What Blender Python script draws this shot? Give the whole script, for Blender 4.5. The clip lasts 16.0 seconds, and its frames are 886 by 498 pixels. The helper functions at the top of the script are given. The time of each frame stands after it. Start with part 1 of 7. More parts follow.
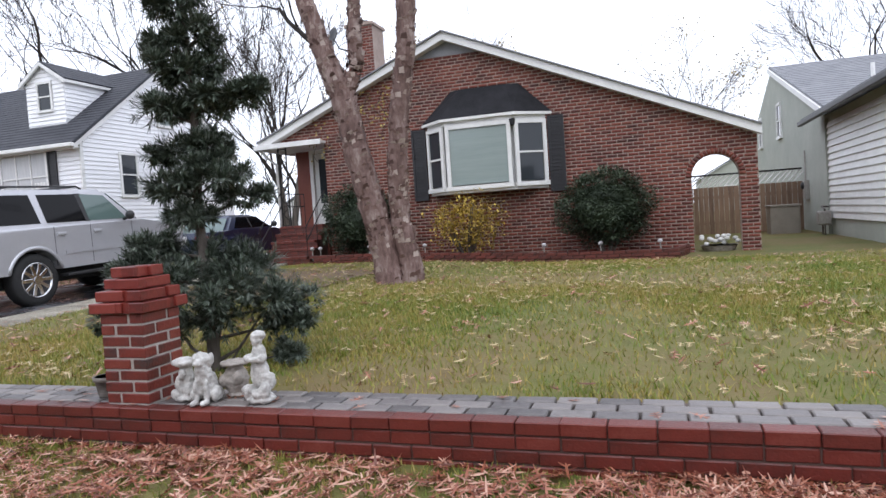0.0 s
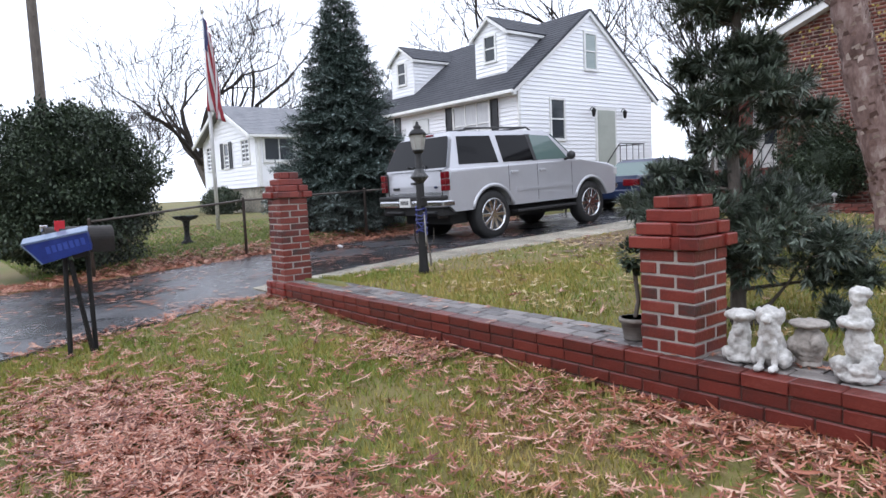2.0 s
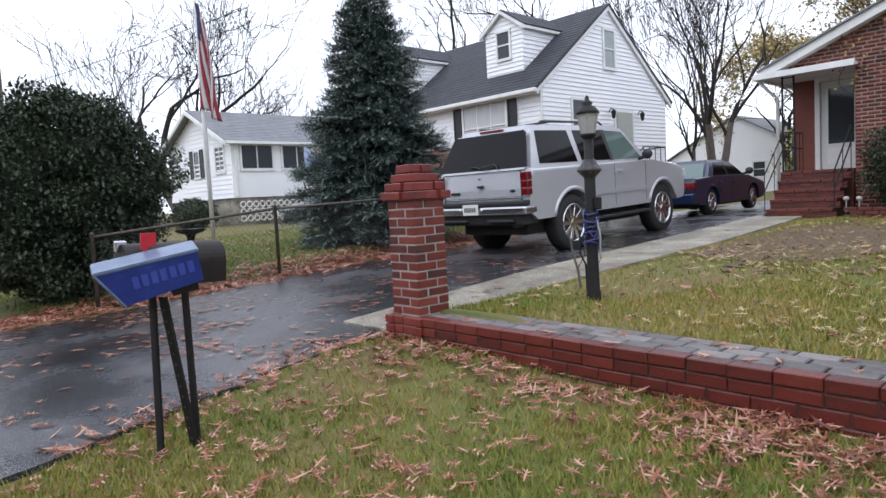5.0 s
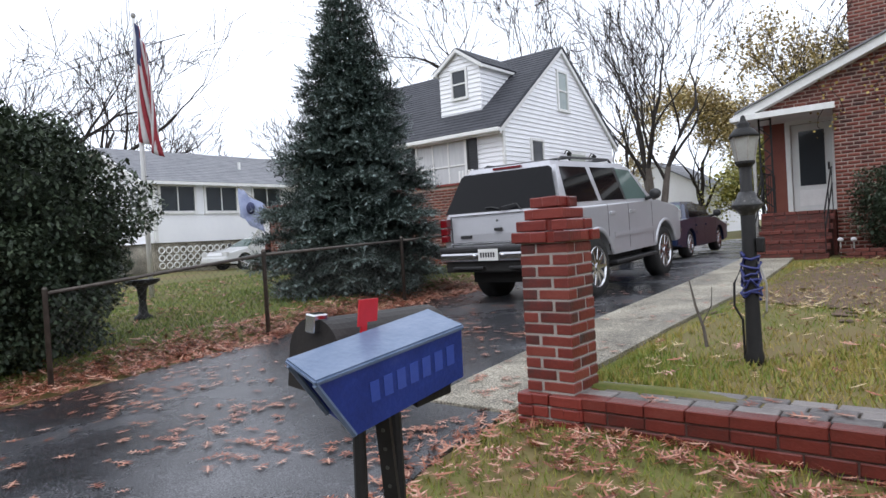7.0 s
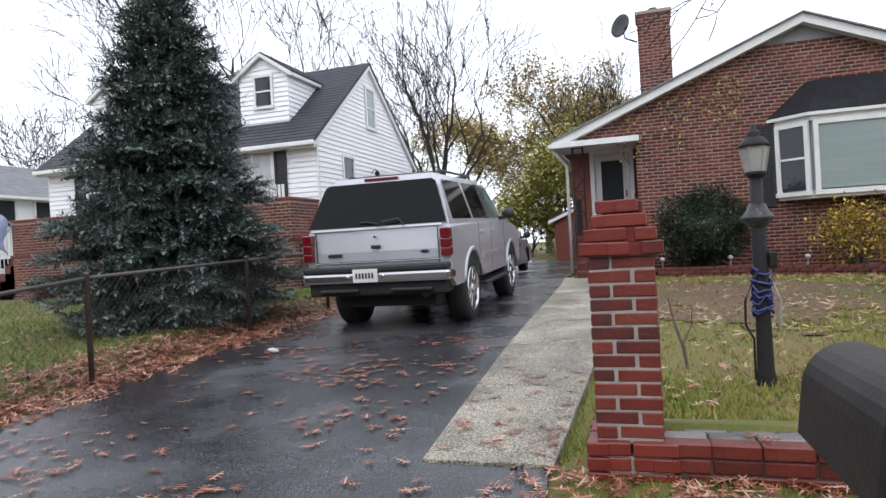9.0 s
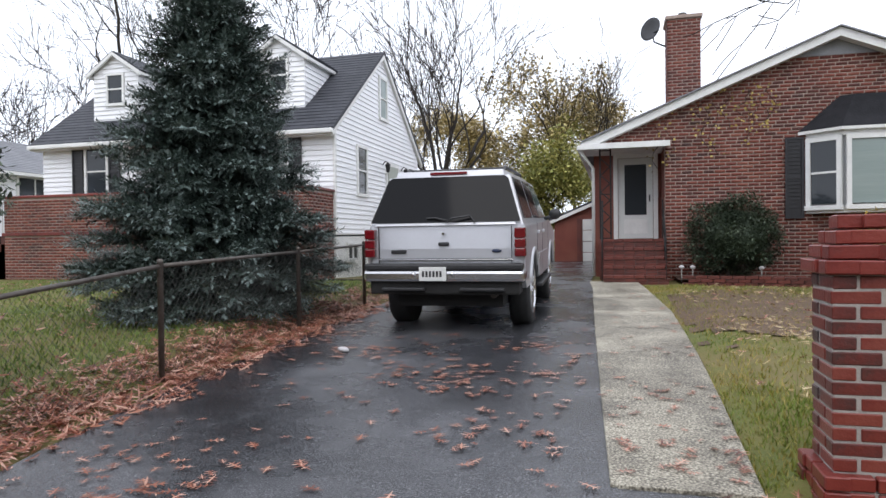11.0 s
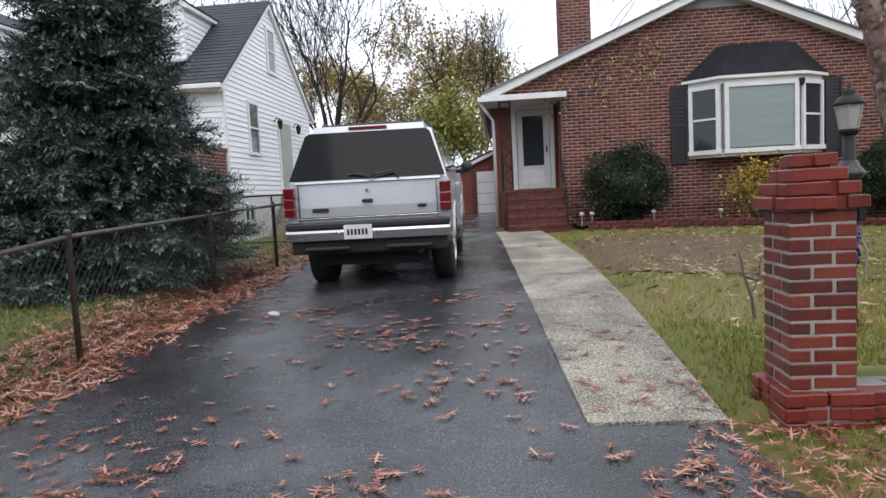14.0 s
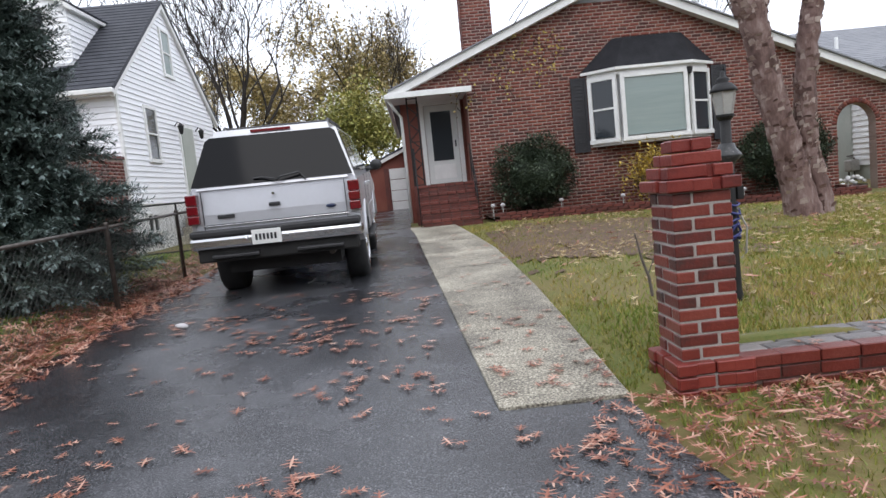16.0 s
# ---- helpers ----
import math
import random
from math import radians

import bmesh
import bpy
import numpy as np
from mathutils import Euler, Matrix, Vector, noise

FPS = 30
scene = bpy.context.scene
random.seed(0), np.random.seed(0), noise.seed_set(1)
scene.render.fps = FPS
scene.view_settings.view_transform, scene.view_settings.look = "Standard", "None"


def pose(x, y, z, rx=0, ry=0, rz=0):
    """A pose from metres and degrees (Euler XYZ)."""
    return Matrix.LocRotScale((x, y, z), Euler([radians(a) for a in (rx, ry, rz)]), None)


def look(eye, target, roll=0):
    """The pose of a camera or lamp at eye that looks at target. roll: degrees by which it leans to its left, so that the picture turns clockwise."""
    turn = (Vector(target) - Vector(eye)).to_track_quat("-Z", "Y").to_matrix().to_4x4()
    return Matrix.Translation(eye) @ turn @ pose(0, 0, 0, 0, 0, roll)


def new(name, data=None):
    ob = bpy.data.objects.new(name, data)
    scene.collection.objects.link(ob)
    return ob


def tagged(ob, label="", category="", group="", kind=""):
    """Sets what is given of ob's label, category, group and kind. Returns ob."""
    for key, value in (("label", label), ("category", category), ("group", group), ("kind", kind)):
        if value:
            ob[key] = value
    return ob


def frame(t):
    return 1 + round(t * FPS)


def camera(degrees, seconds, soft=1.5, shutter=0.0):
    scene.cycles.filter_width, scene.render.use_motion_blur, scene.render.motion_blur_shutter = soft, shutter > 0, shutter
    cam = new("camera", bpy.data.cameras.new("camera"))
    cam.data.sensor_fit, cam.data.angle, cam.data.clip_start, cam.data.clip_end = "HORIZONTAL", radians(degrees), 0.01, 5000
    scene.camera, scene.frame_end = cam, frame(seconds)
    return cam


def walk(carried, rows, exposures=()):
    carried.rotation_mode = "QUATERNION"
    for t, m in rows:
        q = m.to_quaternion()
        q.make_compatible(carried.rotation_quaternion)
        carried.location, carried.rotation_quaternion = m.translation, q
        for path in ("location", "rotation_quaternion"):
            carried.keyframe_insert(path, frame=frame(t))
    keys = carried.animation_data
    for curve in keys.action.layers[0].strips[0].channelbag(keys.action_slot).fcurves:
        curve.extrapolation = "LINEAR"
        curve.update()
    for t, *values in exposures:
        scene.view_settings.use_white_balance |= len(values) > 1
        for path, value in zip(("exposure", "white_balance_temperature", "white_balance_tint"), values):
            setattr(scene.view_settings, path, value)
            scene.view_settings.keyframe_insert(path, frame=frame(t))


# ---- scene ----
cam = camera(68.1, 16.0)
PATH = [
    (0, (0.13, 0.117, 1.324), (-0.504, 2.012, 1.233), -3.8),
    (0.5, (-0.053, 0.196, 1.298), (-0.966, 1.959, 1.06), -1.6),
    (1, (-0.327, 0.168, 1.293), (-1.502, 1.779, 1.136), -2.9),
    (1.5, (-0.649, 0.228, 1.246), (-2.012, 1.677, 1.032), -0.4),
    (2, (-0.988, 0.215, 1.251), (-2.553, 1.447, 1.07), -2.6),
    (2.5, (-1.382, 0.213, 1.251), (-2.839, 1.576, 1.113), -1.9),
    (3, (-1.819, 0.223, 1.208), (-3.344, 1.509, 1.067), -2.9),
    (3.2, (-2.014, 0.212, 1.234), (-3.59, 1.435, 1.088), -1.8),
    (5.3, (-3.886, -0.046, 1.227), (-5.32, 1.342, 1.093), -4.3),
    (5.5, (-4.095, -0.053, 1.219), (-5.516, 1.349, 1.107), -5.6),
    (6, (-4.556, -0.122, 1.236), (-5.928, 1.329, 1.139), -4.7),
    (6.5, (-4.992, -0.194, 1.279), (-6.135, 1.446, 1.226), -4.5),
    (7, (-5.503, -0.211, 1.297), (-6.759, 1.345, 1.263), -3.4),
    (7.5, (-5.999, -0.241, 1.314), (-7.114, 1.419, 1.285), -4.5),
    (8, (-6.468, -0.219, 1.307), (-7.531, 1.475, 1.337), -8.0),
    (8.5, (-6.901, -0.143, 1.32), (-7.738, 1.671, 1.401), -4.5),
    (8.7, (-7.055, -0.1, 1.317), (-7.755, 1.774, 1.337), -4.8),
    (10.8, (-8.383, -0.164, 1.392), (-8.827, 1.786, 1.358), -0.4),
    (11, (-8.476, -0.131, 1.403), (-8.991, 1.802, 1.379), -0.7),
    (11.5, (-8.695, -0.138, 1.422), (-9.063, 1.827, 1.47), -0.3),
    (12, (-8.868, -0.164, 1.414), (-9.172, 1.813, 1.411), -1.8),
    (12.5, (-8.891, -0.175, 1.414), (-9.158, 1.808, 1.412), -2.7),
    (13, (-8.916, -0.169, 1.411), (-9.176, 1.81, 1.283), -1.4),
    (13.5, (-8.925, -0.148, 1.407), (-9.116, 1.838, 1.257), -2.2),
    (14, (-8.926, -0.135, 1.401), (-9.103, 1.85, 1.233), -3.0),
    (14.5, (-8.942, -0.128, 1.402), (-9.07, 1.86, 1.227), -1.7),
    (15, (-8.948, -0.122, 1.4), (-9.1, 1.866, 1.243), -1.7),
    (15.5, (-8.93, -0.126, 1.394), (-9.015, 1.868, 1.267), -3.1),
    (16, (-8.848, -0.169, 1.399), (-8.781, 1.82, 1.202), -5.8),
]
EXPOSURE = [(0, 0.28, 6350, 14), (0.5, 0.5, 6300, 16), (1, 0.68, 6300, 13), (1.5, 0.5, 6250, 14), (2, 0.4, 6200, 14), (2.5, 0.2, 6200, 14), (3, 0.2, 6200, 14), (5.5, 0.18, 6300, 13), (8, 0.2, 6450, 12), (11, 0.25, 6500, 12), (12, 0.18, 6500, 12), (13, 0.15, 6500, 12), (14, 0.17, 6500, 12), (15, 0.32, 6500, 12), (16, 0.31, 6500, 12)]
walk(cam, [(t, look(eye, target, roll)) for t, eye, target, roll in PATH], EXPOSURE)

# ---- world, sun, exposure ----
world = bpy.data.worlds.new("overcast_sky")
world.use_nodes = True
scene.world = world
wn, wl = world.node_tree.nodes, world.node_tree.links
sky = wn.new("ShaderNodeTexSky")
sky.sky_type, sky.sun_disc = "NISHITA", False
sky.sun_elevation, sky.sun_rotation = radians(38), radians(200)
cloud_mix = wn.new("ShaderNodeMix")
cloud_mix.data_type = "RGBA"
cloud_mix.inputs["Factor"].default_value = 0.96
cloud_mix.inputs["B"].default_value = (16.6, 17.7, 19.6, 1)
wl.new(sky.outputs["Color"], cloud_mix.inputs["A"])
wl.new(cloud_mix.outputs["Result"], wn["Background"].inputs["Color"])
wn["Background"].inputs["Strength"].default_value = 0.08
sun = new("sun", bpy.data.lights.new("sun", "SUN"))
sun.data.energy, sun.data.angle, sun.data.color = 0.7, radians(40), (1.0, 0.98, 0.95)
sun.matrix_world = look((0, -14, 16), (-3, 0, 0))


# ---- small builders ----
def part(name, bm, mat, parent=None, label="", smooth=False):
    """Links a bmesh as one mesh object, under a thing or a part."""
    me = bpy.data.meshes.new(name)
    bmesh.ops.recalc_face_normals(bm, faces=bm.faces)
    bm.to_mesh(me)
    bm.free()
    if smooth:
        me.shade_smooth()
    ob = new(name, me)
    for m in (mat if isinstance(mat, (list, tuple)) else (mat,)):
        me.materials.append(m)
    if parent is not None:
        ob.parent = parent
    if label:
        ob["label"] = label
    return ob


def raw(name, verts, faces, mat, parent=None, smooth=False):
    """A mesh object from arrays of vertices and of equal-sized faces."""
    me = bpy.data.meshes.new(name)
    v, f = np.asarray(verts, dtype=np.float32).reshape(-1, 3), np.asarray(faces, dtype=np.int32)
    n, k = f.shape
    me.vertices.add(len(v))
    me.vertices.foreach_set("co", v.ravel())
    me.loops.add(n * k)
    me.loops.foreach_set("vertex_index", f.ravel())
    me.polygons.add(n)
    me.polygons.foreach_set("loop_start", np.arange(0, n * k, k, dtype=np.int32))
    me.update(calc_edges=True)
    if smooth:
        me.shade_smooth()
    me.materials.append(mat)
    ob = new(name, me)
    if parent is not None:
        ob.parent = parent
    return ob


def thing(name, label, category, m=None, group="", kind=""):
    ob = new(name)
    ob.empty_display_size = 0.2
    if m is not None:
        ob.matrix_world = m
    return tagged(ob, label, category, group, kind)


def box(bm, x0, x1, y0, y1, z0, z1, bevel=0.0):
    r = bmesh.ops.create_cube(bm, size=1.0)
    vs = r["verts"]
    bmesh.ops.scale(bm, vec=(x1 - x0, y1 - y0, z1 - z0), verts=vs)
    bmesh.ops.translate(bm, vec=((x0 + x1) / 2, (y0 + y1) / 2, (z0 + z1) / 2), verts=vs)
    if bevel:
        es = list({e for v in vs for e in v.link_edges})
        bmesh.ops.bevel(bm, geom=es, offset=bevel, segments=2, affect="EDGES", profile=0.5)
    return bm


def bx(x0, x1, y0, y1, z0, z1, bevel=0.0):
    return box(bmesh.new(), x0, x1, y0, y1, z0, z1, bevel)


def prism(bm, pts, axis, a, b):
    """Extrudes an outline from a to b along an axis; pts are the other two coordinates in order."""
    def at(p, c):
        return {"x": (c, p[0], p[1]), "y": (p[0], c, p[1]), "z": (p[0], p[1], c)}[axis]
    lo, hi = [bm.verts.new(at(p, a)) for p in pts], [bm.verts.new(at(p, b)) for p in pts]
    n = len(pts)
    bm.faces.new(lo)
    bm.faces.new(list(reversed(hi)))
    for i in range(n):
        bm.faces.new((lo[i], hi[i], hi[(i + 1) % n], lo[(i + 1) % n]))
    return bm


def tube(bm, pts, radii, sides=8, cap=True):
    """A tapered tube along points."""
    pts = [Vector(p) for p in pts]
    if not isinstance(radii, (list, tuple)):
        radii = [radii] * len(pts)
    rings = []
    for i, p in enumerate(pts):
        d = (pts[min(i + 1, len(pts) - 1)] - pts[max(i - 1, 0)]).normalized()
        u = d.cross(Vector((0, 0, 1)) if abs(d.z) < 0.95 else Vector((1, 0, 0))).normalized()
        w = d.cross(u)
        rings.append([bm.verts.new(p + radii[i] * (math.cos(q) * u + math.sin(q) * w)) for q in (2 * math.pi * k / sides for k in range(sides))])
    for a, b in zip(rings, rings[1:]):
        for k in range(sides):
            bm.faces.new((a[k], a[(k + 1) % sides], b[(k + 1) % sides], b[k]))
    if cap:
        bm.faces.new(rings[0])
        bm.faces.new(list(reversed(rings[-1])))
    return bm


def lathe(bm, prof, sides=16, c=(0, 0, 0)):
    """Turns a profile of (radius, height) round the upright through c."""
    return tube(bm, [(c[0], c[1], c[2] + z) for r, z in prof], [max(r, 0.001) for r, z in prof], sides)


def ellipsoid(bm, c, r, seg=12, rot=None):
    g = bmesh.ops.create_uvsphere(bm, u_segments=seg, v_segments=max(6, seg // 2 + 2), radius=1)
    m = Matrix.Translation(c) @ (rot or Matrix()) @ Matrix.Diagonal((*r, 1))
    bmesh.ops.transform(bm, matrix=m, verts=g["verts"])
    return bm


# ---- materials ----
def ramp(nt, stops):
    r = nt.nodes.new("ShaderNodeValToRGB")
    e = r.color_ramp.elements
    while len(e) < len(stops):
        e.new(0.5)
    for k, (p, c) in enumerate(stops):
        e[k].position, e[k].color = p, (*c, 1)
    return r


def material(name, stops, scale=6.0, rough=0.7, metal=0.0, bump=0.2, detail=6.0, rand=0.0, island=0.0, fine=0.0, spec=0.5, coat=0.0, bscale=None, stretch=(1, 1, 1), rough2=None, speck=0.35):
    """A surface with two scales of noise in its colour, relief, and a tint that varies from piece to piece."""
    m = bpy.data.materials.new(name)
    m.use_nodes = True
    nt = m.node_tree
    nd, ln, b = nt.nodes, nt.links, nt.nodes["Principled BSDF"]
    tc = nd.new("ShaderNodeTexCoord")
    mp = nd.new("ShaderNodeMapping")
    mp.inputs["Scale"].default_value = stretch
    ln.new(tc.outputs["Object"], mp.inputs["Vector"])
    n1 = nd.new("ShaderNodeTexNoise")
    n1.inputs["Scale"].default_value, n1.inputs["Detail"].default_value, n1.inputs["Roughness"].default_value = scale, detail, 0.62
    ln.new(mp.outputs["Vector"], n1.inputs["Vector"])
    n2 = nd.new("ShaderNodeTexNoise")
    n2.inputs["Scale"].default_value, n2.inputs["Detail"].default_value = bscale or scale * 9, 4
    ln.new(mp.outputs["Vector"], n2.inputs["Vector"])
    mix = nd.new("ShaderNodeMath")
    mix.operation = "MULTIPLY_ADD"
    mix.inputs[1].default_value = speck
    ln.new(n2.outputs["Fac"], mix.inputs[0])
    sub = nd.new("ShaderNodeMath")
    sub.operation = "SUBTRACT"
    sub.inputs[1].default_value = speck / 2
    ln.new(n1.outputs["Fac"], sub.inputs[0])
    ln.new(sub.outputs[0], mix.inputs[2])
    fac = mix.outputs[0]
    if rand or island:
        src = nd.new("ShaderNodeObjectInfo").outputs["Random"] if rand else nd.new("ShaderNodeNewGeometry").outputs["Random Per Island"]
        k = nd.new("ShaderNodeMath")
        k.operation = "MULTIPLY_ADD"
        k.inputs[1].default_value = rand or island
        ln.new(src, k.inputs[0])
        s2 = nd.new("ShaderNodeMath")
        s2.operation = "SUBTRACT"
        s2.inputs[1].default_value = (rand or island) / 2
        ln.new(fac, s2.inputs[0])
        ln.new(s2.outputs[0], k.inputs[2])
        fac = k.outputs[0]
    r = ramp(nt, stops)
    ln.new(fac, r.inputs["Fac"])
    ln.new(r.outputs["Color"], b.inputs["Base Color"])
    b.inputs["Roughness"].default_value = rough
    if rough2 is not None:
        rr = nd.new("ShaderNodeMapRange")
        rr.inputs["From Min"].default_value, rr.inputs["From Max"].default_value = 0.35, 0.62
        rr.inputs["To Min"].default_value, rr.inputs["To Max"].default_value = rough, rough2
        ln.new(n1.outputs["Fac"], rr.inputs["Value"])
        ln.new(rr.outputs["Result"], b.inputs["Roughness"])
    b.inputs["Metallic"].default_value = metal
    b.inputs["Specular IOR Level"].default_value = spec
    b.inputs["Coat Weight"].default_value = coat
    b.inputs["Coat Roughness"].default_value = 0.08
    if bump:
        bp = nd.new("ShaderNodeBump")
        bp.inputs["Strength"].default_value = bump
        bp.inputs["Distance"].default_value = 0.01
        ln.new(n2.outputs["Fac"], bp.inputs["Height"])
        ln.new(bp.outputs["Normal"], b.inputs["Normal"])
    return m


def glass_like(name, col, rough=0.05, trans=0.0, spec=0.6):
    m = bpy.data.materials.new(name)
    m.use_nodes = True
    b = m.node_tree.nodes["Principled BSDF"]
    b.inputs["Base Color"].default_value = (*col, 1)
    b.inputs["Roughness"].default_value = rough
    b.inputs["Transmission Weight"].default_value = trans
    b.inputs["Specular IOR Level"].default_value = spec
    return m


RED = [(0.1, (0.045, 0.028, 0.026)), (0.22, (0.07, 0.021, 0.017)), (0.36, (0.105, 0.02, 0.015)), (0.62, (0.15, 0.024, 0.016)), (0.9, (0.19, 0.042, 0.028))]
M_BRICK = material("wet_red_brick", RED, 5, 0.42, bump=0.35, rand=0.75, bscale=60)
M_BRICKCAP = material("red_cap_brick", [(0.1, (0.06, 0.015, 0.013)), (0.45, (0.16, 0.024, 0.018)), (0.85, (0.21, 0.038, 0.027))], 5, 0.33, bump=0.25, rand=0.5, bscale=60)
M_BRICKFAR = material("house_brick", [(0.1, (0.042, 0.015, 0.012)), (0.4, (0.115, 0.024, 0.015)), (0.6, (0.165, 0.037, 0.022)), (0.9, (0.22, 0.07, 0.042))], 0.9, 0.6, bump=0.2, island=0.5, bscale=30)
M_BRICKONE = material("house_brick_single", [(0.1, (0.042, 0.015, 0.012)), (0.4, (0.115, 0.024, 0.015)), (0.6, (0.165, 0.037, 0.022)), (0.9, (0.22, 0.07, 0.042))], 0.9, 0.6, bump=0.2, rand=0.5, bscale=30)
M_MORTAR = material("mortar", [(0.2, (0.22, 0.195, 0.175)), (0.8, (0.42, 0.385, 0.35))], 8, 0.85, bump=0.4)
M_MORTARFAR = material("house_mortar", [(0.2, (0.24, 0.175, 0.145)), (0.8, (0.42, 0.335, 0.285))], 2, 0.85, bump=0.3)
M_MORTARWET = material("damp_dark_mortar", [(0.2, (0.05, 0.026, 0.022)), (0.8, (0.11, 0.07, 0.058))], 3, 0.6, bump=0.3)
M_PAVER = material("wet_gray_paver", [(0.15, (0.06, 0.055, 0.055)), (0.5, (0.15, 0.135, 0.13)), (0.85, (0.24, 0.215, 0.2))], 5, 0.3, bump=0.3, rand=0.5, rough2=0.6)
M_CONC = material("exposed_aggregate_concrete", [(0.22, (0.07, 0.06, 0.045)), (0.45, (0.2, 0.18, 0.14)), (0.6, (0.33, 0.3, 0.235)), (0.8, (0.52, 0.48, 0.39))], 1.6, 0.5, bump=0.7, rand=0.08, bscale=75, rough2=0.75, speck=1.7)
M_ASPH = material("wet_asphalt", [(0.2, (0.012, 0.012, 0.014)), (0.45, (0.03, 0.031, 0.035)), (0.62, (0.062, 0.063, 0.07)), (0.85, (0.19, 0.19, 0.2))], 0.8, 0.1, bump=0.34, bscale=110, rough2=0.36, speck=1.5, spec=0.6)
M_STREET = material("street_asphalt", [(0.2, (0.03, 0.03, 0.031)), (0.8, (0.065, 0.065, 0.065))], 0.9, 0.35, bump=0.3, bscale=120)
M_GROUND = material("lawn_soil", [(0.3, (0.075, 0.1, 0.018)), (0.45, (0.12, 0.115, 0.026)), (0.58, (0.15, 0.115, 0.04)), (0.75, (0.145, 0.09, 0.042))], 0.7, 0.9, bump=0.7, bscale=45, detail=8)
M_MULCH = material("bed_mulch", [(0.2, (0.04, 0.02, 0.014)), (0.8, (0.115, 0.06, 0.04))], 9, 0.9, bump=0.8)
M_DIRT = material("bare_soil", [(0.2, (0.07, 0.042, 0.026)), (0.8, (0.15, 0.095, 0.06))], 5, 0.9, bump=0.7)
M_GRASS = material("grass_blades", [(0.12, (0.075, 0.135, 0.014)), (0.38, (0.155, 0.205, 0.025)), (0.58, (0.28, 0.235, 0.05)), (0.88, (0.4, 0.28, 0.095))], 0.8, 0.6, bump=0, island=0.4)
M_GRASSGREEN = material("green_grass_blades", [(0.15, (0.07, 0.125, 0.02)), (0.5, (0.15, 0.215, 0.036)), (0.85, (0.27, 0.27, 0.07))], 0.5, 0.6, bump=0, island=0.5)
M_LEAF = material("fallen_oak_leaf", [(0.1, (0.12, 0.032, 0.018)), (0.4, (0.26, 0.08, 0.042)), (0.62, (0.36, 0.14, 0.083)), (0.92, (0.55, 0.33, 0.245))], 3, 0.4, bump=0, island=0.95)
M_SIDING = material("white_vinyl_siding", [(0.2, (0.8, 0.81, 0.83)), (0.8, (0.88, 0.88, 0.89))], 0.7, 0.42, bump=0.05)
M_TRIM = material("white_painted_trim", [(0.2, (0.66, 0.66, 0.64)), (0.8, (0.82, 0.82, 0.8))], 3, 0.45, bump=0.08)
M_SHINGLE = material("dark_shingle", [(0.2, (0.022, 0.024, 0.031)), (0.8, (0.06, 0.063, 0.076))], 3, 0.7, bump=0.6, island=0.3, bscale=40)
M_BAYROOF = material("black_bay_shingle", [(0.2, (0.012, 0.012, 0.014)), (0.8, (0.03, 0.03, 0.034))], 3, 0.85, bump=0.6, bscale=40, spec=0.2)
M_SHINGLEG = material("gray_shingle", [(0.2, (0.16, 0.165, 0.18)), (0.8, (0.28, 0.285, 0.3))], 2, 0.8, bump=0.5, island=0.35, bscale=40)
M_BLACK = material("black_shutter_paint", [(0.2, (0.012, 0.012, 0.014)), (0.8, (0.026, 0.026, 0.03))], 4, 0.45, bump=0.1)
M_IRON = material("black_iron", [(0.2, (0.008, 0.008, 0.009)), (0.8, (0.02, 0.019, 0.018))], 12, 0.55, bump=0.2, spec=0.3)
M_RUST = material("dark_galvanized_pipe", [(0.2, (0.05, 0.042, 0.036)), (0.8, (0.14, 0.12, 0.105))], 12, 0.5, metal=0.4, bump=0.2)
M_WIRE = material("chain_wire", [(0.2, (0.05, 0.05, 0.047)), (0.8, (0.12, 0.12, 0.11))], 12, 0.5, metal=0.5, bump=0)
M_GLASS = glass_like("window_glass", (0.03, 0.036, 0.042), 0.05, spec=0.4)
M_BLIND = material("pale_blind_behind_glass", [(0.2, (0.24, 0.3, 0.285)), (0.8, (0.32, 0.37, 0.355))], 1.2, 0.12, bump=0, stretch=(0.3, 1, 6))
M_CURTAIN = material("pale_curtain", [(0.2, (0.42, 0.43, 0.44)), (0.8, (0.62, 0.62, 0.62))], 3, 0.2, bump=0, stretch=(6, 6, 0.4))
M_GREENWALL = material("gray_green_stucco", [(0.2, (0.33, 0.355, 0.31)), (0.8, (0.43, 0.45, 0.40))], 1.2, 0.8, bump=0.3)
M_DOORW = material("white_storm_door", [(0.2, (0.6, 0.62, 0.6)), (0.8, (0.72, 0.73, 0.71))], 3, 0.4, bump=0.05)
M_STEP = material("porch_brick", [(0.2, (0.055, 0.017, 0.013)), (0.8, (0.15, 0.036, 0.025))], 4, 0.45, bump=0.3, rand=0.4)
M_BARK = material("gray_bark", [(0.2, (0.055, 0.045, 0.038)), (0.8, (0.16, 0.135, 0.115))], 5, 0.85, bump=0.8, stretch=(3, 3, 0.7))
M_TWIG = material("bare_twigs", [(0.2, (0.018, 0.015, 0.013)), (0.8, (0.05, 0.042, 0.037))], 5, 0.85, bump=0.1, spec=0.2)
M_BIRCH = material("peeling_birch_bark", [(0.25, (0.05, 0.026, 0.022)), (0.42, (0.115, 0.066, 0.055)), (0.55, (0.18, 0.115, 0.1)), (0.7, (0.3, 0.235, 0.21))], 4.5, 0.8, bump=1.0, stretch=(1.4, 1.4, 0.55), bscale=22)
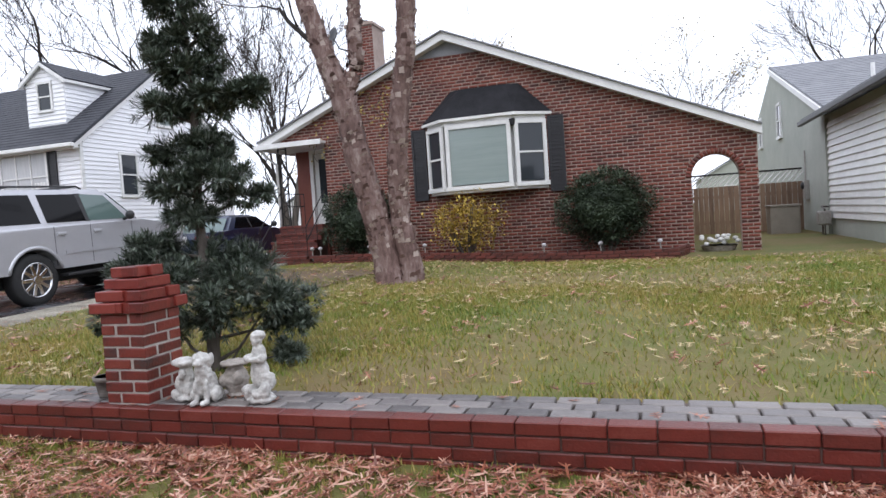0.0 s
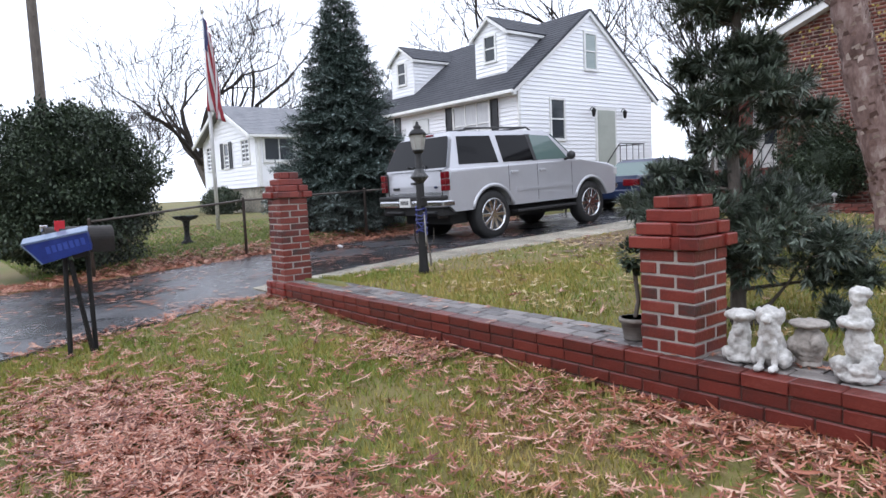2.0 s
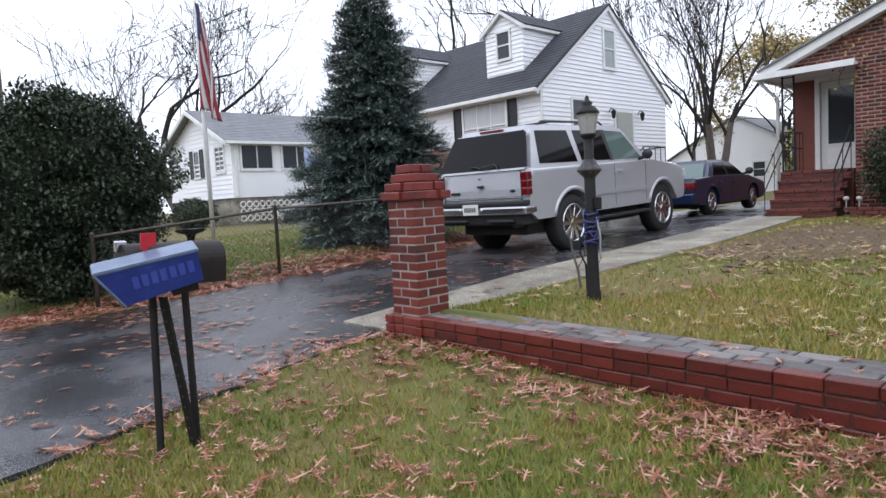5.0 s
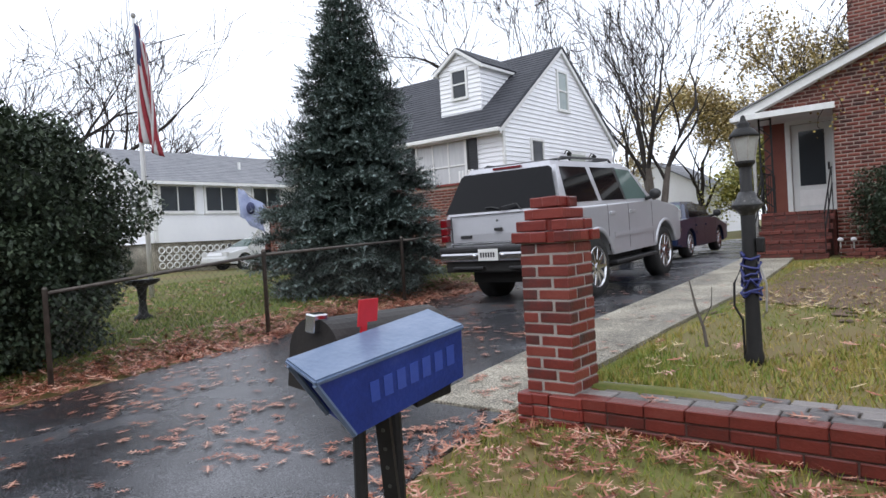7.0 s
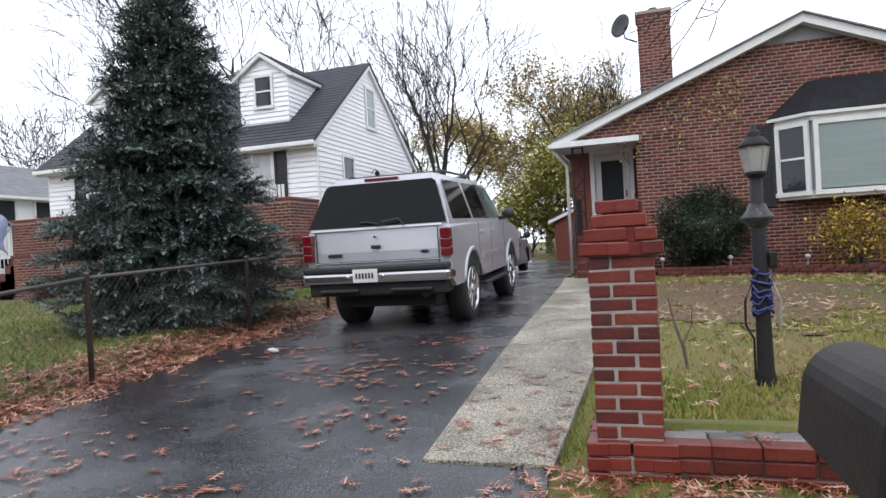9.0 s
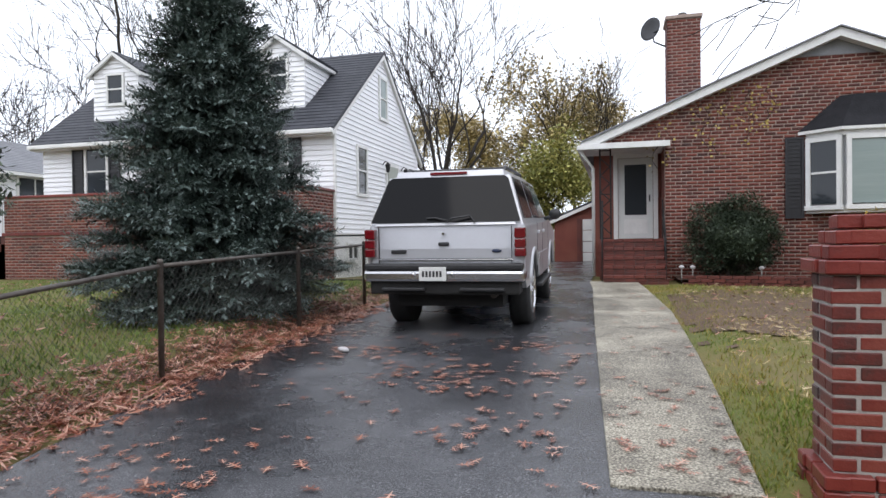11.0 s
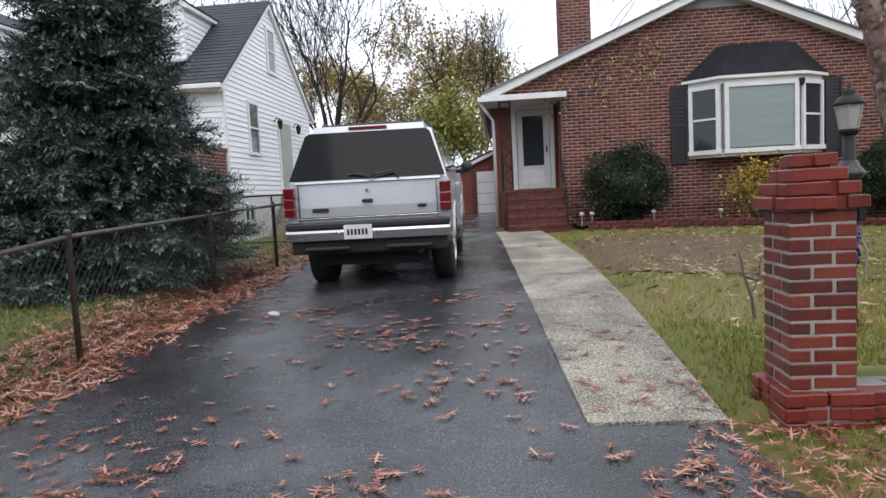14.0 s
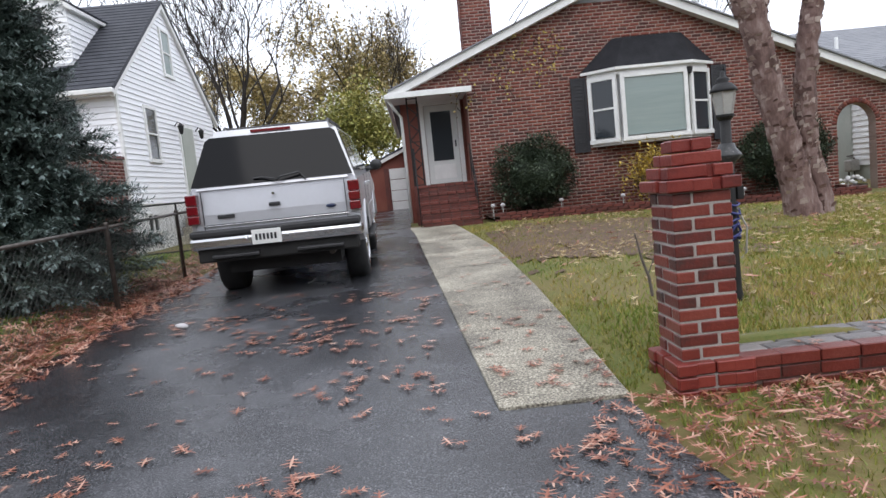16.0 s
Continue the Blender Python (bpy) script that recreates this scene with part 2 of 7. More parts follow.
M_FLAKE = material("birch_bark_curls", [(0.15, (0.08, 0.042, 0.035)), (0.5, (0.19, 0.115, 0.098)), (0.85, (0.42, 0.34, 0.3))], 6, 0.75, bump=0.2, island=0.8)


# ---- ground ----
def lerp(v, xs, ys):
    return float(np.interp(v, xs, ys))


def base_z(y):
    return lerp(y, (-30, -8, 0, 3.05, 6, 9, 14, 30, 60), (-0.35, -0.2, 0.0, 0.13, 0.285, 0.37, 0.52, 0.58, 0.6))


def lawn_z(x, y):
    """The walled lawn, retained by the low front wall and falling to the house's far corner."""
    far = lerp(x, (-8, -6, -4.4, -1.8, 2, 5), (0.53, 0.51, 0.46, 0.33, 0.30, 0.3))
    mid = lerp(x, (-8, -3, 2), (0.44, 0.47, 0.38))
    return lerp(y, (3.3, 8.7, 13.2, 22), (0.325, mid, far, far))


def smooth(v, a, b):
    t = min(1.0, max(0.0, (v - a) / (b - a)))
    return t * t * (3 - 2 * t)


def walk_x(y):
    """The driveway's edge along the concrete walk."""
    return lerp(y, (3.2, 4.7, 7.3, 12.4, 14), (-8.53, -8.61, -8.735, -8.945, -9.08))


def walk_right(y):
    """The lawn's edge along the concrete walk."""
    return lerp(y, (3.2, 4.2, 5.8, 9.1, 12.4, 14), (-7.81, -7.79, -7.77, -7.77, -8.0, -8.15))


def ground_z(x, y):
    z = base_z(y)
    if y > 3.2:
        k = smooth(x, -7.75, -7.35) if y < 13.4 else smooth(x, -7.4, -7.0)
        z += (lawn_z(x, y) - z) * k
    z += 0.06 * smooth(x, -7.84, -7.58) * (1 - smooth(x, -6.9, -5.6)) * smooth(y, 1.8, 2.7) * (1 - smooth(y, 3.3, 3.7))
    k = smooth(x, -12.05, -12.9) if x < -12 else 0
    z += 0.15 * k * smooth(y, 1, 4) * (1 - smooth(y, 10, 16))
    return z


def ground_patch(name, mat, xs, ys, lift=0.0, rough=0.012):
    nx, ny = len(xs), len(ys)
    v = [(x, y, ground_z(x, y) + lift + rough * noise.noise((x * 1.7, y * 1.7, 0.3))) for y in ys for x in xs]
    f = [(j * nx + i, j * nx + i + 1, (j + 1) * nx + i + 1, (j + 1) * nx + i) for j in range(ny - 1) for i in range(nx - 1)]
    return raw(name, v, f, mat, smooth=True)


gx = sorted({*np.round(np.arange(-22, 8.01, 0.2), 3), *(-7.4, -7.3), *np.arange(-60, -22, 3.0), *np.arange(9, 40, 3.0), -1500.0, -300.0, -120.0, 120.0, 300.0, 1500.0})
gy = sorted({*np.round(np.arange(-4, 16.01, 0.2), 3), 3.1, 3.3, *np.arange(-40, -4, 3.0), *np.arange(17, 60, 3.0), -1500.0, -300.0, -120.0, 120.0, 300.0, 1500.0})
tagged(ground_patch("ground", M_GROUND, [float(v) for v in gx], [float(v) for v in gy]), "patchy green and straw-coloured autumn lawn", "lawn", kind="structure")


def drive_right(y):
    if y > 3.2:
        return walk_x(y)
    return lerp(y, (-4, 0.5, 1.5, 2.5, 3.2), (-6.6, -7.2, -7.52, -7.78, -7.82))


def driveway():
    bm = bmesh.new()
    rows = []
    for y in [-3.2 + 0.25 * k for k in range(26)] + [3.2, 3.21] + [3.5 + 0.5 * k for k in range(46)]:
        l = lerp(y, (-4, 2, 4, 10, 14, 26), (-12.1, -11.75, -11.98, -12.1, -12.2, -12.6)) + 0.05 * noise.noise((y * 2.1, 4, 0))
        r = drive_right(y) + 0.03 * noise.noise((y * 3, 9, 0))
        r += 0.06 if y > 3.2 else 0.0
        rows.append([bm.verts.new((l + (r - l) * k / 12, y, base_z(y) + 0.03 + 0.006 * noise.noise(((l + (r - l) * k / 12) * 0.9, y * 0.6, 3)))) for k in range(13)])
    for c in (0, 12):
        low = [bm.verts.new((q[c].co.x, q[c].co.y, q[c].co.z - 0.06)) for q in rows]
        top = [bm.verts.new(q[c].co) for q in rows]
        for k in range(len(rows) - 1):
            bm.faces.new((low[k], low[k + 1], top[k + 1], top[k]))
    for a, b in zip(rows, rows[1:]):
        for k in range(12):
            bm.faces.new((a[k], a[k + 1], b[k + 1], b[k]))
    return tagged(part("driveway", bm, M_ASPH, smooth=True), "wet black asphalt driveway scattered with fallen leaves", "driveway", kind="structure")


driveway()
street = ground_patch("road", M_STREET, [-300.0, -60.0, -30.0, -15.0, 0.0, 15.0, 60.0, 300.0], [-13.0, -9.0, -6.0, -3.2], 0.02, 0.0)
tagged(street, "wet gray asphalt street", "road", kind="structure")


def concrete_walk():
    w = thing("walkway", "damp pale concrete walk of cast slabs beside the driveway", "walkway", kind="structure")
    ys = (3.22, 4.7, 6.2, 7.7, 9.2, 10.7, 12.2, 13.5)
    for a, b in zip(ys, ys[1:]):
        bm = bmesh.new()
        q = [(walk_x(a) + 0.01, a + 0.002), (walk_right(a), a + 0.002), (walk_right(b), b - 0.002), (walk_x(b) + 0.01, b - 0.002)]
        lo = [bm.verts.new((x, y, base_z(y) - 0.06)) for x, y in q]
        hi = [bm.verts.new((x, y, base_z(y) + 0.046)) for x, y in q]
        bm.faces.new(hi)
        for k in range(4):
            bm.faces.new((lo[k], lo[(k + 1) % 4], hi[(k + 1) % 4], hi[k]))
        bmesh.ops.bevel(bm, geom=[e for e in bm.edges if e.verts[0] in hi and e.verts[1] in hi], offset=0.005, segments=1, affect="EDGES")
        part("slab", bm, M_CONC, w)
    return w


concrete_walk()


def unseen_woods():
    """An unseen wall of woods across the street, added behind the walk to darken reflections."""
    xs = [-70 + 2.0 * k for k in range(71)]
    v, f = [], []
    for x in xs:
        top = 8.0 + 2.5 * noise.noise((x * 0.13, 5, 0)) + 1.6 * noise.noise((x * 0.6, 2, 0))
        y = -24 + 1.5 * noise.noise((x * 0.2, 8, 0))
        v += [(x, y, -0.5), (x, y - 0.4, top * 0.55), (x, y - 1.2, top)]
    for k in range(len(xs) - 1):
        for j in range(2):
            f.append((k * 3 + j, k * 3 + j + 1, k * 3 + j + 4, k * 3 + j + 3))
    return tagged(raw("backdrop", v, f, M_BACKDROP), "unseen gray-brown wall of woods added across the street to block sky light", "woods", kind="structure")


# woods tone for the added wall that blocks low sky behind the camera
M_BACKDROP = material("unseen_woods_wall", [(0.3, (0.05, 0.045, 0.036)), (0.7, (0.17, 0.155, 0.13))], 0.5, 0.95, bump=0, stretch=(2, 2, 0.4), spec=0.1)
unseen_woods()


# ---- low brick wall with its two piers ----
def brick_mesh(name, l, d, h, mat, bevel=0.005):
    bm = bx(-l / 2, l / 2, -d / 2, d / 2, -h / 2, h / 2)
    bmesh.ops.bevel(bm, geom=list(bm.edges), offset=bevel, segments=1, affect="EDGES")
    me = bpy.data.meshes.new(name)
    bm.to_mesh(me)
    bm.free()
    me.materials.append(mat)
    return me


def lay(me, parent, x, y, z, rz=0.0, name="brick", wob=0.0025):
    ob = new(name, me)
    ob.parent = parent
    ob.matrix_basis = pose(x + random.uniform(-wob, wob), y + random.uniform(-wob, wob), z + random.uniform(-wob, wob) * 0.5, random.uniform(-0.5, 0.5), random.uniform(-0.5, 0.5), rz + random.uniform(-0.7, 0.7))
    return ob


M_WALLBRICK = material("damp_wall_brick", [(0.1, (0.05, 0.017, 0.014)), (0.4, (0.095, 0.018, 0.013)), (0.7, (0.135, 0.022, 0.015)), (0.92, (0.165, 0.038, 0.027))], 4, 0.38, bump=0.35, rand=0.45, bscale=60)
ME_STRETCH = brick_mesh("brick", 0.203, 0.095, 0.061, M_WALLBRICK)
ME_PIERB = brick_mesh("brick", 0.1955, 0.095, 0.0565, M_BRICK)
ME_WALLCAP = brick_mesh("brick", 0.206, 0.1, 0.062, M_WALLBRICK)
ME_CAPB = brick_mesh("brick", 0.2, 0.1, 0.06, M_BRICKCAP)
ME_CAPH = brick_mesh("brick", 0.1, 0.1, 0.06, M_BRICKCAP)
ME_PAVE = brick_mesh("paver", 0.196, 0.1, 0.05, M_PAVER, 0.006)
WALL_X0, WALL_X1, WALL_Y, WALL_TOP = -7.28, 5.0, 3.05, 0.365


def garden_wall():
    w = thing("garden_wall", "low red brick front wall topped with wet gray pavers", "wall", kind="structure")
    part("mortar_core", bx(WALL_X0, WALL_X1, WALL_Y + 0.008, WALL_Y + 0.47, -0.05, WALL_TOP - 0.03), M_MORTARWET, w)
    n = int((WALL_X1 - WALL_X0) / 0.21)
    for row, z in enumerate((0.125, 0.195, 0.265)):
        for k in range(n):
            lay(ME_STRETCH, w, WALL_X0 + 0.105 + k * 0.21 + (0.105 if row % 2 else 0), WALL_Y + 0.045, z)
    for k in range(n):
        lay(ME_WALLCAP, w, WALL_X0 + 0.105 + k * 0.21, WALL_Y + 0.04, 0.336)
    for row in range(3):
        for k in range(n):
            lay(ME_PAVE, w, WALL_X0 + 0.1 + k * 0.208 + 0.1 * (row % 2), WALL_Y + 0.15 + row * 0.11, WALL_TOP - 0.022, 0, "paver")
    return w


def pier(name, label, x, y, z0, courses, plinth):
    """A square pier, a brick and a half wide, of pinwheel courses under a stepped cap."""
    p = thing(name, label, "brick pier", pose(x, y, 0))
    h, s = 0.0665, 0.1525
    z = z0
    part("mortar_core", bx(-s + 0.005, s - 0.005, -s + 0.005, s - 0.005, z0 - 0.02, z0 + courses * h + 0.02), M_MORTAR, p)
    if plinth:
        part("plinth", bx(-s - 0.03, s + 0.03, -s - 0.03, s + 0.03, -0.02, z0 - 0.07, 0.006), M_MORTAR, p)
        for zz in (z0 - 0.175, z0 - 0.105, z0 - 0.036):
            e = s + 0.045 - 0.05
            for q in range(4):
                a = math.pi / 2 * q
                for o in (-0.1, 0.11):
                    lay(ME_CAPB, p, o * math.cos(a) + e * math.sin(a), o * math.sin(a) - e * math.cos(a), zz, 90 * q)
    for c in range(courses):
        for q in range(4):
            a = math.pi / 2 * q
            o = -(s - 0.0965) if c % 2 else (s - 0.0965)
            e = s - 0.0475
            lay(ME_PIERB, p, o * math.cos(a) + e * math.sin(a), o * math.sin(a) - e * math.cos(a), z + h / 2, 90 * q)
        z += h
    for half in (0.192, 0.165, 0.128, 0.088):
        part("cap_bed", bx(-half + 0.02, half - 0.02, -half + 0.02, half - 0.02, z, z + h - 0.004), M_BRICKCAP, p)
        for q in range(4):
            a = math.pi / 2 * q
            e = half - 0.05
            offs = (-(half - 0.1), half - 0.2) if half > 0.15 else ((half - 0.1),)
            for o in offs:
                me = ME_CAPB if (o == offs[0]) else ME_CAPH
                lay(me, p, o * math.cos(a) + e * math.sin(a), o * math.sin(a) - e * math.cos(a), z + h / 2, 90 * q, wob=0.004)
        z += h
    return p


garden_wall()
pier("gate_pier", "red brick gate pier with a stepped brick cap", -7.42, 3.225, 0.37, 13, True)
pier("wall_pier", "red brick pier with a stepped cap standing on the low wall", -2.855, 3.25, 0.372, 8, False)


# ---- house builders ----
def solid_spans(lo, hi, cuts):
    spans = [(lo, hi)]
    for a, b in cuts:
        spans = [s for p, q in spans for s in ((p, min(q, a)), (max(p, b), q)) if s[1] - s[0] > 0.012]
    return spans


def brick_face(name, mat, parent, z0, z1, span_at, place, l=0.2, h=0.058, joint=0.0145, proud=0.009, single=None, most=300):
    """Courses of bricks standing proud of a wall. span_at(z) gives the solid stretches; place(u, out, z) the world point."""
    v, f = [], []
    row, z = 0, z0
    box_faces = [(4, 5, 6, 7), (0, 1, 5, 4), (1, 2, 6, 5), (2, 3, 7, 6), (3, 0, 4, 7)]
    while z + h <= z1:
        for a, b in span_at(z + h / 2):
            u = a - (l / 2 if row % 2 else 0)
            while u < b:
                p, q = max(u, a), min(u + l, b)
                if q - p > 0.03:
                    k, e, one = len(v), 0.004, []
                    for o, c in ((-0.01, 0), (proud + random.uniform(-0.002, 0.002), e)):
                        one += [place(p + c, o, z + c), place(q - c, o, z + c), place(q - c, o, z + h - c), place(p + c, o, z + h - c)]
                    if single and most > 0 and single(u, z):
                        raw("brick", one, box_faces, M_BRICKONE, parent)
                        most -= 1
                    else:
                        v += one
                        f += [tuple(k + i for i in q4) for q4 in box_faces]
                u += l + joint
        z += h + joint
        row += 1
    ob = raw(name, v, f, mat, parent)
    ob["kind"] = "stuff"
    return ob


def shingle_slope(parent, mat, a, b, c, d, rows, t=0.012, thick=0.07):
    """A roof slope as overlapping courses, each a part: a-b is the eave, d-c the ridge."""
    a, b, c, d = (Vector(p) for p in (a, b, c, d))
    n = (b - a).cross(d - a).normalized()
    if n.z < 0:
        n = -n
    for k in range(rows):
        bm = bmesh.new()
        s, e = k / rows, (k + 1) / rows
        q = [a.lerp(d, s), b.lerp(c, s), b.lerp(c, e), a.lerp(d, e)]
        top = [bm.verts.new(p + n * (thick + (t if i < 2 else 0))) for i, p in enumerate(q)]
        bot = [bm.verts.new(p) for p in q]
        bm.faces.new(top)
        bm.faces.new(list(reversed(bot)))
        for i in range(4):
            bm.faces.new((bot[i], bot[(i + 1) % 4], top[(i + 1) % 4], top[i]))
        part("shingle_course", bm, mat, parent)


def roof_of(h, label=""):
    r = new("roof")
    r.parent = h
    if label:
        r["label"] = label
    return r


def siding(parent, z0, z1, span_at, place, mat, step=0.125):
    """Lapped boards, each a part."""
    z = z0
    while z < z1 - 0.02:
        h = min(step, z1 - z)
        for a, b in span_at(z + h * 0.5):
            bm = bmesh.new()
            q = [(0.0, z), (0.03, z), (0.005, z + h), (0.0, z + h)]
            lo, hi = [bm.verts.new(place(a, o, zz)) for o, zz in q], [bm.verts.new(place(b, o, zz)) for o, zz in q]
            bm.faces.new(lo), bm.faces.new(list(reversed(hi)))
            for i in range(4):
                bm.faces.new((lo[i], hi[i], hi[(i + 1) % 4], lo[(i + 1) % 4]))
            part("board", bm, mat, parent)
        z += step


def window(parent, place, u0, u1, z0, z1, cols=1, rows=2, fw=0.06, pane_mat=None, name="window"):
    """A framed sash window on a wall: frame, glass, meeting rails and sill."""
    w = new(name)
    w.parent = parent
    def slab(nm, a, b, c, d, o0, o1, mat):
        bm = bmesh.new()
        vs = [bm.verts.new(place(u, o, z)) for o in (o0, o1) for u, z in ((a, c), (b, c), (b, d), (a, d))]
        for q in ((0, 1, 2, 3), (7, 6, 5, 4), (0, 1, 5, 4), (1, 2, 6, 5), (2, 3, 7, 6), (3, 0, 4, 7)):
            bm.faces.new([vs[i] for i in q])
        return part(nm, bm, mat, w)
    slab("frame", u0, u0 + fw, z0, z1, 0.0, 0.06, M_TRIM)
    slab("frame", u1 - fw, u1, z0, z1, 0.0, 0.06, M_TRIM)
    slab("frame", u0 + fw, u1 - fw, z1 - fw, z1, 0.0, 0.06, M_TRIM)
    slab("sill", u0 - 0.02, u1 + 0.02, z0 - 0.03, z0 + fw * 0.7, 0.0, 0.085, M_TRIM)
    iu, iz = (u1 - u0 - 2 * fw) / cols, (z1 - z0 - 2 * fw) / rows
    for c in range(cols):
        for r in range(rows):
            slab("pane", u0 + fw + c * iu + 0.004, u0 + fw + (c + 1) * iu - 0.004, z0 + fw + r * iz + 0.004, z0 + fw + (r + 1) * iz - 0.004, 0.004, 0.03 - 0.008 * (r == 0), pane_mat or M_GLASS)
    for r in range(1, rows):
        slab("rail", u0 + fw, u1 - fw, z0 + fw + r * iz - 0.02, z0 + fw + r * iz + 0.02, 0.0, 0.05, M_TRIM)
    for c in range(1, cols):
        slab("mullion", u0 + fw + c * iu - 0.02, u0 + fw + c * iu + 0.02, z0 + fw, z1 - fw, 0.0, 0.054, M_TRIM)
    return w


def shutter(parent, place, u0, u1, z0, z1):
    """A louvred shutter: stiles, rails and slats."""
    s = new("shutter")
    s.parent = parent
    def slab(nm, a, b, c, d, o1):
        bm = bmesh.new()
        vs = [bm.verts.new(place(u, o, z)) for o in (0.034, o1 + 0.026) for u, z in ((a, c), (b, c), (b, d), (a, d))]
        for q in ((0, 1, 2, 3), (7, 6, 5, 4), (0, 1, 5, 4), (1, 2, 6, 5), (2, 3, 7, 6), (3, 0, 4, 7)):
            bm.faces.new([vs[i] for i in q])
        part(nm, bm, M_BLACK, s)
    e = 0.045
    slab("stile", u0, u0 + e, z0, z1, 0.05), slab("stile", u1 - e, u1, z0, z1, 0.05)
    for z in (z0, (z0 + z1) / 2 - e / 2, z1 - e):
        slab("rail", u0 + e, u1 - e, z, z + e, 0.046)
    slab("panel", u0 + e, u1 - e, z0 + e, z1 - e, 0.022)
    n = int((z1 - z0) / 0.075)
    for k in range(1, n):
        z = z0 + (z1 - z0) * k / n
        slab("slat", u0 + e, u1 - e, z - 0.018, z + 0.018, 0.036)


# ---- brick house ----
FY = 14.4
PEAK, EAVE_L, EAVE_R = (-4.27, 5.42), (-9.2, 3.42), (2.06, 2.70)


def rake(x):
    return lerp(x, (EAVE_L[0], PEAK[0], EAVE_R[0]), (EAVE_L[1], PEAK[1], EAVE_R[1]))


ARCH_L, ARCH_R, ARCH_S = 0.76, 1.66, 1.82


def arch_pts(n=14, grow=0.0):
    c, r = (ARCH_L + ARCH_R) / 2, (ARCH_R - ARCH_L) / 2 + grow
    return [(c - r * math.cos(math.pi * k / n), ARCH_S + r * math.sin(math.pi * k / n)) for k in range(n + 1)]


def brick_house():
    h = thing("brick_house", "single-storey red brick house with a bay window and gabled front", "house")
    front = lambda u, o, z: (u, FY - o, z)
    # front wall with the arched gateway through its wing
    bm = bmesh.new()
    outline = [(-7.5, 0.0), (ARCH_L, 0.0)] + arch_pts() + [(ARCH_R, 0.0), (2.0, 0.0), (2.0, rake(2.0) - 0.1), (PEAK[0], PEAK[1] - 0.1), (-9.02, rake(-9.02) - 0.1), (-9.02, 3.4), (-7.5, 3.4)]
    prism(bm, outline, "y", FY, FY + 0.24)
    wall = part("front_wall", bm, M_MORTARFAR, h)
    c, r = (ARCH_L + ARCH_R) / 2, (ARCH_R - ARCH_L) / 2

    def spans(z):
        if z > 3.42:
            lo = -9.0
        else:
            lo = -7.5
        hi = 2.0
        top = z + 0.13
        if top > EAVE_R[1]:
            hi = min(hi, PEAK[0] + (PEAK[1] - top) / (PEAK[1] - EAVE_R[1]) * (EAVE_R[0] - PEAK[0]))
        if top > EAVE_L[1]:
            lo = max(lo, PEAK[0] - (PEAK[1] - top) / (PEAK[1] - EAVE_L[1]) * (PEAK[0] - EAVE_L[0]))
        cuts = []
        if z < ARCH_S:
            cuts.append((ARCH_L, ARCH_R))
        elif z < ARCH_S + r + 0.12:
            d = math.sqrt(max(0, (r + 0.12) ** 2 - (z - ARCH_S) ** 2))
            cuts.append((c - d, c + d))
        if 1.93 < z < 3.42:
            cuts.append((-4.78, -2.16))
        if z > 4.98:
            cuts.append((-9, 2))
        return solid_spans(lo, hi, cuts)
    brick_face("bricks", M_BRICKFAR, wall, 0.06, 5.3, spans, front, single=lambda u, z: u < -5.3 and z > 2.1)
    # voussoirs of the arch
    v, f = [], []
    for k in range(22):
        a0, a1 = math.pi * (k + 0.08) / 22, math.pi * (k + 0.92) / 22
        q = [(c - rr * math.cos(a), ARCH_S + rr * math.sin(a)) for rr, a in ((r + 0.004, a0), (r + 0.11, a0), (r + 0.11, a1), (r + 0.004, a1))]
        b = len(v)
        v += [(x, FY + 0.01, z) for x, z in q] + [(x, FY - 0.016, z) for x, z in q]
        f += [(b + 4, b + 5, b + 6, b + 7)] + [(b + i, b + (i + 1) % 4, b + 4 + (i + 1) % 4, b + 4 + i) for i in range(4)]
    raw("arch_ring", v, f, M_BRICKFAR, wall)
    # vent boards in the gable's tip
    bm = bmesh.new()
    prism(bm, [(-4.27 - 0.95, 4.98), (-4.27 + 0.9, 4.98), (-4.27, 5.34)], "y", FY - 0.02, FY + 0.02)
    part("gable_vent", bm, M_SHINGLEG, h, "gray gable vent boards")
    # other walls
    part("side_wall", bx(-9.0, -8.8, 15.6, 25.0, 0.3, 3.35), M_BRICKFAR, h)
    part("side_wall", bx(0.3, 0.5, FY + 0.24, 25.0, 0.0, 3.3), M_BRICKFAR, h)
    part("back_wall", bx(-9.0, 0.5, 25.0, 25.2, 0.3, 3.3), M_BRICKFAR, h)
    part("recess_wall", bx(-7.5, -7.3, FY + 0.24, 15.6, 0.4, 3.4), M_BRICKFAR, h)
    part("recess_back", bx(-8.8, -7.3, 15.6, 15.8, 0.4, 3.4), M_BRICKFAR, h)
    # roof
    roof = roof_of(h, "gray shingle roof")
    shingle_slope(roof, M_SHINGLEG, (EAVE_L[0], 14.2, EAVE_L[1] - 0.03), (EAVE_L[0], 25.4, EAVE_L[1] - 0.03), (PEAK[0], 25.4, PEAK[1] - 0.03), (PEAK[0], 14.2, PEAK[1] - 0.03), 26)
    shingle_slope(roof, M_SHINGLEG, (0.9, 25.4, rake(0.9) - 0.03), (0.9, 14.2, rake(0.9) - 0.03), (PEAK[0], 14.2, PEAK[1] - 0.03), (PEAK[0], 25.4, PEAK[1] - 0.03), 28)
    for a, b in ((EAVE_L, PEAK), (PEAK, EAVE_R)):
        bm = bmesh.new()
        prism(bm, [(a[0], a[1] - 0.13), (b[0], b[1] - 0.13), (b[0], b[1] + 0.04), (a[0], a[1] + 0.04)], "y", 14.16, 14.38)
        part("rake_board", bm, M_TRIM, h, "white rake board")
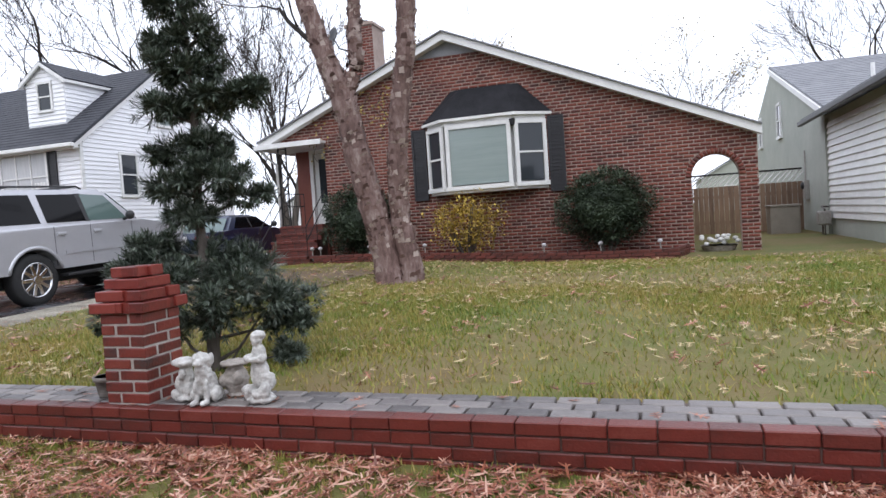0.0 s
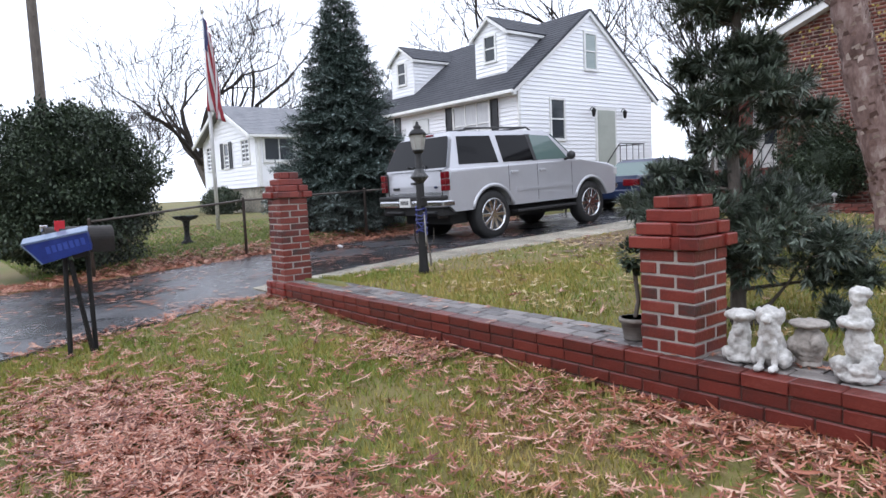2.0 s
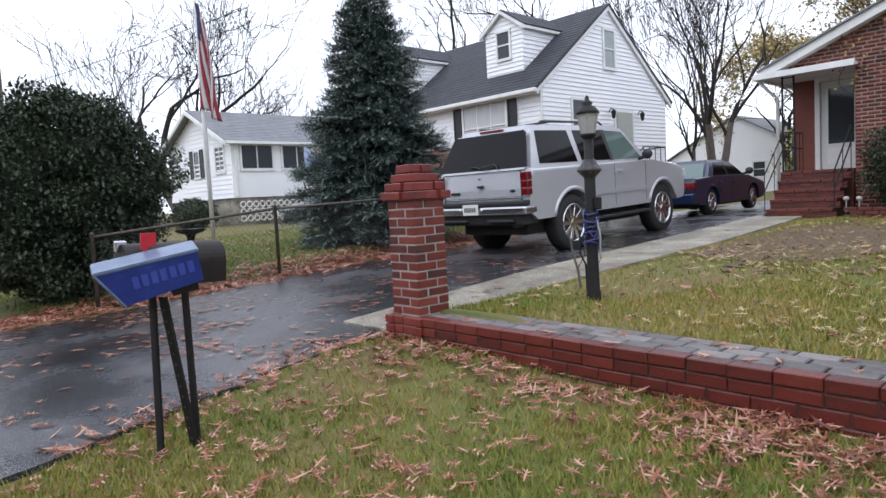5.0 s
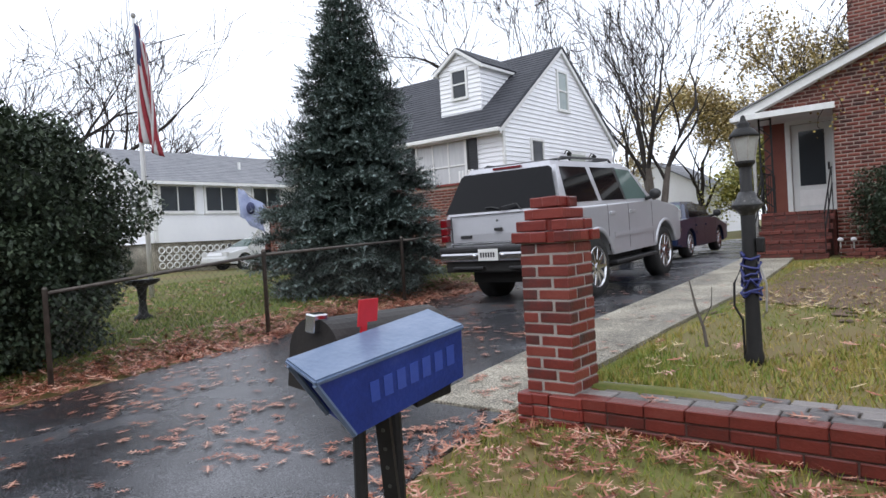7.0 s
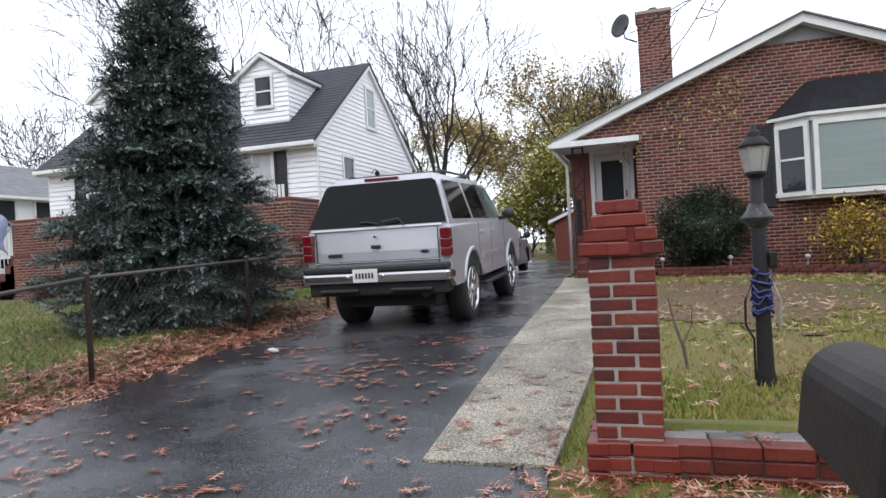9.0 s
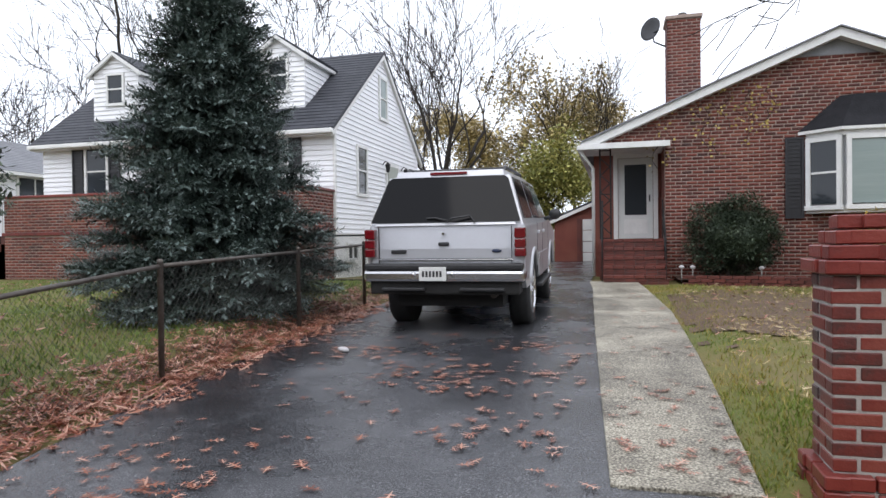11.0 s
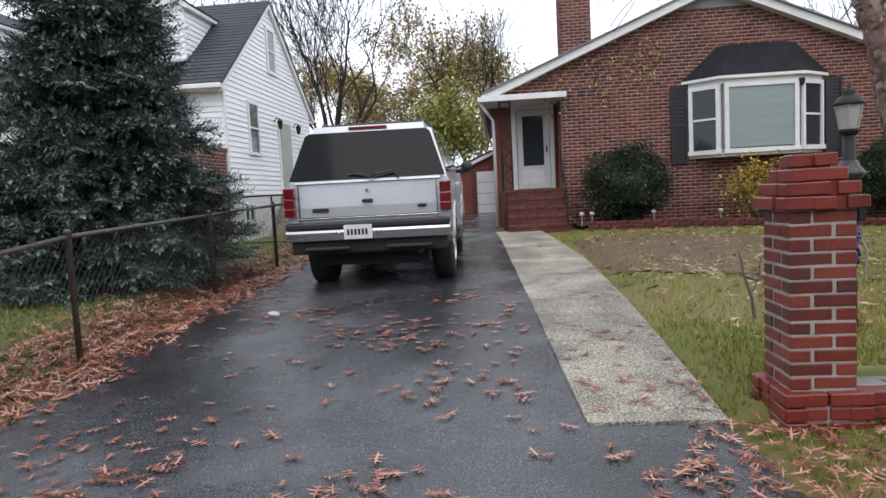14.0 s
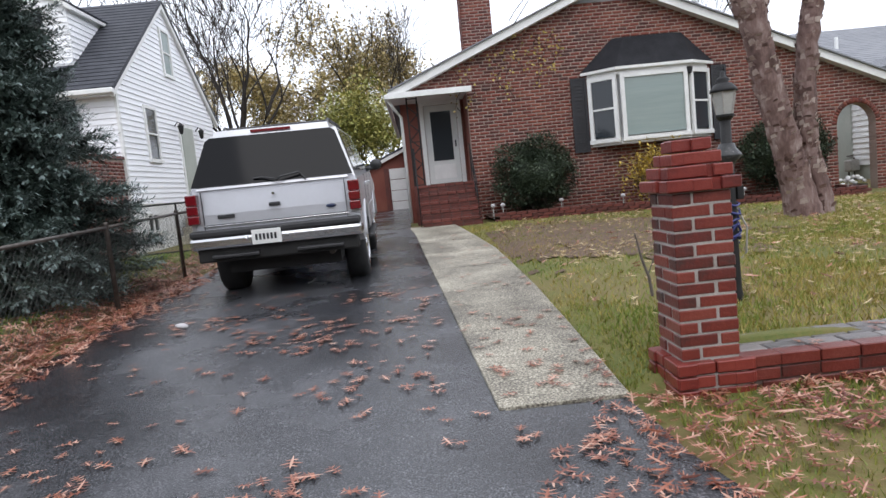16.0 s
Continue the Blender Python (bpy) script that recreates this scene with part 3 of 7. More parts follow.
    for a, b in ((EAVE_L, PEAK), (PEAK, EAVE_R)):
        bm = bmesh.new()
        prism(bm, [(a[0], a[1] + 0.045), (b[0], b[1] + 0.045), (b[0], b[1] + 0.075), (a[0], a[1] + 0.075)], "y", 14.1, 14.45)
        part("rake_edge", bm, M_SHINGLEG, h)
    part("soffit", bx(-9.2, -7.45, 14.12, 15.6, 3.34, 3.4), M_TRIM, h)
    part("porch_fascia", bx(-9.22, -7.42, 14.06, 14.12, 3.3, 3.42, 0.006), M_TRIM, h, "white porch fascia")
    part("gutter", bx(-9.3, -9.2, 14.1, 25.3, 3.3, 3.4, 0.02), M_TRIM, h)
    bm = tube(bmesh.new(), [(-9.24, 14.3, 3.32), (-9.1, 14.45, 3.1), (-8.98, 14.6, 2.95), (-8.98, 14.6, 0.6)], 0.035, 8)
    part("downspout", bm, M_TRIM, h, smooth=True)
    # chimney
    ch = new("chimney")
    ch.parent = h
    part("core", bx(-7.33, -6.63, 15.75, 16.5, 3.9, 6.4), M_MORTARFAR, ch)
    brick_face("bricks", M_BRICKFAR, ch, 4.0, 6.4, lambda z: [(-7.34, -6.62)], lambda u, o, z: (u, 15.75 - o, z))
    brick_face("bricks", M_BRICKFAR, ch, 4.0, 6.4, lambda z: [(15.74, 16.51)], lambda u, o, z: (-7.33 - o, u, z))
    part("cap", bx(-7.38, -6.58, 15.7, 16.55, 6.4, 6.48, 0.01), M_MORTARFAR, ch)
    part("flue", lathe(bmesh.new(), [(0.1, 6.46), (0.1, 6.62), (0.08, 6.62)], 12, (-6.98, 16.1, 0)), M_RUST, ch)
    # bay window
    bay = new("bay_window")
    bay.parent = h
    pl = [(-4.84, FY), (-4.29, 13.93), (-2.77, 13.93), (-2.12, FY)]
    part("base", prism(bmesh.new(), [(x, y) for x, y in pl], "z", 1.86, 1.95), M_TRIM, bay)
    part("head", prism(bmesh.new(), [(x, y) for x, y in pl], "z", 3.34, 3.44), M_TRIM, bay)
    part("lining", prism(bmesh.new(), [(-4.74, FY), (-4.27, 14.0), (-2.79, 14.0), (-2.22, FY)], "z", 1.95, 3.34), M_CURTAIN, bay)
    for (a, b), mat, rows in zip(zip(pl, pl[1:]), (M_GLASS, M_BLIND, M_GLASS), (2, 1, 2)):
        d = (Vector((*b, 0)) - Vector((*a, 0)))
        n = Vector((d.y, -d.x, 0)).normalized()
        L, d = d.length, d.normalized()
        place = lambda u, o, z, a=a, d=d, n=n: (a[0] + d.x * u + n.x * o, a[1] + d.y * u + n.y * o, z)
        window(bay, place, 0.03, L - 0.03, 1.95, 3.34, 1, rows, 0.085, mat, "sash")
    e = [(-4.98, FY), (-4.36, 13.83), (-2.70, 13.83), (-1.98, FY)]
    t = [(-4.24, FY), (-4.0, FY - 0.12), (-2.95, FY - 0.12), (-2.66, FY)]
    bm = bmesh.new()
    lo, hi = [bm.verts.new((x, y, 3.49)) for x, y in e], [bm.verts.new((x, y, 4.17)) for x, y in t]
    bm.faces.new(lo), bm.faces.new(hi)
    for k in range(4):
        bm.faces.new((lo[k], lo[(k + 1) % 4], hi[(k + 1) % 4], hi[k]))
    part("bay_roof", bm, M_BAYROOF, bay, "dark shingled bay roof")
    part("bay_eave", prism(bmesh.new(), e, "z", 3.43, 3.488), M_TRIM, bay)
    shutter(h, front, -5.22, -4.88, 1.77, 3.39)
    shutter(h, front, -2.08, -1.74, 1.77, 3.39)
    part("flood_lamp", lathe(bmesh.new(), [(0.02, 0), (0.05, 0.03), (0.07, 0.14), (0.05, 0.15)], 10, (-2.75, 13.88, 3.2)), M_BLACK, h)
    return h


def porch():
    p = thing("porch_steps", "dark red brick porch with wide front steps", "steps")
    part("landing", bx(-8.85, -7.52, 14.35, 15.6, 0.3, 1.40, 0.008), M_STEP, p)
    n = 5
    for k in range(n):
        z = 0.5 + 0.18 * (k + 1)
        y = 13.3 + 0.21 * k
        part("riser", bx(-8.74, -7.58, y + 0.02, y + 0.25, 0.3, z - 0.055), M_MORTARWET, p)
        x = -8.76
        while x < -7.6:
            me = brick_mesh("brick", 0.19, 0.24, 0.06, M_STEP)
            lay(me, p, x + 0.098, y + 0.12, z - 0.03)
            x += 0.2
        for zz in (z - 0.1, z - 0.16):
            x = -8.75
            while x < -7.6:
                lay(ME_STEPB, p, x + 0.1, y + 0.055, zz)
                x += 0.208
    return p


ME_STEPB = brick_mesh("brick", 0.198, 0.08, 0.056, M_STEP)


def front_door():
    d = thing("front_door", "white storm door with a tall glass panel in a recessed porch", "door", kind="structure")
    front = lambda x0, x1, z0, z1, y0, y1: bx(x0, x1, y0, y1, z0, z1, 0.004)
    for x0, x1, z0, z1 in ((-8.56, -8.46, 1.4, 3.36), (-7.68, -7.58, 1.4, 3.36), (-8.46, -7.68, 3.26, 3.36)):
        part("door_frame", front(x0, x1, z0, z1, 15.5, 15.6), M_TRIM, d)
    part("leaf", front(-8.45, -7.69, 1.41, 3.25, 15.55, 15.595), M_DOORW, d)
    part("glass", front(-8.31, -7.83, 1.95, 3.1, 15.535, 15.553), M_GLASS, d)
    part("kick_panel", front(-8.33, -7.81, 1.52, 1.85, 15.54, 15.553), M_TRIM, d)
    part("handle", bx(-7.78, -7.75, 15.48, 15.55, 2.25, 2.4, 0.006), M_BLACK, d)
    return d


def iron_post(name, x, y, z0, z1):
    p = thing(name, "black wrought-iron lattice porch post with scrolls", "porch post")
    for dx in (-0.11, 0.11):
        part("upright", tube(bmesh.new(), [(x + dx, y, z0), (x + dx, y, z1)], 0.02, 6), M_IRON, p)
    z = z0 + 0.12
    k = 0
    while z < z1 - 0.2:
        bm = tube(bmesh.new(), [(x - 0.1, y, z), (x - 0.03, y, z + 0.06), (x + 0.03, y, z + 0.12), (x + 0.1, y, z + 0.18)][::1 if k % 2 else -1] if k % 2 else [(x + 0.1, y, z), (x + 0.03, y, z + 0.06), (x - 0.03, y, z + 0.12), (x - 0.1, y, z + 0.18)], 0.013, 5)
        part("scroll", bm, M_IRON, p)
        z += 0.18
        k += 1
    for zz in (z0 + 0.02, (z0 + z1) / 2, z1 - 0.03):
        part("crossbar", tube(bmesh.new(), [(x - 0.12, y, zz), (x + 0.12, y, zz)], 0.012, 6), M_IRON, p)
    return p


def porch_rail(name, pts, n):
    r = thing(name, "thin black iron handrail beside the porch steps", "handrail")
    for dz in (0.0, -0.32):
        part("rail", tube(bmesh.new(), [(x, y, z + dz) for x, y, z in pts], 0.014, 6), M_IRON, r)
    a, b = Vector(pts[0]), Vector(pts[-1])
    for k in range(n):
        q = a.lerp(b, k / (n - 1))
        part("baluster", tube(bmesh.new(), [q, q - Vector((0, 0, 0.82))], 0.009, 5), M_IRON, r)
    return r


brick_house()
porch()
front_door()
iron_post("porch_post", -8.72, 14.46, 1.4, 3.34)
porch_rail("stair_rail", [(-7.56, 13.35, 1.35), (-7.56, 14.35, 2.22)], 3)
porch_rail("stair_rail", [(-8.78, 13.35, 1.35), (-8.78, 14.35, 2.22)], 3)
porch_rail("landing_rail", [(-8.8, 14.5, 2.22), (-8.8, 15.5, 2.22)], 6)


def satellite_dish():
    d = thing("satellite_dish", "dark gray satellite dish on an arm at the chimney", "satellite dish")
    bm = bmesh.new()
    tilt = Matrix.Translation((-7.68, 15.7, 6.18)) @ Matrix.Rotation(radians(-35), 4, "Z") @ Matrix.Rotation(radians(75), 4, "X")
    rings = []
    for r in (0.02, 0.1, 0.18, 0.25):
        rings.append([bm.verts.new(tilt @ Vector((r * math.cos(a), r * 1.15 * math.sin(a), 0.9 * r * r))) for a in (2 * math.pi * k / 20 for k in range(20))])
    for a, b in zip(rings, rings[1:]):
        for k in range(20):
            bm.faces.new((a[k], a[(k + 1) % 20], b[(k + 1) % 20], b[k]))
    bm.faces.new(rings[0])
    ob = part("reflector", bm, M_BLACK, d, smooth=True)
    so = ob.modifiers.new("thick", "SOLIDIFY")
    so.thickness = 0.015
    part("arm", tube(bmesh.new(), [(-7.66, 15.72, 6.12), (-7.62, 15.85, 5.95), (-7.36, 15.95, 5.85)], 0.02, 6), M_IRON, d)
    part("feed", tube(bmesh.new(), [(-7.66, 15.68, 6.1), (-7.55, 15.4, 6.08)], 0.015, 6), M_IRON, d)
    return d


satellite_dish()


# ---- white house next door ----
WX, WX0, WY, WY1, WEAVE, WRY, WRZ = -14.97, -23.5, 14.3, 21.0, 4.1, 17.6, 6.82


def white_house():
    h = thing("white_house", "white vinyl-sided cottage with two dormers and dark roof", "house")
    front = lambda u, o, z: (u, WY - o, z)
    side = lambda u, o, z: (WX + o, u, z)
    part("body", prism(bmesh.new(), [(WY + 0.01, 0.4), (WY1, 0.4), (WY1, WEAVE), (WRY, WRZ - 0.12), (WY + 0.01, WEAVE)], "x", WX0, WX - 0.005), M_SIDING, h)
    part("foundation", bx(WX - 0.1, WX + 0.012, WY, WY1, 0.4, 1.62), M_TRIM, h, "white painted foundation")

    def gable(z):
        if z > WEAVE:
            k = (WRZ - 0.1 - z) / (WRZ - 0.1 - WEAVE)
            a, b = WRY - (WRY - WY) * k, WRY + (WY1 - WRY) * k
        else:
            a, b = WY, WY1
        cuts = []
        if 2.6 < z < 3.93:
            cuts.append((15.62, 16.34))
        if 4.86 < z < 6.12:
            cuts.append((17.3, 18.0))
        if 1.7 < z < 3.72:
            cuts.append((17.82, 18.92))
        return solid_spans(a, b, cuts)
    siding(h, 1.62, WRZ - 0.1, gable, side, M_SIDING)

    def fspan(z):
        cuts = [(-18.0, -16.15)] if 2.45 < z < 4.06 else []
        if 2.6 < z < 4.06:
            cuts.append((-22.15, -21.35))
        if z < 3.75:
            cuts.append((-20.3, -19.3))
        return solid_spans(WX0, WX, cuts)
    siding(h, 1.62, WEAVE, fspan, front, M_SIDING)
    part("corner_board", bx(WX - 0.03, WX + 0.03, WY - 0.03, WY + 0.07, 1.6, WEAVE), M_TRIM, h)
    window(h, side, 15.62, 16.34, 2.62, 3.93, 1, 2, 0.07)
    window(h, side, 17.32, 17.98, 4.88, 6.1, 1, 2, 0.07, M_BLIND)
    window(h, front, -18.0, -16.15, 2.5, 4.05, 3, 2, 0.08, M_CURTAIN)
    window(h, front, -22.13, -21.37, 2.65, 4.05, 1, 2, 0.07)
    shutter(h, front, -18.34, -18.02, 2.5, 4.08), shutter(h, front, -16.13, -15.8, 2.5, 4.05)
    shutter(h, front, -22.5, -22.16, 2.6, 4.06), shutter(h, front, -21.34, -21.0, 2.6, 4.06)
    part("front_door", bx(-20.25, -19.35, WY - 0.05, WY + 0.02, 1.66, 3.72, 0.005), M_DOORW, h)
    d = new("side_door")
    d.parent = h
    part("door_frame", bx(WX - 0.01, WX + 0.05, 17.82, 18.92, 1.66, 3.72), M_TRIM, d)
    part("leaf", bx(WX + 0.05, WX + 0.07, 17.92, 18.82, 1.7, 3.62, 0.004), M_GREENWALL, d)
    # roof with courses, rakes, gutter
    roof = roof_of(h, "dark gray shingle roof")
    xa, xb = WX0 - 0.15, WX + 0.12
    shingle_slope(roof, M_SHINGLE, (xa, WY - 0.28, WEAVE - 0.06), (xb, WY - 0.28, WEAVE - 0.06), (xb, WRY, WRZ - 0.06), (xa, WRY, WRZ - 0.06), 26)
    shingle_slope(roof, M_SHINGLE, (xb, WY1 + 0.28, WEAVE - 0.06), (xa, WY1 + 0.28, WEAVE - 0.06), (xa, WRY, WRZ - 0.06), (xb, WRY, WRZ - 0.06), 26)
    for y0 in (WY - 0.28, WY1 + 0.28):
        part("rake_board", prism(bmesh.new(), [(y0, WEAVE - 0.2), (WRY, WRZ - 0.2), (WRY, WRZ - 0.06), (y0, WEAVE - 0.06)], "x", WX + 0.02, WX + 0.1), M_TRIM, h)
    part("gutter", bx(xa, xb, WY - 0.4, WY - 0.28, WEAVE - 0.14, WEAVE - 0.03, 0.02), M_TRIM, h, "white gutter")
    part("soffit", bx(xa, WX, WY - 0.3, WY, WEAVE - 0.16, WEAVE - 0.1), M_TRIM, h)
    for cx in (-16.74, -21.66):
        dm = new("dormer")
        dm.parent = h
        w, y0, y1 = 0.72, 14.92, 17.3
        part("cheeks", prism(bmesh.new(), [(cx - w, 4.6), (cx + w, 4.6), (cx + w, 6.12), (cx, 6.62), (cx - w, 6.12)], "y", y0, y1), M_SIDING, dm)
        siding(dm, 4.72, 6.6, lambda z: [(cx - min(w, (6.6 - z) * w / 0.48), cx + min(w, (6.6 - z) * w / 0.48))] if not 5.2 < z < 6.1 else solid_spans(cx - min(w, (6.6 - z) * w / 0.48), cx + min(w, (6.6 - z) * w / 0.48), [(cx - 0.3, cx + 0.3)]), lambda u, o, z: (u, y0 - o, z), M_SIDING)
        siding(dm, 4.95, 6.1, lambda z: [(y0, 14.0 + (z - 4.05) * 3.6 / 2.75 + 0.1)], lambda u, o, z: (cx + w + o, u, z), M_SIDING)
        window(dm, lambda u, o, z: (u, y0 - o, z), cx - 0.29, cx + 0.29, 5.22, 6.08, 1, 2, 0.06)
        for s in (-1, 1):
            shingle_slope(dm, M_SHINGLE, (cx + s * (w + 0.14), y0 - 0.12, 6.06), (cx + s * (w + 0.14), y1, 6.06), (cx, y1, 6.64), (cx, y0 - 0.12, 6.64), 6, 0.008, 0.04)
        for s in (-1, 1):
            part("dormer_rake", prism(bmesh.new(), [(cx + s * (w + 0.15), 5.95), (cx, 6.54), (cx, 6.64), (cx + s * (w + 0.15), 6.06)], "y", y0 - 0.15, y0 - 0.08), M_TRIM, dm)
            part("dormer_gutter", bx(cx + s * (w + 0.1) - 0.04, cx + s * (w + 0.1) + 0.04, y0 - 0.12, y0 + 1.6, 5.98, 6.08), M_TRIM, dm)
    return h


def white_house_porch():
    p = thing("brick_porch", "raised red brick porch across the white house's front", "porch")
    y0 = 13.0
    part("base", bx(-23.4, -15.0, y0, WY - 0.03, 0.3, 1.66), M_MORTARFAR, p)
    part("parapet", bx(-23.4, -15.0, y0, y0 + 0.2, 1.74, 2.6), M_MORTARFAR, p)
    part("parapet", bx(-15.2, -15.0, y0 + 0.2, WY - 0.04, 1.74, 2.6), M_MORTARFAR, p)
    part("ledge", bx(-23.45, -14.95, y0 - 0.05, WY - 0.02, 1.66, 1.74, 0.008), M_BRICKCAP, p)
    part("coping", bx(-23.45, -14.95, y0 - 0.04, y0 + 0.24, 2.6, 2.66, 0.008), M_BRICKCAP, p)
    part("coping", bx(-15.24, -14.95, y0 + 0.24, WY - 0.03, 2.6, 2.66, 0.008), M_BRICKCAP, p)
    for z0, z1 in ((0.4, 1.64), (1.75, 2.6)):
        brick_face("bricks", M_BRICKFAR, p, z0, z1, lambda z: [(-23.4, -15.0)], lambda u, o, z: (u, y0 - o, z))
        brick_face("bricks", M_BRICKFAR, p, z0, z1, lambda z: [(y0, WY - 0.03)], lambda u, o, z: (-15.0 + o, u, z))
    for k in range(6):
        part("step", bx(-24.6 + 0.2 * k, -23.4, y0 + 0.05, WY - 0.1, 0.3, 0.5 + 0.2 * (k + 1) - 0.03, 0.008), M_STEP, p)
    for y in (y0 + 0.02,):
        part("stair_rail", tube(bmesh.new(), [(-24.7, y, 1.35), (-23.4, y, 2.55)], 0.025, 6), M_TRIM, p)
        for k in range(9):
            part("baluster", tube(bmesh.new(), [(-24.6 + 0.14 * k, y, 0.62 + 0.13 * k), (-24.6 + 0.14 * k, y, 1.44 + 0.13 * k)], 0.012, 5), M_TRIM, p)
    return p


white_house()
white_house_porch()


# ---- small white house beyond ----
def far_house():
    h = thing("bungalow", "low white bungalow with gray roof and lattice skirt", "house")
    x0, x1, y0, y1 = -37.0, -30.0, 12.4, 27.0
    part("body", prism(bmesh.new(), [(x0, 1.75), (x1, 1.75), (x1, 4.2), ((x0 + x1) / 2, 5.75), (x0, 4.2)], "y", y0, y1), M_SIDING, h)
    part("skirt", bx(x0 + 0.1, x1 - 0.1, y0 + 0.1, y1 - 0.1, 0.4, 1.75), M_CONC, h)
    side = lambda u, o, z: (x1 + o, u, z)
    front = lambda u, o, z: (u, y0 - o, z)
    siding(h, 1.75, 5.6, lambda z: [(x0 + max(0, (z - 4.2)) * 2.26, x1 - max(0, (z - 4.2)) * 2.26)], front, M_SIDING, 0.2)
    for u in (12.75, 14.7, 17.0, 19.3):
        window(h, side, u, u + 1.6, 2.9, 4.05, 2, 1, 0.09)
    part("corner_window", bx(x1 - 0.03, x1 + 0.1, 12.5, 12.62, 1.8, 4.15), M_TRIM, h)
    window(h, front, -31.6, -30.6, 2.85, 4.05, 2, 1, 0.09)
    window(h, front, -33.9, -33.2, 2.75, 4.05, 1, 2, 0.08)
    shutter(h, front, -34.3, -33.95, 2.75, 4.05), shutter(h, front, -33.15, -32.8, 2.75, 4.05)
    window(h, front, -36.4, -35.4, 2.75, 4.05, 2, 1, 0.08)
    for k in range(44):
        u = 12.6 + 0.3 * k
        bm = bmesh.new()
        for a in range(3):
            tube(bm, [(x1 + 0.02, u + 0.15 + 0.12 * math.cos(q), 0.85 + 0.3 * a + 0.12 * math.sin(q)) for q in (math.pi * s / 4 for s in range(9))], 0.03, 4, False)
        part("lattice", bm, M_TRIM, h)
    roof = roof_of(h)
    cx = (x0 + x1) / 2
    shingle_slope(roof, M_SHINGLEG, (x1 + 0.35, y0 - 0.4, 4.08), (x1 + 0.35, y1, 4.08), (cx, y1, 5.8), (cx, y0 - 0.4, 5.8), 18)
    shingle_slope(roof, M_SHINGLEG, (x0 - 0.35, y1, 4.08), (x0 - 0.35, y0 - 0.4, 4.08), (cx, y0 - 0.4, 5.8), (cx, y1, 5.8), 18)
    for s in (x0 - 0.35, x1 + 0.35):
        part("rake_board", prism(bmesh.new(), [(s, 3.95), (cx, 5.66), (cx, 5.82), (s, 4.1)], "y", y0 - 0.48, y0 - 0.4), M_TRIM, h)
    part("gutter", bx(x1 + 0.33, x1 + 0.45, y0 - 0.4, y1, 4.0, 4.12), M_TRIM, h)
    part("vent_pipe", tube(bmesh.new(), [(-31.5, 17.5, 4.7), (-31.5, 17.5, 5.3)], 0.06, 8), M_TRIM, h)
    return h


def right_house():
    h = thing("stucco_house", "gray-green stucco house with gray roof and white siding", "house")
    x = 4.2
    side = lambda u, o, z: (x - o, u, z)
    part("body", bx(x, 12, 19.2, 31.4, 0.0, 3.6), M_GREENWALL, h)
    part("gable_wall", prism(bmesh.new(), [(19.2, 3.6), (31.4, 3.6), (31.4, 4.4), (27.0, 5.95)], "x", x, x + 0.25), M_GREENWALL, h)
    part("porch_wall", bx(x + 0.02, 10, 12.4, 19.2, 0.0, 3.3), M_GREENWALL, h)
    siding(h, 0.72, 3.1, lambda z: [(12.4, 18.9)], lambda u, o, z: (x + 0.015 - o * 1.6, u, z), M_TRIM, 0.16)
    part("corner_board", bx(x - 0.06, x + 0.1, 18.9, 19.15, 0.2, 3.2), M_GREENWALL, h)
    for u in (25.2, 29.6):
        window(h, side, u, u + 0.75, 3.35, 4.55, 1, 2, 0.08)
    roof = roof_of(h)
    shingle_slope(roof, M_SHINGLEG, (x - 0.08, 18.9, 3.45), (12.3, 18.9, 3.45), (12.3, 27.0, 6.0), (x - 0.08, 27.0, 6.0), 24)
    shingle_slope(roof, M_SHINGLEG, (12.3, 31.4, 4.4), (x + 0.1, 31.4, 4.4), (x + 0.1, 27.0, 6.0), (12.3, 27.0, 6.0), 24)
    shingle_slope(roof, M_SHINGLEG, (x - 0.45, 12.1, 3.22), (x - 0.45, 19.6, 3.22), (9.0, 19.6, 4.7), (9.0, 12.1, 4.7), 16)
    part("rake_board", prism(bmesh.new(), [(18.9, 3.3), (27.0, 5.86), (27.0, 6.02), (18.9, 3.46)], "x", x - 0.14, x - 0.06), M_TRIM, h)
    part("gutter", bx(x - 0.56, x - 0.44, 12.1, 19.6, 3.12, 3.24, 0.02), M_BLACK, h, "dark gutter")
    part("vent_pipe", tube(bmesh.new(), [(6.2, 22.5, 4.4), (6.2, 22.5, 5.05)], 0.06, 8), M_TRIM, h)
    return h


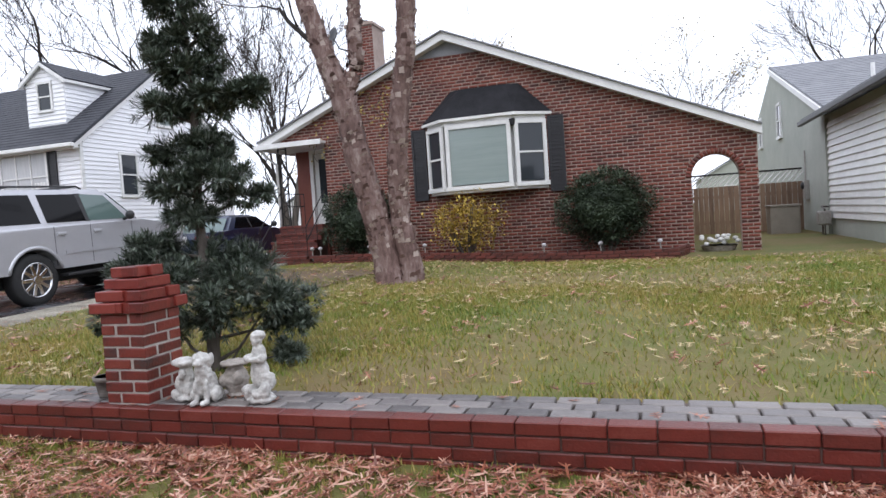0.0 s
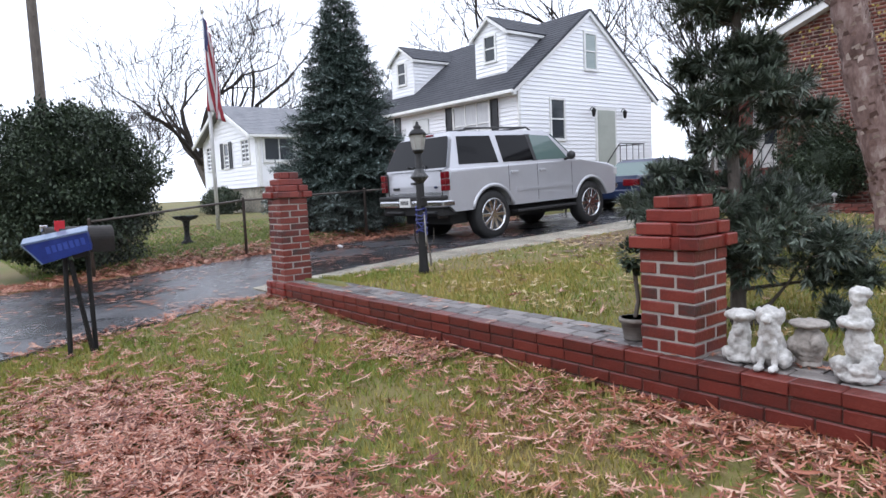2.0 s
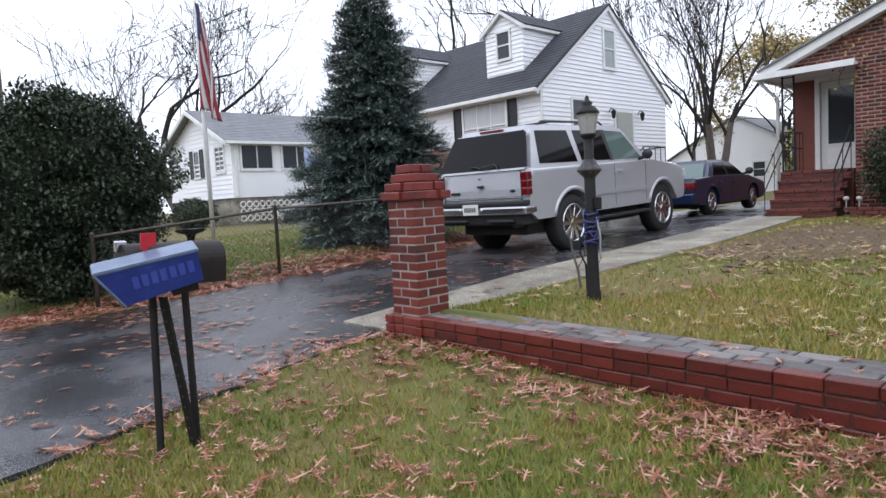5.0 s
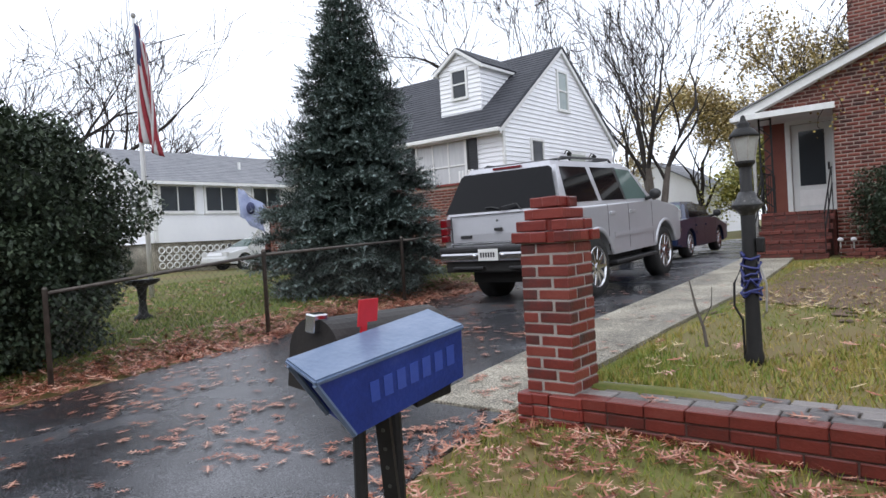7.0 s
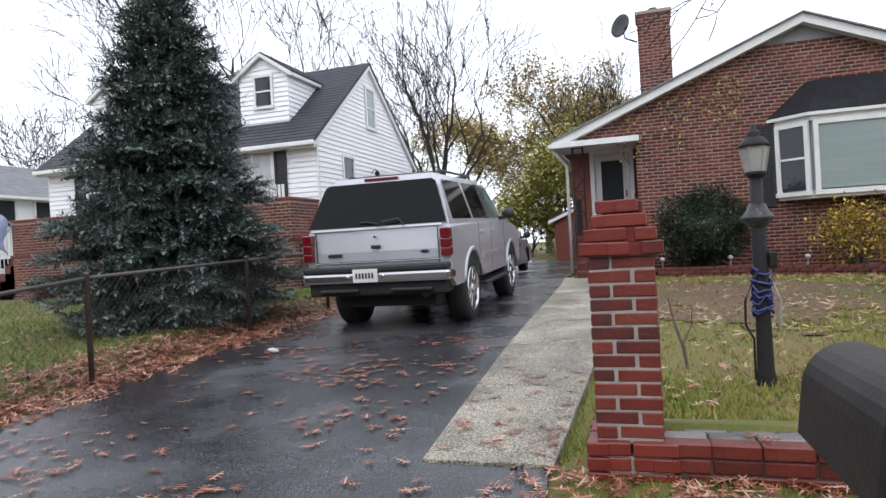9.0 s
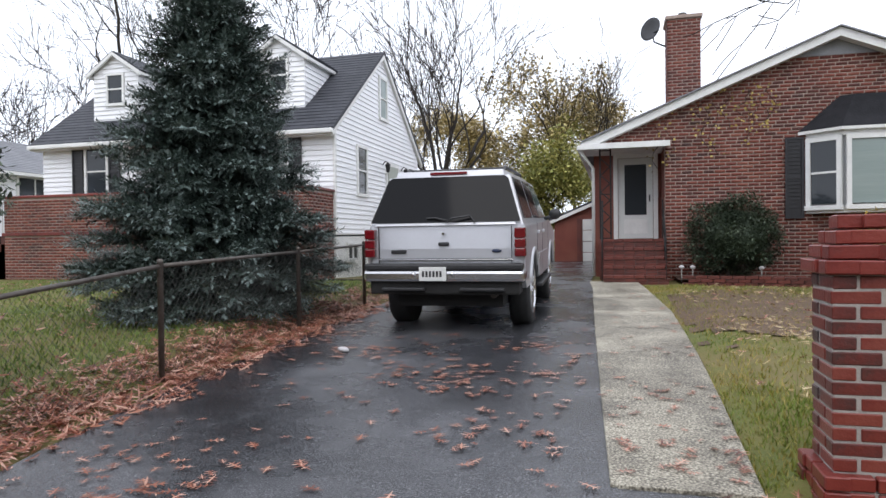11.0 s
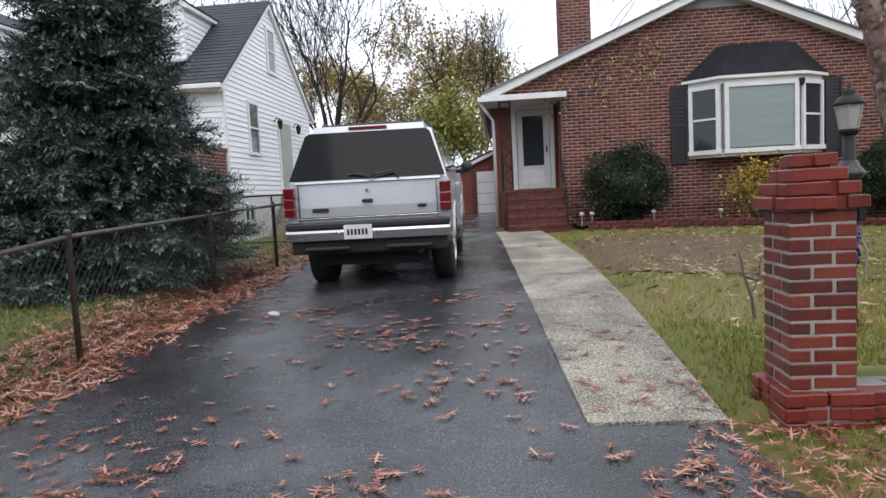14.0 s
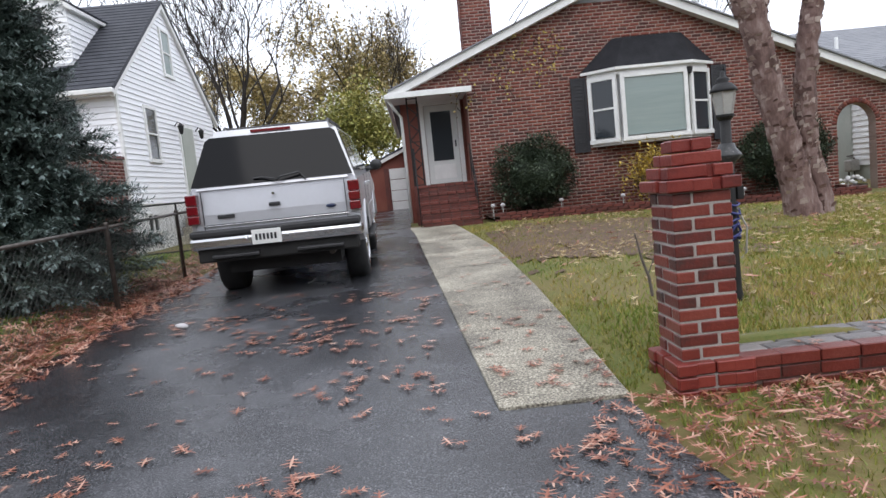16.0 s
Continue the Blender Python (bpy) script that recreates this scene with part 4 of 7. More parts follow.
def garage():
    g = thing("garage", "small brick garage with a white paneled door", "garage")
    part("body", bx(-10.8, -9.0, 25.2, 31, 0.3, 2.1), M_BRICKFAR, g)
    part("gable", prism(bmesh.new(), [(-10.8, 2.1), (-6.2, 2.1), (-8.5, 3.05)], "y", 25.2, 31), M_BRICKFAR, g)
    part("body_right", bx(-9.0, -6.2, 25.2, 31, 0.3, 2.2), M_BRICKFAR, g)
    for a, b in (((-11.0, 2.08), (-8.5, 3.12)), ((-8.5, 3.12), (-6.0, 2.08))):
        part("rake_board", prism(bmesh.new(), [(a[0], a[1] - 0.1), (b[0], b[1] - 0.1), (b[0], b[1] + 0.02), (a[0], a[1] + 0.02)], "y", 25.0, 25.2), M_TRIM, g)
    part("roof_edge", prism(bmesh.new(), [(-11.0, 2.1), (-8.5, 3.14), (-6.0, 2.1), (-6.0, 2.18), (-8.5, 3.22), (-11.0, 2.18)], "y", 25.0, 31.2), M_SHINGLE, g)
    for k in range(4):
        part("door_panel", bx(-9.75, -7.2, 25.12, 25.19, 0.5 + 0.42 * k, 0.9 + 0.42 * k, 0.01), M_TRIM, g)
    part("door_post", bx(-9.95, -9.78, 25.05, 25.2, 0.4, 2.2), M_STEP, g)
    return g


far_house()
right_house()
garage()


# stands for dangling birch twigs with small leaves, laid close to the gable
def hanging_twigs():
    t = thing("hanging_twigs", "sparse dangling yellow-leaved birch twigs set against the brick gable", "vine")
    rng, v, f = random.Random(12), [], []
    for k in range(11):
        x = rng.uniform(-7.9, -5.4)
        z1 = rake(x) - rng.uniform(0.1, 0.5)
        z0 = z1 - rng.uniform(0.5, 1.1)
        pts = [(x + 0.1 * math.sin(j * 1.3 + k), FY - 0.05 - 0.03 * (j % 2), z1 + (z0 - z1) * j / 6) for j in range(7)]
        part("stem", tube(bmesh.new(), pts, 0.006, 4), M_TWIG, t)
        for j in range(13):
            a = rng.choice(pts)
            p = Vector(a) + Vector((rng.uniform(-0.14, 0.14), rng.uniform(-0.08, 0.0), rng.uniform(-0.1, 0.1)))
            d = Vector((rng.uniform(-1, 1), rng.uniform(-1, 0.2), rng.uniform(-1, 0.4))).normalized() * 0.07
            u = Vector((d.z, 0.01, -d.x)) * 0.4
            b = len(v)
            v += [p, p + d * 0.5 + u, p + d, p + d * 0.5 - u]
            f.append((b, b + 1, b + 2, b + 3))
    raw("foliage", v, f, M_TWIGLEAF, t)["kind"] = "stuff"
    return t


M_TWIGLEAF = material("yellow_twig_leaves", [(0.1, (0.16, 0.12, 0.025)), (0.5, (0.34, 0.24, 0.05)), (0.9, (0.5, 0.4, 0.12))], 2.0, 0.5, bump=0, island=0.8)
hanging_twigs()


def distant_house(x, y, w, d, hgt, mat, label):
    h = thing("distant_house", label, "house", pose(x, y, 0.5))
    part("body", prism(bmesh.new(), [(-w / 2, 0), (w / 2, 0), (w / 2, hgt), (0, hgt + w * 0.28), (-w / 2, hgt)], "y", 0, d), mat, h)
    for s in (-1, 1):
        shingle_slope(h, M_SHINGLEG, (s * (w / 2 + 0.3), -0.3, hgt - 0.1), (s * (w / 2 + 0.3), d, hgt - 0.1), (0, d, hgt + w * 0.28), (0, -0.3, hgt + w * 0.28), 6)
    for u in (-w * 0.3, w * 0.12):
        window(h, lambda q, o, z: (q, -o, z), u, u + 0.9, 1.0, 2.1, 1, 2, 0.09)
    return h


distant_house(-22.5, 44, 9, 7, 2.6, M_SIDING, "distant white house with a gray roof behind the yards")
distant_house(-58, 34, 10, 8, 2.8, M_SIDING, "distant pale house beyond the bungalow")
distant_house(8, 60, 9, 8, 2.8, M_GREENWALL, "distant house behind the side yard")


# ---- vehicles ----
def paint(name, col, metal, rough=0.28):
    m = material(name, [(0.2, tuple(c * 0.9 for c in col)), (0.8, col)], 3, rough, metal, bump=0.0, coat=0.6)
    return m


M_SILVER = paint("silver_car_paint", (0.52, 0.525, 0.555), 0.3, 0.28)
M_BUMPER = paint("chromed_bumper", (0.5, 0.5, 0.52), 0.95, 0.2)
M_BLUECAR = paint("dark_blue_car_paint", (0.006, 0.016, 0.055), 0.0)
M_WHITECAR = paint("white_car_paint", (0.7, 0.71, 0.72), 0.0)
M_TINT = glass_like("tinted_car_glass", (0.005, 0.005, 0.006), 0.06, spec=0.16)
M_CLEARG = glass_like("pale_car_glass", (0.10, 0.15, 0.14), 0.06)
M_RUBBER = material("tyre_rubber", [(0.2, (0.01, 0.01, 0.01)), (0.8, (0.025, 0.025, 0.025))], 20, 0.7, bump=0.4)
M_CHROME = material("chrome", [(0.2, (0.55, 0.55, 0.56)), (0.8, (0.75, 0.75, 0.76))], 6, 0.16, 1.0, bump=0)
M_TRIMBLK = material("black_plastic", [(0.2, (0.014, 0.014, 0.015)), (0.8, (0.032, 0.032, 0.034))], 10, 0.5, bump=0.1)
M_TAIL = material("red_tail_lens", [(0.2, (0.085, 0.003, 0.006)), (0.8, (0.18, 0.007, 0.012))], 8, 0.15, bump=0, coat=0.7)
M_LAMPW = material("clear_lamp_lens", [(0.2, (0.5, 0.5, 0.5)), (0.8, (0.7, 0.7, 0.7))], 8, 0.12, bump=0)
M_PLATE = material("pale_plate", [(0.2, (0.62, 0.62, 0.6)), (0.8, (0.75, 0.75, 0.72))], 8, 0.4, bump=0)
M_CHASSIS = material("dark_underbody", [(0.2, (0.008, 0.008, 0.008)), (0.8, (0.02, 0.019, 0.018))], 8, 0.85, bump=0.2)


def arc_cut(c, r, zc, zb, n=10):
    """Points over a wheel, rear to front, for a body outline."""
    a0 = math.asin((zb - zc) / r)
    return [(c - r * math.cos(a0 + (math.pi - 2 * a0) * k / n), zc + r * math.sin(a0 + (math.pi - 2 * a0) * k / n)) for k in range(n + 1)]


def panel(bm, pts, place, o0, o1):
    lo, hi = [bm.verts.new(place(u, o0, z)) for u, z in pts], [bm.verts.new(place(u, o1, z)) for u, z in pts]
    bm.faces.new(lo), bm.faces.new(list(reversed(hi)))
    n = len(pts)
    for k in range(n):
        bm.faces.new((lo[k], lo[(k + 1) % n], hi[(k + 1) % n], hi[k]))
    return bm


def wheel(parent, x, y, r, zc, w, s, spokes):
    """Tyre with tread shoulders and a spoked rim facing outwards (s = side)."""
    def turned(prof, seg=28):
        bm = bmesh.new()
        rings = [[bm.verts.new((x + s * o, y + rr * math.cos(a), zc + rr * math.sin(a))) for a in (2 * math.pi * k / seg for k in range(seg))] for o, rr in prof]
        for a, b in zip(rings, rings[1:]):
            for k in range(seg):
                bm.faces.new((a[k], a[(k + 1) % seg], b[(k + 1) % seg], b[k]))
        bm.faces.new(rings[0]), bm.faces.new(rings[-1])
        return bm
    wh = new("wheel")
    wh.parent = parent
    part("tyre", turned([(-w, r * 0.62), (-w, r * 0.93), (-w * 0.85, r), (-w * 0.15, r), (0, r * 0.93), (0.005, r * 0.7), (-0.015, r * 0.62)]), M_RUBBER, wh, smooth=True)
    part("rim", turned([(-0.1, r * 0.1), (-0.1, r * 0.54), (-0.03, r * 0.6), (0.012, r * 0.63), (0.012, r * 0.67), (-0.02, r * 0.675)]), M_CHROME, wh, smooth=True)
    for k in range(spokes):
        a = 2 * math.pi * k / spokes
        bm = bx(0.05, r * 0.61, -r * 0.075, r * 0.075, -0.02, 0.02, 0.008)
        m = Matrix.Translation((x - s * 0.02, y, zc)) @ Matrix.Rotation(a, 4, "X") @ Matrix(((0, 0, s, 0), (1, 0, 0, 0), (0, 1, 0, 0), (0, 0, 0, 1)))
        bmesh.ops.transform(bm, matrix=m, verts=bm.verts)
        part("spoke", bm, M_CHROME, wh)
    bm = bmesh.new()
    tube(bm, [(x - s * 0.06, y, zc), (x + s * 0.012, y, zc)], 0.06, 14)
    part("hub_cap", bm, M_CHROME, wh)


def vehicle(name, label, m, paint_mat, P):
    """A car from its side outline: lower body, cabin, glass, wheels, lamps, trim."""
    c = thing(name, label, "car", m)
    L, hw, bz, rz = P["len"], P["hw"], P["belt"], P["roof"]
    yr, yf, wr, zb = P["rear_axle"], P["front_axle"], P["wheel"], P["sill"]
    ar = wr * P["arch"]
    wc = wr - P.get("drop", 0.0)
    out = P["tail"] + arc_cut(yr, ar, wc, zb) + arc_cut(yf, ar, wc, zb) + P["nose"]
    bm = bmesh.new()
    prism(bm, out, "x", -hw, hw)
    es = [e for e in bm.edges if abs(e.verts[0].co.x - e.verts[1].co.x) < 1e-6 and (e.verts[0].co.z + e.verts[1].co.z) / 2 > zb + 0.12 and not any(abs(math.hypot(v.co.y - q, v.co.z - wc) - ar) < 0.004 for v in e.verts for q in (yr, yf))]
    bmesh.ops.bevel(bm, geom=es, offset=P["round"], segments=4, affect="EDGES", profile=0.5)
    part("body", bm, paint_mat, c)
    # cabin, narrowing upwards
    (b0, b1), (t0, t1), bw, tw = P["cab_base"], P["cab_top"], P["cab_bw"], P["cab_tw"]
    bm = bmesh.new()
    lo = [bm.verts.new(p) for p in ((-bw, b0, bz - 0.02), (bw, b0, bz - 0.02), (bw, b1, bz - 0.02), (-bw, b1, bz - 0.02))]
    hi = [bm.verts.new(p) for p in ((-tw, t0, rz), (tw, t0, rz), (tw, t1, rz), (-tw, t1, rz))]
    bm.faces.new(lo), bm.faces.new(list(reversed(hi)))
    for k in range(4):
        bm.faces.new((lo[k], lo[(k + 1) % 4], hi[(k + 1) % 4], hi[k]))
    bmesh.ops.bevel(bm, geom=[e for e in bm.edges if max(e.verts[0].co.z, e.verts[1].co.z) > rz - 0.01], offset=0.07, segments=4, affect="EDGES")
    part("cabin", bm, paint_mat, c, smooth=False)
    H = rz - bz + 0.02
    kx = lambda z: (z - bz + 0.02) / H
    for s in (-1, 1):
        sidep = lambda u, o, z, s=s: (s * (bw + (tw - bw) * kx(z) + o), u, z)
        for k, (pts, mat) in enumerate(P["side_glass"]):
            part("side_window", panel(bmesh.new(), pts, sidep, -0.01, 0.006), M_TINT if mat == "t" else M_CLEARG, c)
        part("window_trim", panel(bmesh.new(), P["glass_band"], sidep, -0.01, 0.003), M_TRIMBLK, c)
        flat = lambda u, o, z, s=s: (s * (hw + o), u, z)
        for y0 in P["seams"]:
            part("door_seam", panel(bmesh.new(), [(y0 - 0.004, zb + 0.06), (y0 + 0.004, zb + 0.06), (y0 + 0.004, bz - 0.02), (y0 - 0.004, bz - 0.02)], flat, -0.01, 0.0025), M_TRIMBLK, c)
        for y0 in P["handles"]:
            hd = bx(s * hw - 0.012, s * hw + 0.03, y0 - 0.085, y0 + 0.085, bz - 0.17, bz - 0.12, 0.01)
            part("door_handle", hd, paint_mat, c)
        part("side_moulding", panel(bmesh.new(), [(yr + ar + 0.08, P["mould"]), (yf - ar - 0.08, P["mould"]), (yf - ar - 0.08, P["mould"] + 0.07), (yr + ar + 0.08, P["mould"] + 0.07)], flat, -0.01, 0.014), paint_mat, c)
        mx = s * (bw + 0.02)
        bm = ellipsoid(bmesh.new(), (mx + s * 0.13, P["mirror"] + 0.05, bz + 0.1), (0.095, 0.065, 0.085), 14)
        tube(bm, [(mx - s * 0.03, P["mirror"] + 0.06, bz + 0.03), (mx + s * 0.08, P["mirror"] + 0.05, bz + 0.06)], 0.03, 8)
        part("mirror", bm, M_TRIMBLK, c, smooth=True)
        for yy in (yr, yf):
            bm = tube(bmesh.new(), [(s * (hw - 0.012), q[0], q[1]) for q in arc_cut(yy, ar + 0.02, wc, zb + 0.02, 14)], P["flare"], 6)
            part("wheel_arch", bm, paint_mat, c, smooth=True)
            wheel(c, s * (hw - 0.03), yy, wr, wc, P["tyre_w"], s, P["spokes"])
        for z0, z1, x0, x1 in P["tail_lamp"]:
            part("tail_lamp", bx(min(s * x0, s * x1), max(s * x0, s * x1), -0.012, 0.1, z0, z1, 0.012), M_TAIL, c)
        part("headlamp", bx(min(s * (hw - 0.32), s * (hw + 0.004)), max(s * (hw - 0.32), s * (hw + 0.004)), L - 0.12, L + 0.004, P["lamp_z"], P["lamp_z"] + 0.16, 0.02), M_LAMPW, c)
    rear = lambda u, o, z: (u * (bw + (tw - bw) * kx(z)), b0 + (t0 - b0) * kx(z) - o, z)
    frontp = lambda u, o, z: (u * (bw + (tw - bw) * kx(z)), b1 + (t1 - b1) * kx(z) + o, z)
    part("rear_window", panel(bmesh.new(), [(-P["rw"], bz + 0.012), (P["rw"], bz + 0.012), (P["rw"] * 0.985, rz - 0.11), (P["rw"] * 0.93, rz - 0.075), (-P["rw"] * 0.93, rz - 0.075), (-P["rw"] * 0.985, rz - 0.11)], rear, -0.01, 0.008), M_TINT if P.get("dark_rear") else M_CLEARG, c)
    part("windscreen", panel(bmesh.new(), [(-0.93, bz + 0.03), (0.93, bz + 0.03), (0.93, rz - 0.08), (-0.93, rz - 0.08)], frontp, -0.01, 0.008), M_CLEARG, c)
    part("underbody", bx(-hw + P["tyre_w"] + 0.04, hw - P["tyre_w"] - 0.04, 0.3, L - 0.25, wr * 0.62, zb + 0.32), M_CHASSIS, c)
    bb = P["bumper"]
    part("rear_bumper", bx(-hw - 0.005, hw + 0.005, -0.09, 0.2, bb[0], bb[1], 0.035), P["bumper_mat"], c)
    part("front_bumper", bx(-hw + 0.01, hw - 0.01, L - 0.15, L + 0.06, bb[0], bb[1], 0.05), P["bumper_mat"], c)
    pz = P["plate_z"]
    py = P["plate_y"]
    pl = part("number_plate", bx(P["plate_x"] - 0.155, P["plate_x"] + 0.155, py - 0.012, py, pz, pz + 0.155, 0.004), M_PLATE, c)
    for k in range(6):
        part("plate_bar", bx(P["plate_x"] - 0.118 + 0.04 * k, P["plate_x"] - 0.094 + 0.04 * k, py - 0.0155, py - 0.011, pz + 0.045, pz + 0.11), M_BLACK, pl)
    return c


SUV = dict(len=4.72, hw=0.915, belt=1.235, roof=1.85, drop=0.06, rear_axle=1.1, front_axle=3.85, wheel=0.43, sill=0.5, arch=1.17, round=0.075,
           tail=[(0.06, 0.95), (0.05, 0.62), (0.2, 0.5)], nose=[(4.57, 0.52), (4.7, 0.62), (4.73, 0.93), (4.67, 1.08), (4.45, 1.15), (3.55, 1.24), (0.1, 1.235)],
           cab_base=(0.06, 3.56), cab_top=(0.34, 2.85), cab_bw=0.89, cab_tw=0.7,
           side_glass=[([(0.36, 1.28), (1.3, 1.28), (1.24, 1.76), (0.46, 1.76)], "t"), ([(1.42, 1.28), (2.22, 1.28), (2.16, 1.76), (1.39, 1.76)], "t"), ([(2.3, 1.28), (3.2, 1.28), (2.8, 1.73), (2.26, 1.76)], "c")],
           glass_band=[(2.2, 1.27), (2.32, 1.27), (2.28, 1.77), (2.14, 1.77)], seams=(1.5, 2.26, 3.25), handles=(1.64, 2.4), mould=0.74, mirror=3.05, flare=0.035, tyre_w=0.25, spokes=10,
           tail_lamp=[(0.86, 0.955, 0.805, 0.925), (0.96, 1.06, 0.805, 0.925), (1.065, 1.18, 0.805, 0.925)], lamp_z=0.88, rw=0.985, dark_rear=True, bumper=(0.585, 0.715), bumper_mat=M_BUMPER, plate_z=0.6, plate_y=-0.098, plate_x=-0.1)
suv = vehicle("suv", "silver four-door sport utility vehicle parked on the wet driveway", pose(-10.37, 7.0, 0.365, 1.9, 0, 1.4), M_SILVER, SUV)


def suv_details(c):
    part("bumper_pad", bx(-0.905, 0.905, -0.1, 0.06, 0.716, 0.79, 0.02), M_TRIMBLK, c)
    part("rear_valance", bx(-0.86, 0.86, -0.03, 0.3, 0.44, 0.6, 0.02), M_CHASSIS, c)
    part("tailgate_seam", bx(-0.76, 0.76, 0.035, 0.06, 0.836, 0.842), M_TRIMBLK, c)
    part("tailgate_strip", bx(-0.78, 0.78, 0.03, 0.06, 0.822, 0.834, 0.004), M_CHROME, c)
    for x in (-0.768, 0.768):
        part("tailgate_seam", bx(x - 0.003, x + 0.003, 0.035, 0.06, 0.79, 1.2), M_TRIMBLK, c)
    part("tailgate_handle", bx(-0.06, 0.06, 0.02, 0.06, 0.985, 1.025, 0.01), M_TRIMBLK, c)
    part("lock", tube(bmesh.new(), [(0, 0.02, 1.12), (0, 0.06, 1.12)], 0.016, 10), M_CHROME, c)
    part("badge", bx(-0.62, -0.44, 0.035, 0.06, 0.9, 0.94, 0.006), M_TRIMBLK, c)
    bm = ellipsoid(bmesh.new(), (0.6, 0.048, 0.925), (0.055, 0.012, 0.022), 12)
    part("badge", bm, M_BLUECAR, c)
    part("wiper", tube(bmesh.new(), [(0.05, 0.04, 1.25), (0.1, 0.02, 1.29), (0.3, 0.05, 1.32), (0.36, 0.05, 1.24)], 0.012, 6), M_TRIMBLK, c)
    part("wiper", tube(bmesh.new(), [(0.05, 0.02, 1.27), (-0.1, 0.06, 1.3), (-0.2, 0.07, 1.295)], 0.01, 6), M_TRIMBLK, c)
    part("brake_lamp", bx(-0.22, 0.22, 0.345, 0.42, 1.80, 1.835, 0.008), M_TAIL, c)
    for s in (-1, 1):
        part("roof_rail", tube(bmesh.new(), [(s * 0.6, 0.7, 1.85), (s * 0.6, 0.8, 1.905), (s * 0.6, 2.35, 1.905), (s * 0.6, 2.45, 1.85)], 0.018, 8), M_TRIMBLK, c)
        part("running_board", bx(s * 0.86 - 0.1, s * 0.86 + 0.1, 1.65, 3.3, 0.36, 0.41, 0.015), M_TRIMBLK, c)
        part("bumper_step", bx(s * 0.45 - 0.25, s * 0.45 + 0.25, -0.1, 0.1, 0.485, 0.52, 0.01), M_TRIMBLK, c)
        part("plate_lamp", ellipsoid(bmesh.new(), (s * 0.22 - 0.1, -0.1, 0.67), (0.025, 0.015, 0.025), 8), M_CHROME, c)
    part("roof_bar", tube(bmesh.new(), [(-0.6, 1.0, 1.9), (0.6, 1.0, 1.9)], 0.018, 8), M_TRIMBLK, c)
    part("roof_bar", tube(bmesh.new(), [(-0.6, 2.3, 1.9), (0.6, 2.3, 1.9)], 0.018, 8), M_TRIMBLK, c)
    part("tow_bar", bx(-0.35, 0.35, 0.1, 0.2, 0.42, 0.5, 0.01), M_CHASSIS, c)
    part("exhaust", tube(bmesh.new(), [(0.55, 0.1, 0.42), (0.55, 0.9, 0.42)], 0.035, 10), M_RUST, c)
    part("spare_wheel", ellipsoid(bmesh.new(), (0.0, 0.75, 0.42), (0.33, 0.33, 0.09), 18), M_RUBBER, c, smooth=True)
    part("rear_axle", tube(bmesh.new(), [(-0.7, 1.1, 0.38), (0.7, 1.1, 0.38)], 0.06, 8), M_CHASSIS, c)
    return c


suv_details(suv)
SEDAN = dict(len=4.2, hw=0.83, belt=0.84, roof=1.24, rear_axle=0.95, front_axle=3.4, wheel=0.3, sill=0.24, arch=1.15, round=0.06,
             tail=[(0.04, 0.7), (0.03, 0.45), (0.15, 0.28)], nose=[(4.05, 0.28), (4.18, 0.42), (4.2, 0.58), (4.1, 0.68), (3.1, 0.84), (0.95, 0.86), (0.08, 0.84)],
             cab_base=(0.75, 3.2), cab_top=(1.3, 2.35), cab_bw=0.76, cab_tw=0.58,
             side_glass=[([(1.2, 0.88), (2.0, 0.88), (1.96, 1.18), (1.5, 1.18)], "t"), ([(2.06, 0.88), (2.95, 0.88), (2.45, 1.18), (2.02, 1.18)], "t")],
             glass_band=[(1.98, 0.87), (2.08, 0.87), (2.04, 1.19), (1.94, 1.19)], seams=(1.3, 2.04, 3.05), handles=(1.4, 2.2), mould=0.5, mirror=2.85, flare=0.02, tyre_w=0.2, spokes=8,
             tail_lamp=[(0.6, 0.76, 0.42, 0.835)], lamp_z=0.55, rw=0.9, dark_rear=False, bumper=(0.3, 0.52), bumper_mat=M_BLUECAR, plate_z=0.62, plate_y=0.035, plate_x=0.0)
vehicle("sedan", "dark blue four-door sedan parked ahead of the silver vehicle", pose(-11.05, 13.35, 0.535, 0.8, 0, 2.5), M_BLUECAR, SEDAN)
SEDAN2 = dict(SEDAN, bumper_mat=M_WHITECAR)
vehicle("white_car", "white sedan parked in the neighbour's drive", pose(-27.6, 17.7, 0.55, 0, 0, 180), M_WHITECAR, SEDAN2)


# ---- vegetation ----
def frame_of(d):
    d = d.normalized()
    u = d.cross(Vector((0, 0, 1)) if abs(d.z) < 0.9 else Vector((1, 0, 0))).normalized()
    return d, u, d.cross(u)


